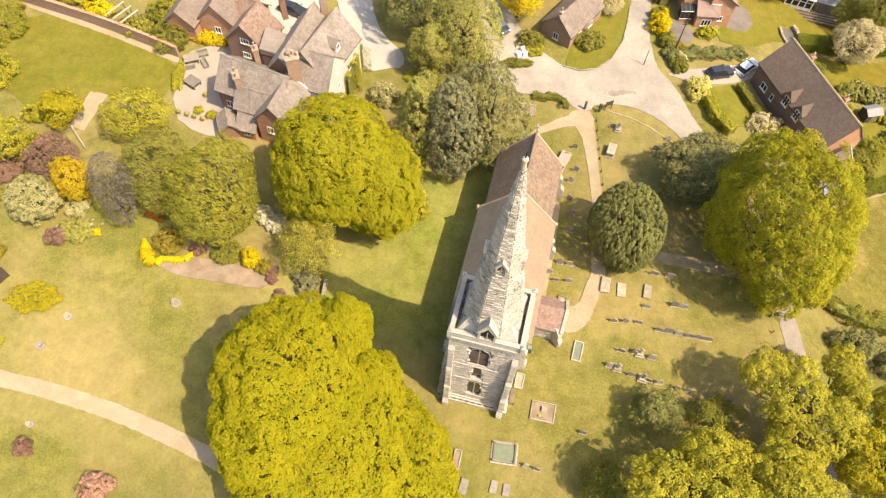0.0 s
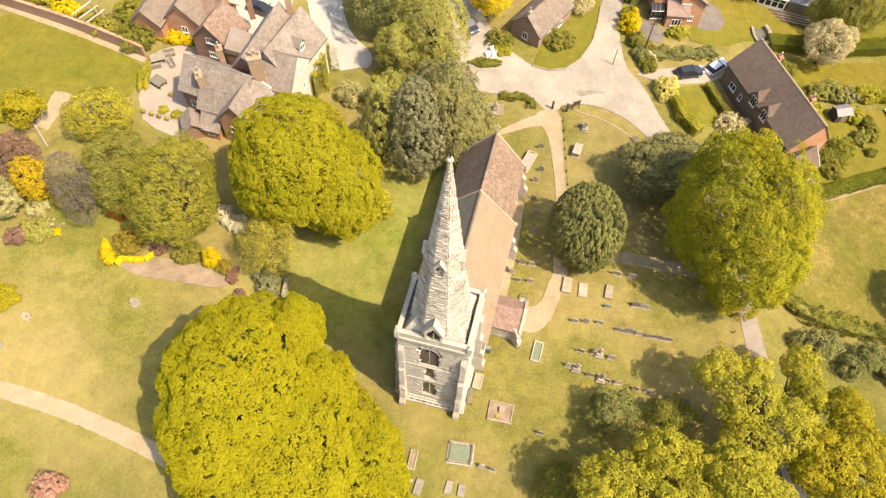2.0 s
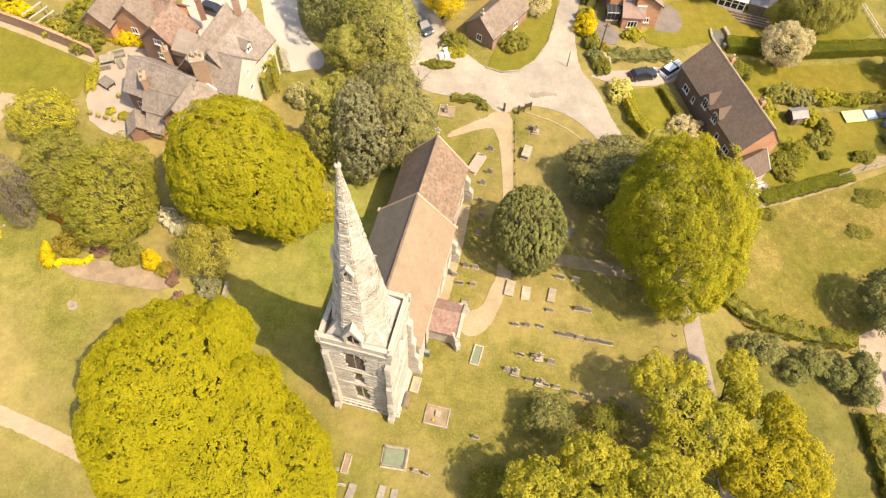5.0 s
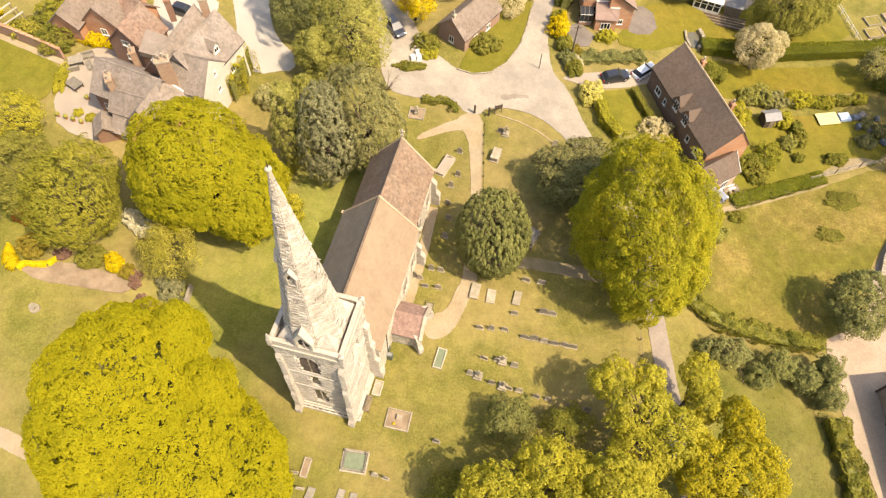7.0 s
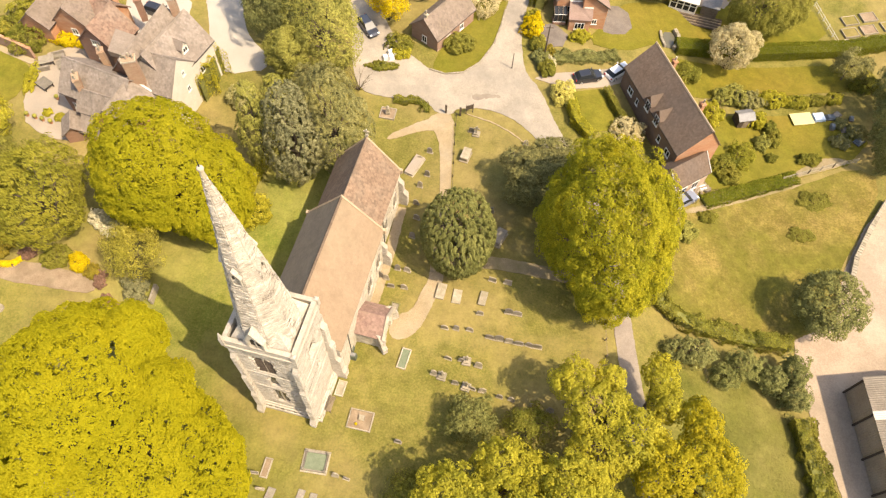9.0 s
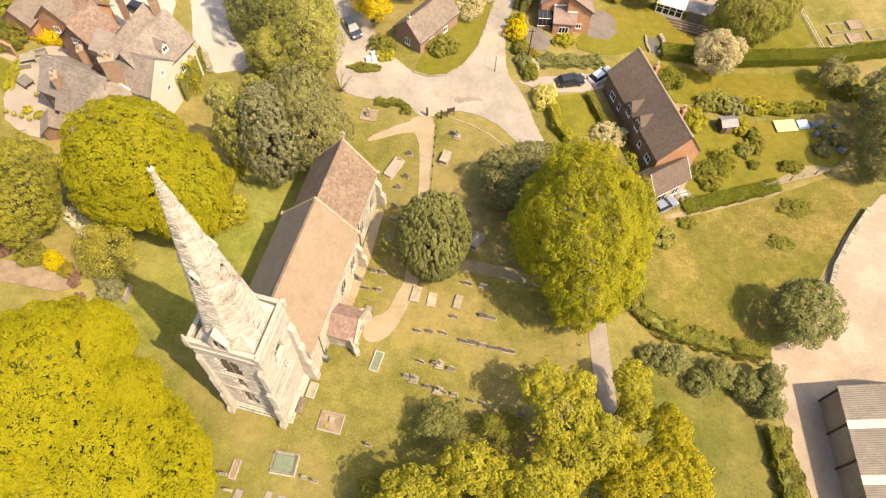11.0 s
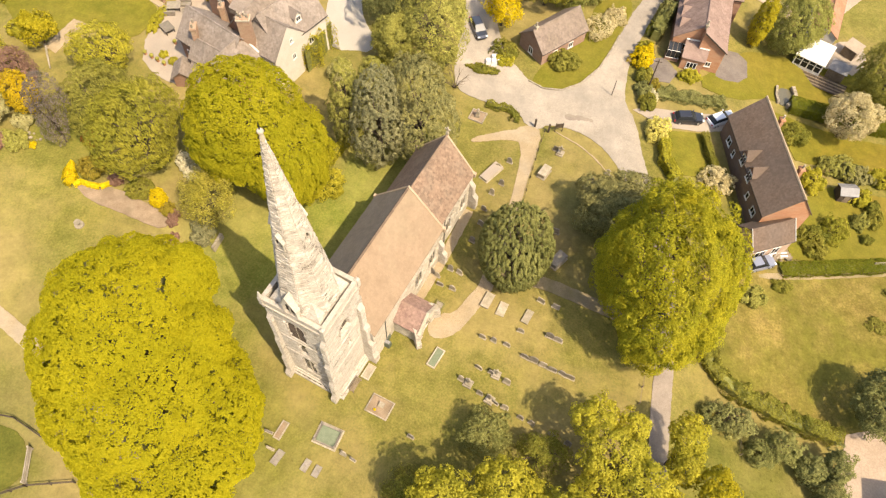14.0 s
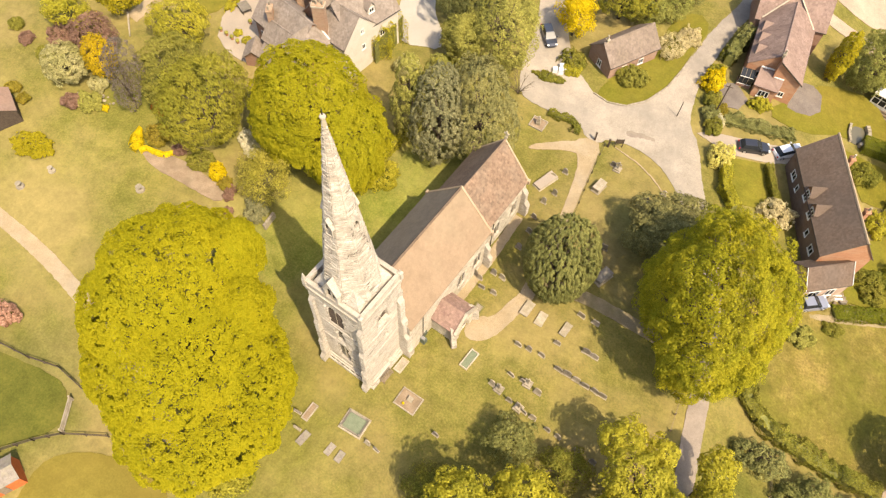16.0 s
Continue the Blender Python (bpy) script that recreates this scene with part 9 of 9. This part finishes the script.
# garden ornaments
for x, y, k in ((-29.8, 36.7, 1.0), (-41.2, 34.6, 0.8), (-43.4, 31.2, 0.9), (-42.2, 22.6, 0.7)):
    orn = thing("stone_ornament", on(x, y), "small pale stone garden ornament on the lawn", "ornament", "lawn ornaments")
    part("base", Mesh().tube([(0, 0, -0.1), (0, 0, 0.18)], [0.6 * k, 0.55 * k], 12), PALE_STONE, orn)
    part("bowl", Mesh().tube([(0, 0, 0.18), (0, 0, 0.5), (0, 0, 0.72)], [0.16 * k, 0.2 * k, 0.42 * k], 12), PALE_STONE, orn)

# patio furniture
for x, y, rz in ((-34.4, 73.6, 20), (-33.5, 69.4, -35)):
    tb = thing("patio_table", on(x, y, rz, 0.05), "dark wicker patio table on pale paving", "table", "patio tables")
    part("tabletop", Mesh().box(-1.0, 1.0, -0.75, 0.75, 0.68, 0.76), SLATE, tb)
    for sx in (-0.8, 0.8):
        for sy in (-0.6, 0.6):
            part("leg", Mesh().box(sx - 0.05, sx + 0.05, sy - 0.05, sy + 0.05, 0, 0.68), DARKWOOD, tb)
for x, y, rz in ((-33.2, 74.8, 20), (-34.6, 72.3, 200), (-32.6, 73.2, -60)):
    sofa = thing("patio_sofa", on(x, y, rz, 0.05), "dark grey wicker patio sofa", "sofa", "patio seats")
    part("seat", Mesh().box(-0.8, 0.8, -0.35, 0.35, 0.05, 0.42), SLATE, sofa)
    part("backrest", Mesh().box(-0.8, 0.8, 0.25, 0.4, 0.42, 0.8), SLATE, sofa)
for x, y in ((-34.4, 64.2), (-33.3, 63.9), (-32.3, 63.6), (-31.2, 63.3), (-31.5, 67.4)):
    pot = thing("flower_pot", on(x, y, 0, 0.05), "small dark shrub in a terracotta pot", "pot", "patio pots")
    part("pot", Mesh().tube([(0, 0, 0), (0, 0, 0.4)], [0.18, 0.25], 10), BRICK_ORANGE, pot)
    part("plant", Mesh().ball((0, 0, 0.55), (0.3, 0.3, 0.28), 8, 6), CYPRESS_LEAF, pot)

# kerbside things
for x, y, h in ((35.2, 80.4, 6.0),):
    wire_pole = thing("wire_pole", on(x, y), "tall slim timber pole in the roadside planting", "pole")
    part("shaft", Mesh().tube([(0, 0, -0.5), (0, 0, h)], [0.11, 0.08], 8), DARKWOOD, wire_pole)
    part("crossarm", Mesh().box(-0.5, 0.5, -0.05, 0.05, h - 0.5, h - 0.4), DARKWOOD, wire_pole)
pole = thing("telegraph_pole", on(30.3, 77.8), "slim timber telegraph pole at the junction", "pole")
part("shaft", Mesh().tube([(0, 0, -0.5), (0, 0, 3.0)], [0.07, 0.05], 8), DARKWOOD, pole)
tar = thing("garden_table", on(74.9, 74.1, 8), "pale yellow sheet spread on the grass", "sheet")
part("sheet", Mesh().box(-1.7, 1.6, -1.1, 1.1, 0.3, 0.36), surf("cream canvas", (0.50, 0.42, 0.18), (0.58, 0.49, 0.23), 1.0, 0.8, 0.1), tar)
for sx in (-0.9, 0.8):
    part("leg", Mesh().box(sx - 0.04, sx + 0.04, -0.5, 0.5, -0.05, 0.3), WOOD, tar)
tent = thing("paddling_pool", on(77.6, 74.6, 8), "pale blue and white garden sheet", "sheet")
part("cover", Mesh().box(-0.9, 0.9, -0.8, 0.8, 0.0, 0.4, taper=0.1), surf("pale blue plastic", (0.35, 0.45, 0.56), (0.55, 0.62, 0.68), 1.5, 0.5, 0.1), tent)


# ---- cars ----
def paint(name, c):
    m = bpy.data.materials.new(name)
    m.use_nodes = True
    b = m.node_tree.nodes["Principled BSDF"]
    b.inputs["Base Color"].default_value, b.inputs["Roughness"].default_value, b.inputs["Coat Weight"].default_value = (*c, 1), 0.3, 0.6
    return m


LAMP = glass("clear lamp glass", (0.6, 0.6, 0.58), 0.1)
RED_LAMP = glass("red lamp glass", (0.35, 0.02, 0.02), 0.15)
CHROME = surf("wheel alloy", (0.45, 0.45, 0.45), (0.55, 0.55, 0.55), 4.0, 0.35, 0.0, metal=0.9)


def car(x, y, rz, body_mat, label, length=4.3, estate=True):
    root = thing("car", on(x, y, rz, 0.06), label, "car", "parked cars")
    L, W = length / 2, 0.88
    stations = [(-L, 0.45, 0.62, 0.70), (-L + 0.12, 0.30, 0.86, 0.84), (-L + 0.7, 0.22, 0.92, W), (0, 0.2, 0.92, W), (L - 1.3, 0.22, 0.90, W), (L - 0.35, 0.24, 0.76, 0.82), (L, 0.4, 0.6, 0.66)]
    m = Mesh()
    rings = []
    for sx, z0, z1, w in stations:
        rings.append([(sx, -w, z0), (sx, -w * 1.0, (z0 + z1) / 2 + 0.05), (sx, -w * 0.92, z1), (sx, w * 0.92, z1), (sx, w * 1.0, (z0 + z1) / 2 + 0.05), (sx, w, z0)])
    k = 6
    m.v = [p for r in rings for p in r]
    for i in range(len(rings) - 1):
        for j in range(k):
            m.f.append((i * k + j, i * k + (j + 1) % k, (i + 1) * k + (j + 1) % k, (i + 1) * k + j))
    m.f += [tuple(reversed(range(k))), tuple(range((len(rings) - 1) * k, len(rings) * k))]
    part("body", m, body_mat, root)
    back = -L + (0.25 if estate else 0.9)
    lo = [(back, -0.8, 0.9), (L - 1.15, -0.8, 0.88), (L - 1.15, 0.8, 0.88), (back, 0.8, 0.9)]
    hi = [(back + 0.4, -0.62, 1.42), (L - 2.0, -0.62, 1.44), (L - 2.0, 0.62, 1.44), (back + 0.4, 0.62, 1.42)]
    part("window_band", Mesh().hull(lo, hi), DARK_GLASS, root, "dark tinted windows")
    part("roof", Mesh().hull([(a, b, c - 0.02) for a, b, c in hi], [(a + (0.06 if a < 0 else -0.06), b * 0.94, c + 0.05) for a, b, c in hi]), body_mat, root)
    for sx in (-L + 0.85, L - 0.85):
        for sy in (-1, 1):
            wh = part("wheel", Mesh().tube([(sx, sy * 0.70, 0.31), (sx, sy * 0.90, 0.31)], [0.31, 0.31], 16), TYRE, root)
            part("rim", Mesh().tube([(sx, sy * 0.88, 0.31), (sx, sy * 0.915, 0.31)], [0.2, 0.19], 12), CHROME, wh)
    for sy in (-1, 1):
        part("headlight", Mesh().box(L - 0.3, L - 0.05, sy * 0.62 - 0.16, sy * 0.62 + 0.16, 0.58, 0.72), LAMP, root)
        part("tail_light", Mesh().box(-L - 0.01, -L + 0.14, sy * 0.66 - 0.1, sy * 0.66 + 0.1, 0.62, 0.85), RED_LAMP, root)
        part("mirror", Mesh().box(L - 1.45, L - 1.3, sy * 0.98 - 0.1, sy * 0.98 + 0.1, 0.92, 1.06), body_mat, root)
    return root


BLACK_PAINT, SILVER, NAVY, GREY_BLUE = paint("black car paint", (0.02, 0.02, 0.024)), paint("silver car paint", (0.55, 0.56, 0.58)), paint("dark blue car paint", (0.03, 0.035, 0.05)), paint("grey blue car paint", (0.18, 0.19, 0.23))
car(41.4, 76.5, 15, BLACK_PAINT, "black estate car parked on the cottage drive")
car(46.2, 78.5, 38, SILVER, "silver car parked beside the cottage")
car(8.9, 84.6, -58, NAVY, "dark car parked on the gravel drive", 4.5)
car(-21.6, 84.4, -22, BLACK_PAINT, "dark green-black car parked behind the house", 4.6)
car(52.9, 56.5, 30, GREY_BLUE, "grey car parked beside the brick annex", 4.0)
wh = thing("garden_bags", on(12.6, 79.0, 20), "white bulk bags heaped on the drive verge", "bags")
for a, b, c in ((0, 0, 0.5), (0.9, 0.4, 0.4), (0.2, 0.9, 0.45), (-0.8, 0.2, 0.4)):
    part("bag", Mesh().box(a - 0.42, a + 0.42, b - 0.42, b + 0.42, 0.0, c + 0.3, taper=0.08), WHITE, wh)
for i in range(12):
    pile = thing("lumber_heap", on(55.0 + rg.uniform(-0.3, 2.6), 58.3 + rg.uniform(-0.4, 1.6), rg.uniform(0, 90)), "pale odds and ends stacked behind the annex", "clutter", "yard clutter")
    s = rg.uniform(0.25, 0.55)
    part("crate", Mesh().box(-s, s, -s * 0.7, s * 0.7, 0, s, taper=0.04), (WHITE, WOOD, PALE_STONE, SLATE)[i % 4], pile)
    part("board", Mesh().box(-s * 1.3, s * 1.3, -0.1, 0.1, s, s + 0.06), WOOD, pile)

TARP = surf("faded blue grey tarpaulin", (0.075, 0.085, 0.095), (0.150, 0.165, 0.175), 1.5, 0.6, 0.4, 6.0, spec=0.3)
for i in range(9):
    heap = thing("covered_heap", on(79.0 + 3.2 * (i % 3) / 2 + rg.uniform(-0.4, 0.4), 69.6 + 5.0 * (i // 3) / 2 + rg.uniform(-0.5, 0.5), rg.uniform(0, 90)), "dark covered heap of garden odds and ends", "clutter", "garden clutter")
    w, h = rg.uniform(0.4, 0.8), rg.uniform(0.4, 0.9)
    part("stack", Mesh().box(-w, w, -w * 0.7, w * 0.7, -0.05, h, taper=0.1), (WOOD, SLATE, DARKWOOD)[i % 3], heap)
    part("cover", Mesh().hull([(-w * 1.05, -w * 0.8, h * 0.6), (w * 1.05, -w * 0.8, h * 0.55), (w * 1.05, w * 0.8, h * 0.6), (-w * 1.05, w * 0.8, h * 0.5)], [(-w * 0.8, -w * 0.5, h + 0.06), (w * 0.7, -w * 0.5, h + 0.1), (w * 0.8, w * 0.5, h + 0.05), (-w * 0.7, w * 0.5, h + 0.12)]), (TARP, SLATE, TARP)[i % 3], heap, "sagging sheet cover")

log = thing("fallen_log", on(-47.6, 61.2), "pale bare felled trunk lying by the garden path", "log")
d = Vector((3.0, -3.9, 0.0))
part("log", Mesh().tube([(0, 0, 0.2), tuple(d * 0.5 + Z3 * 0.22), tuple(d + Z3 * 0.16)], [0.16, 0.14, 0.09], 8), PALE_STONE, log)
part("snag", Mesh().tube([tuple(d * 0.3 + Z3 * 0.2), tuple(d * 0.3 + Vector((0.4, 0.2, 0.7)))], [0.06, 0.03], 6), PALE_STONE, log)
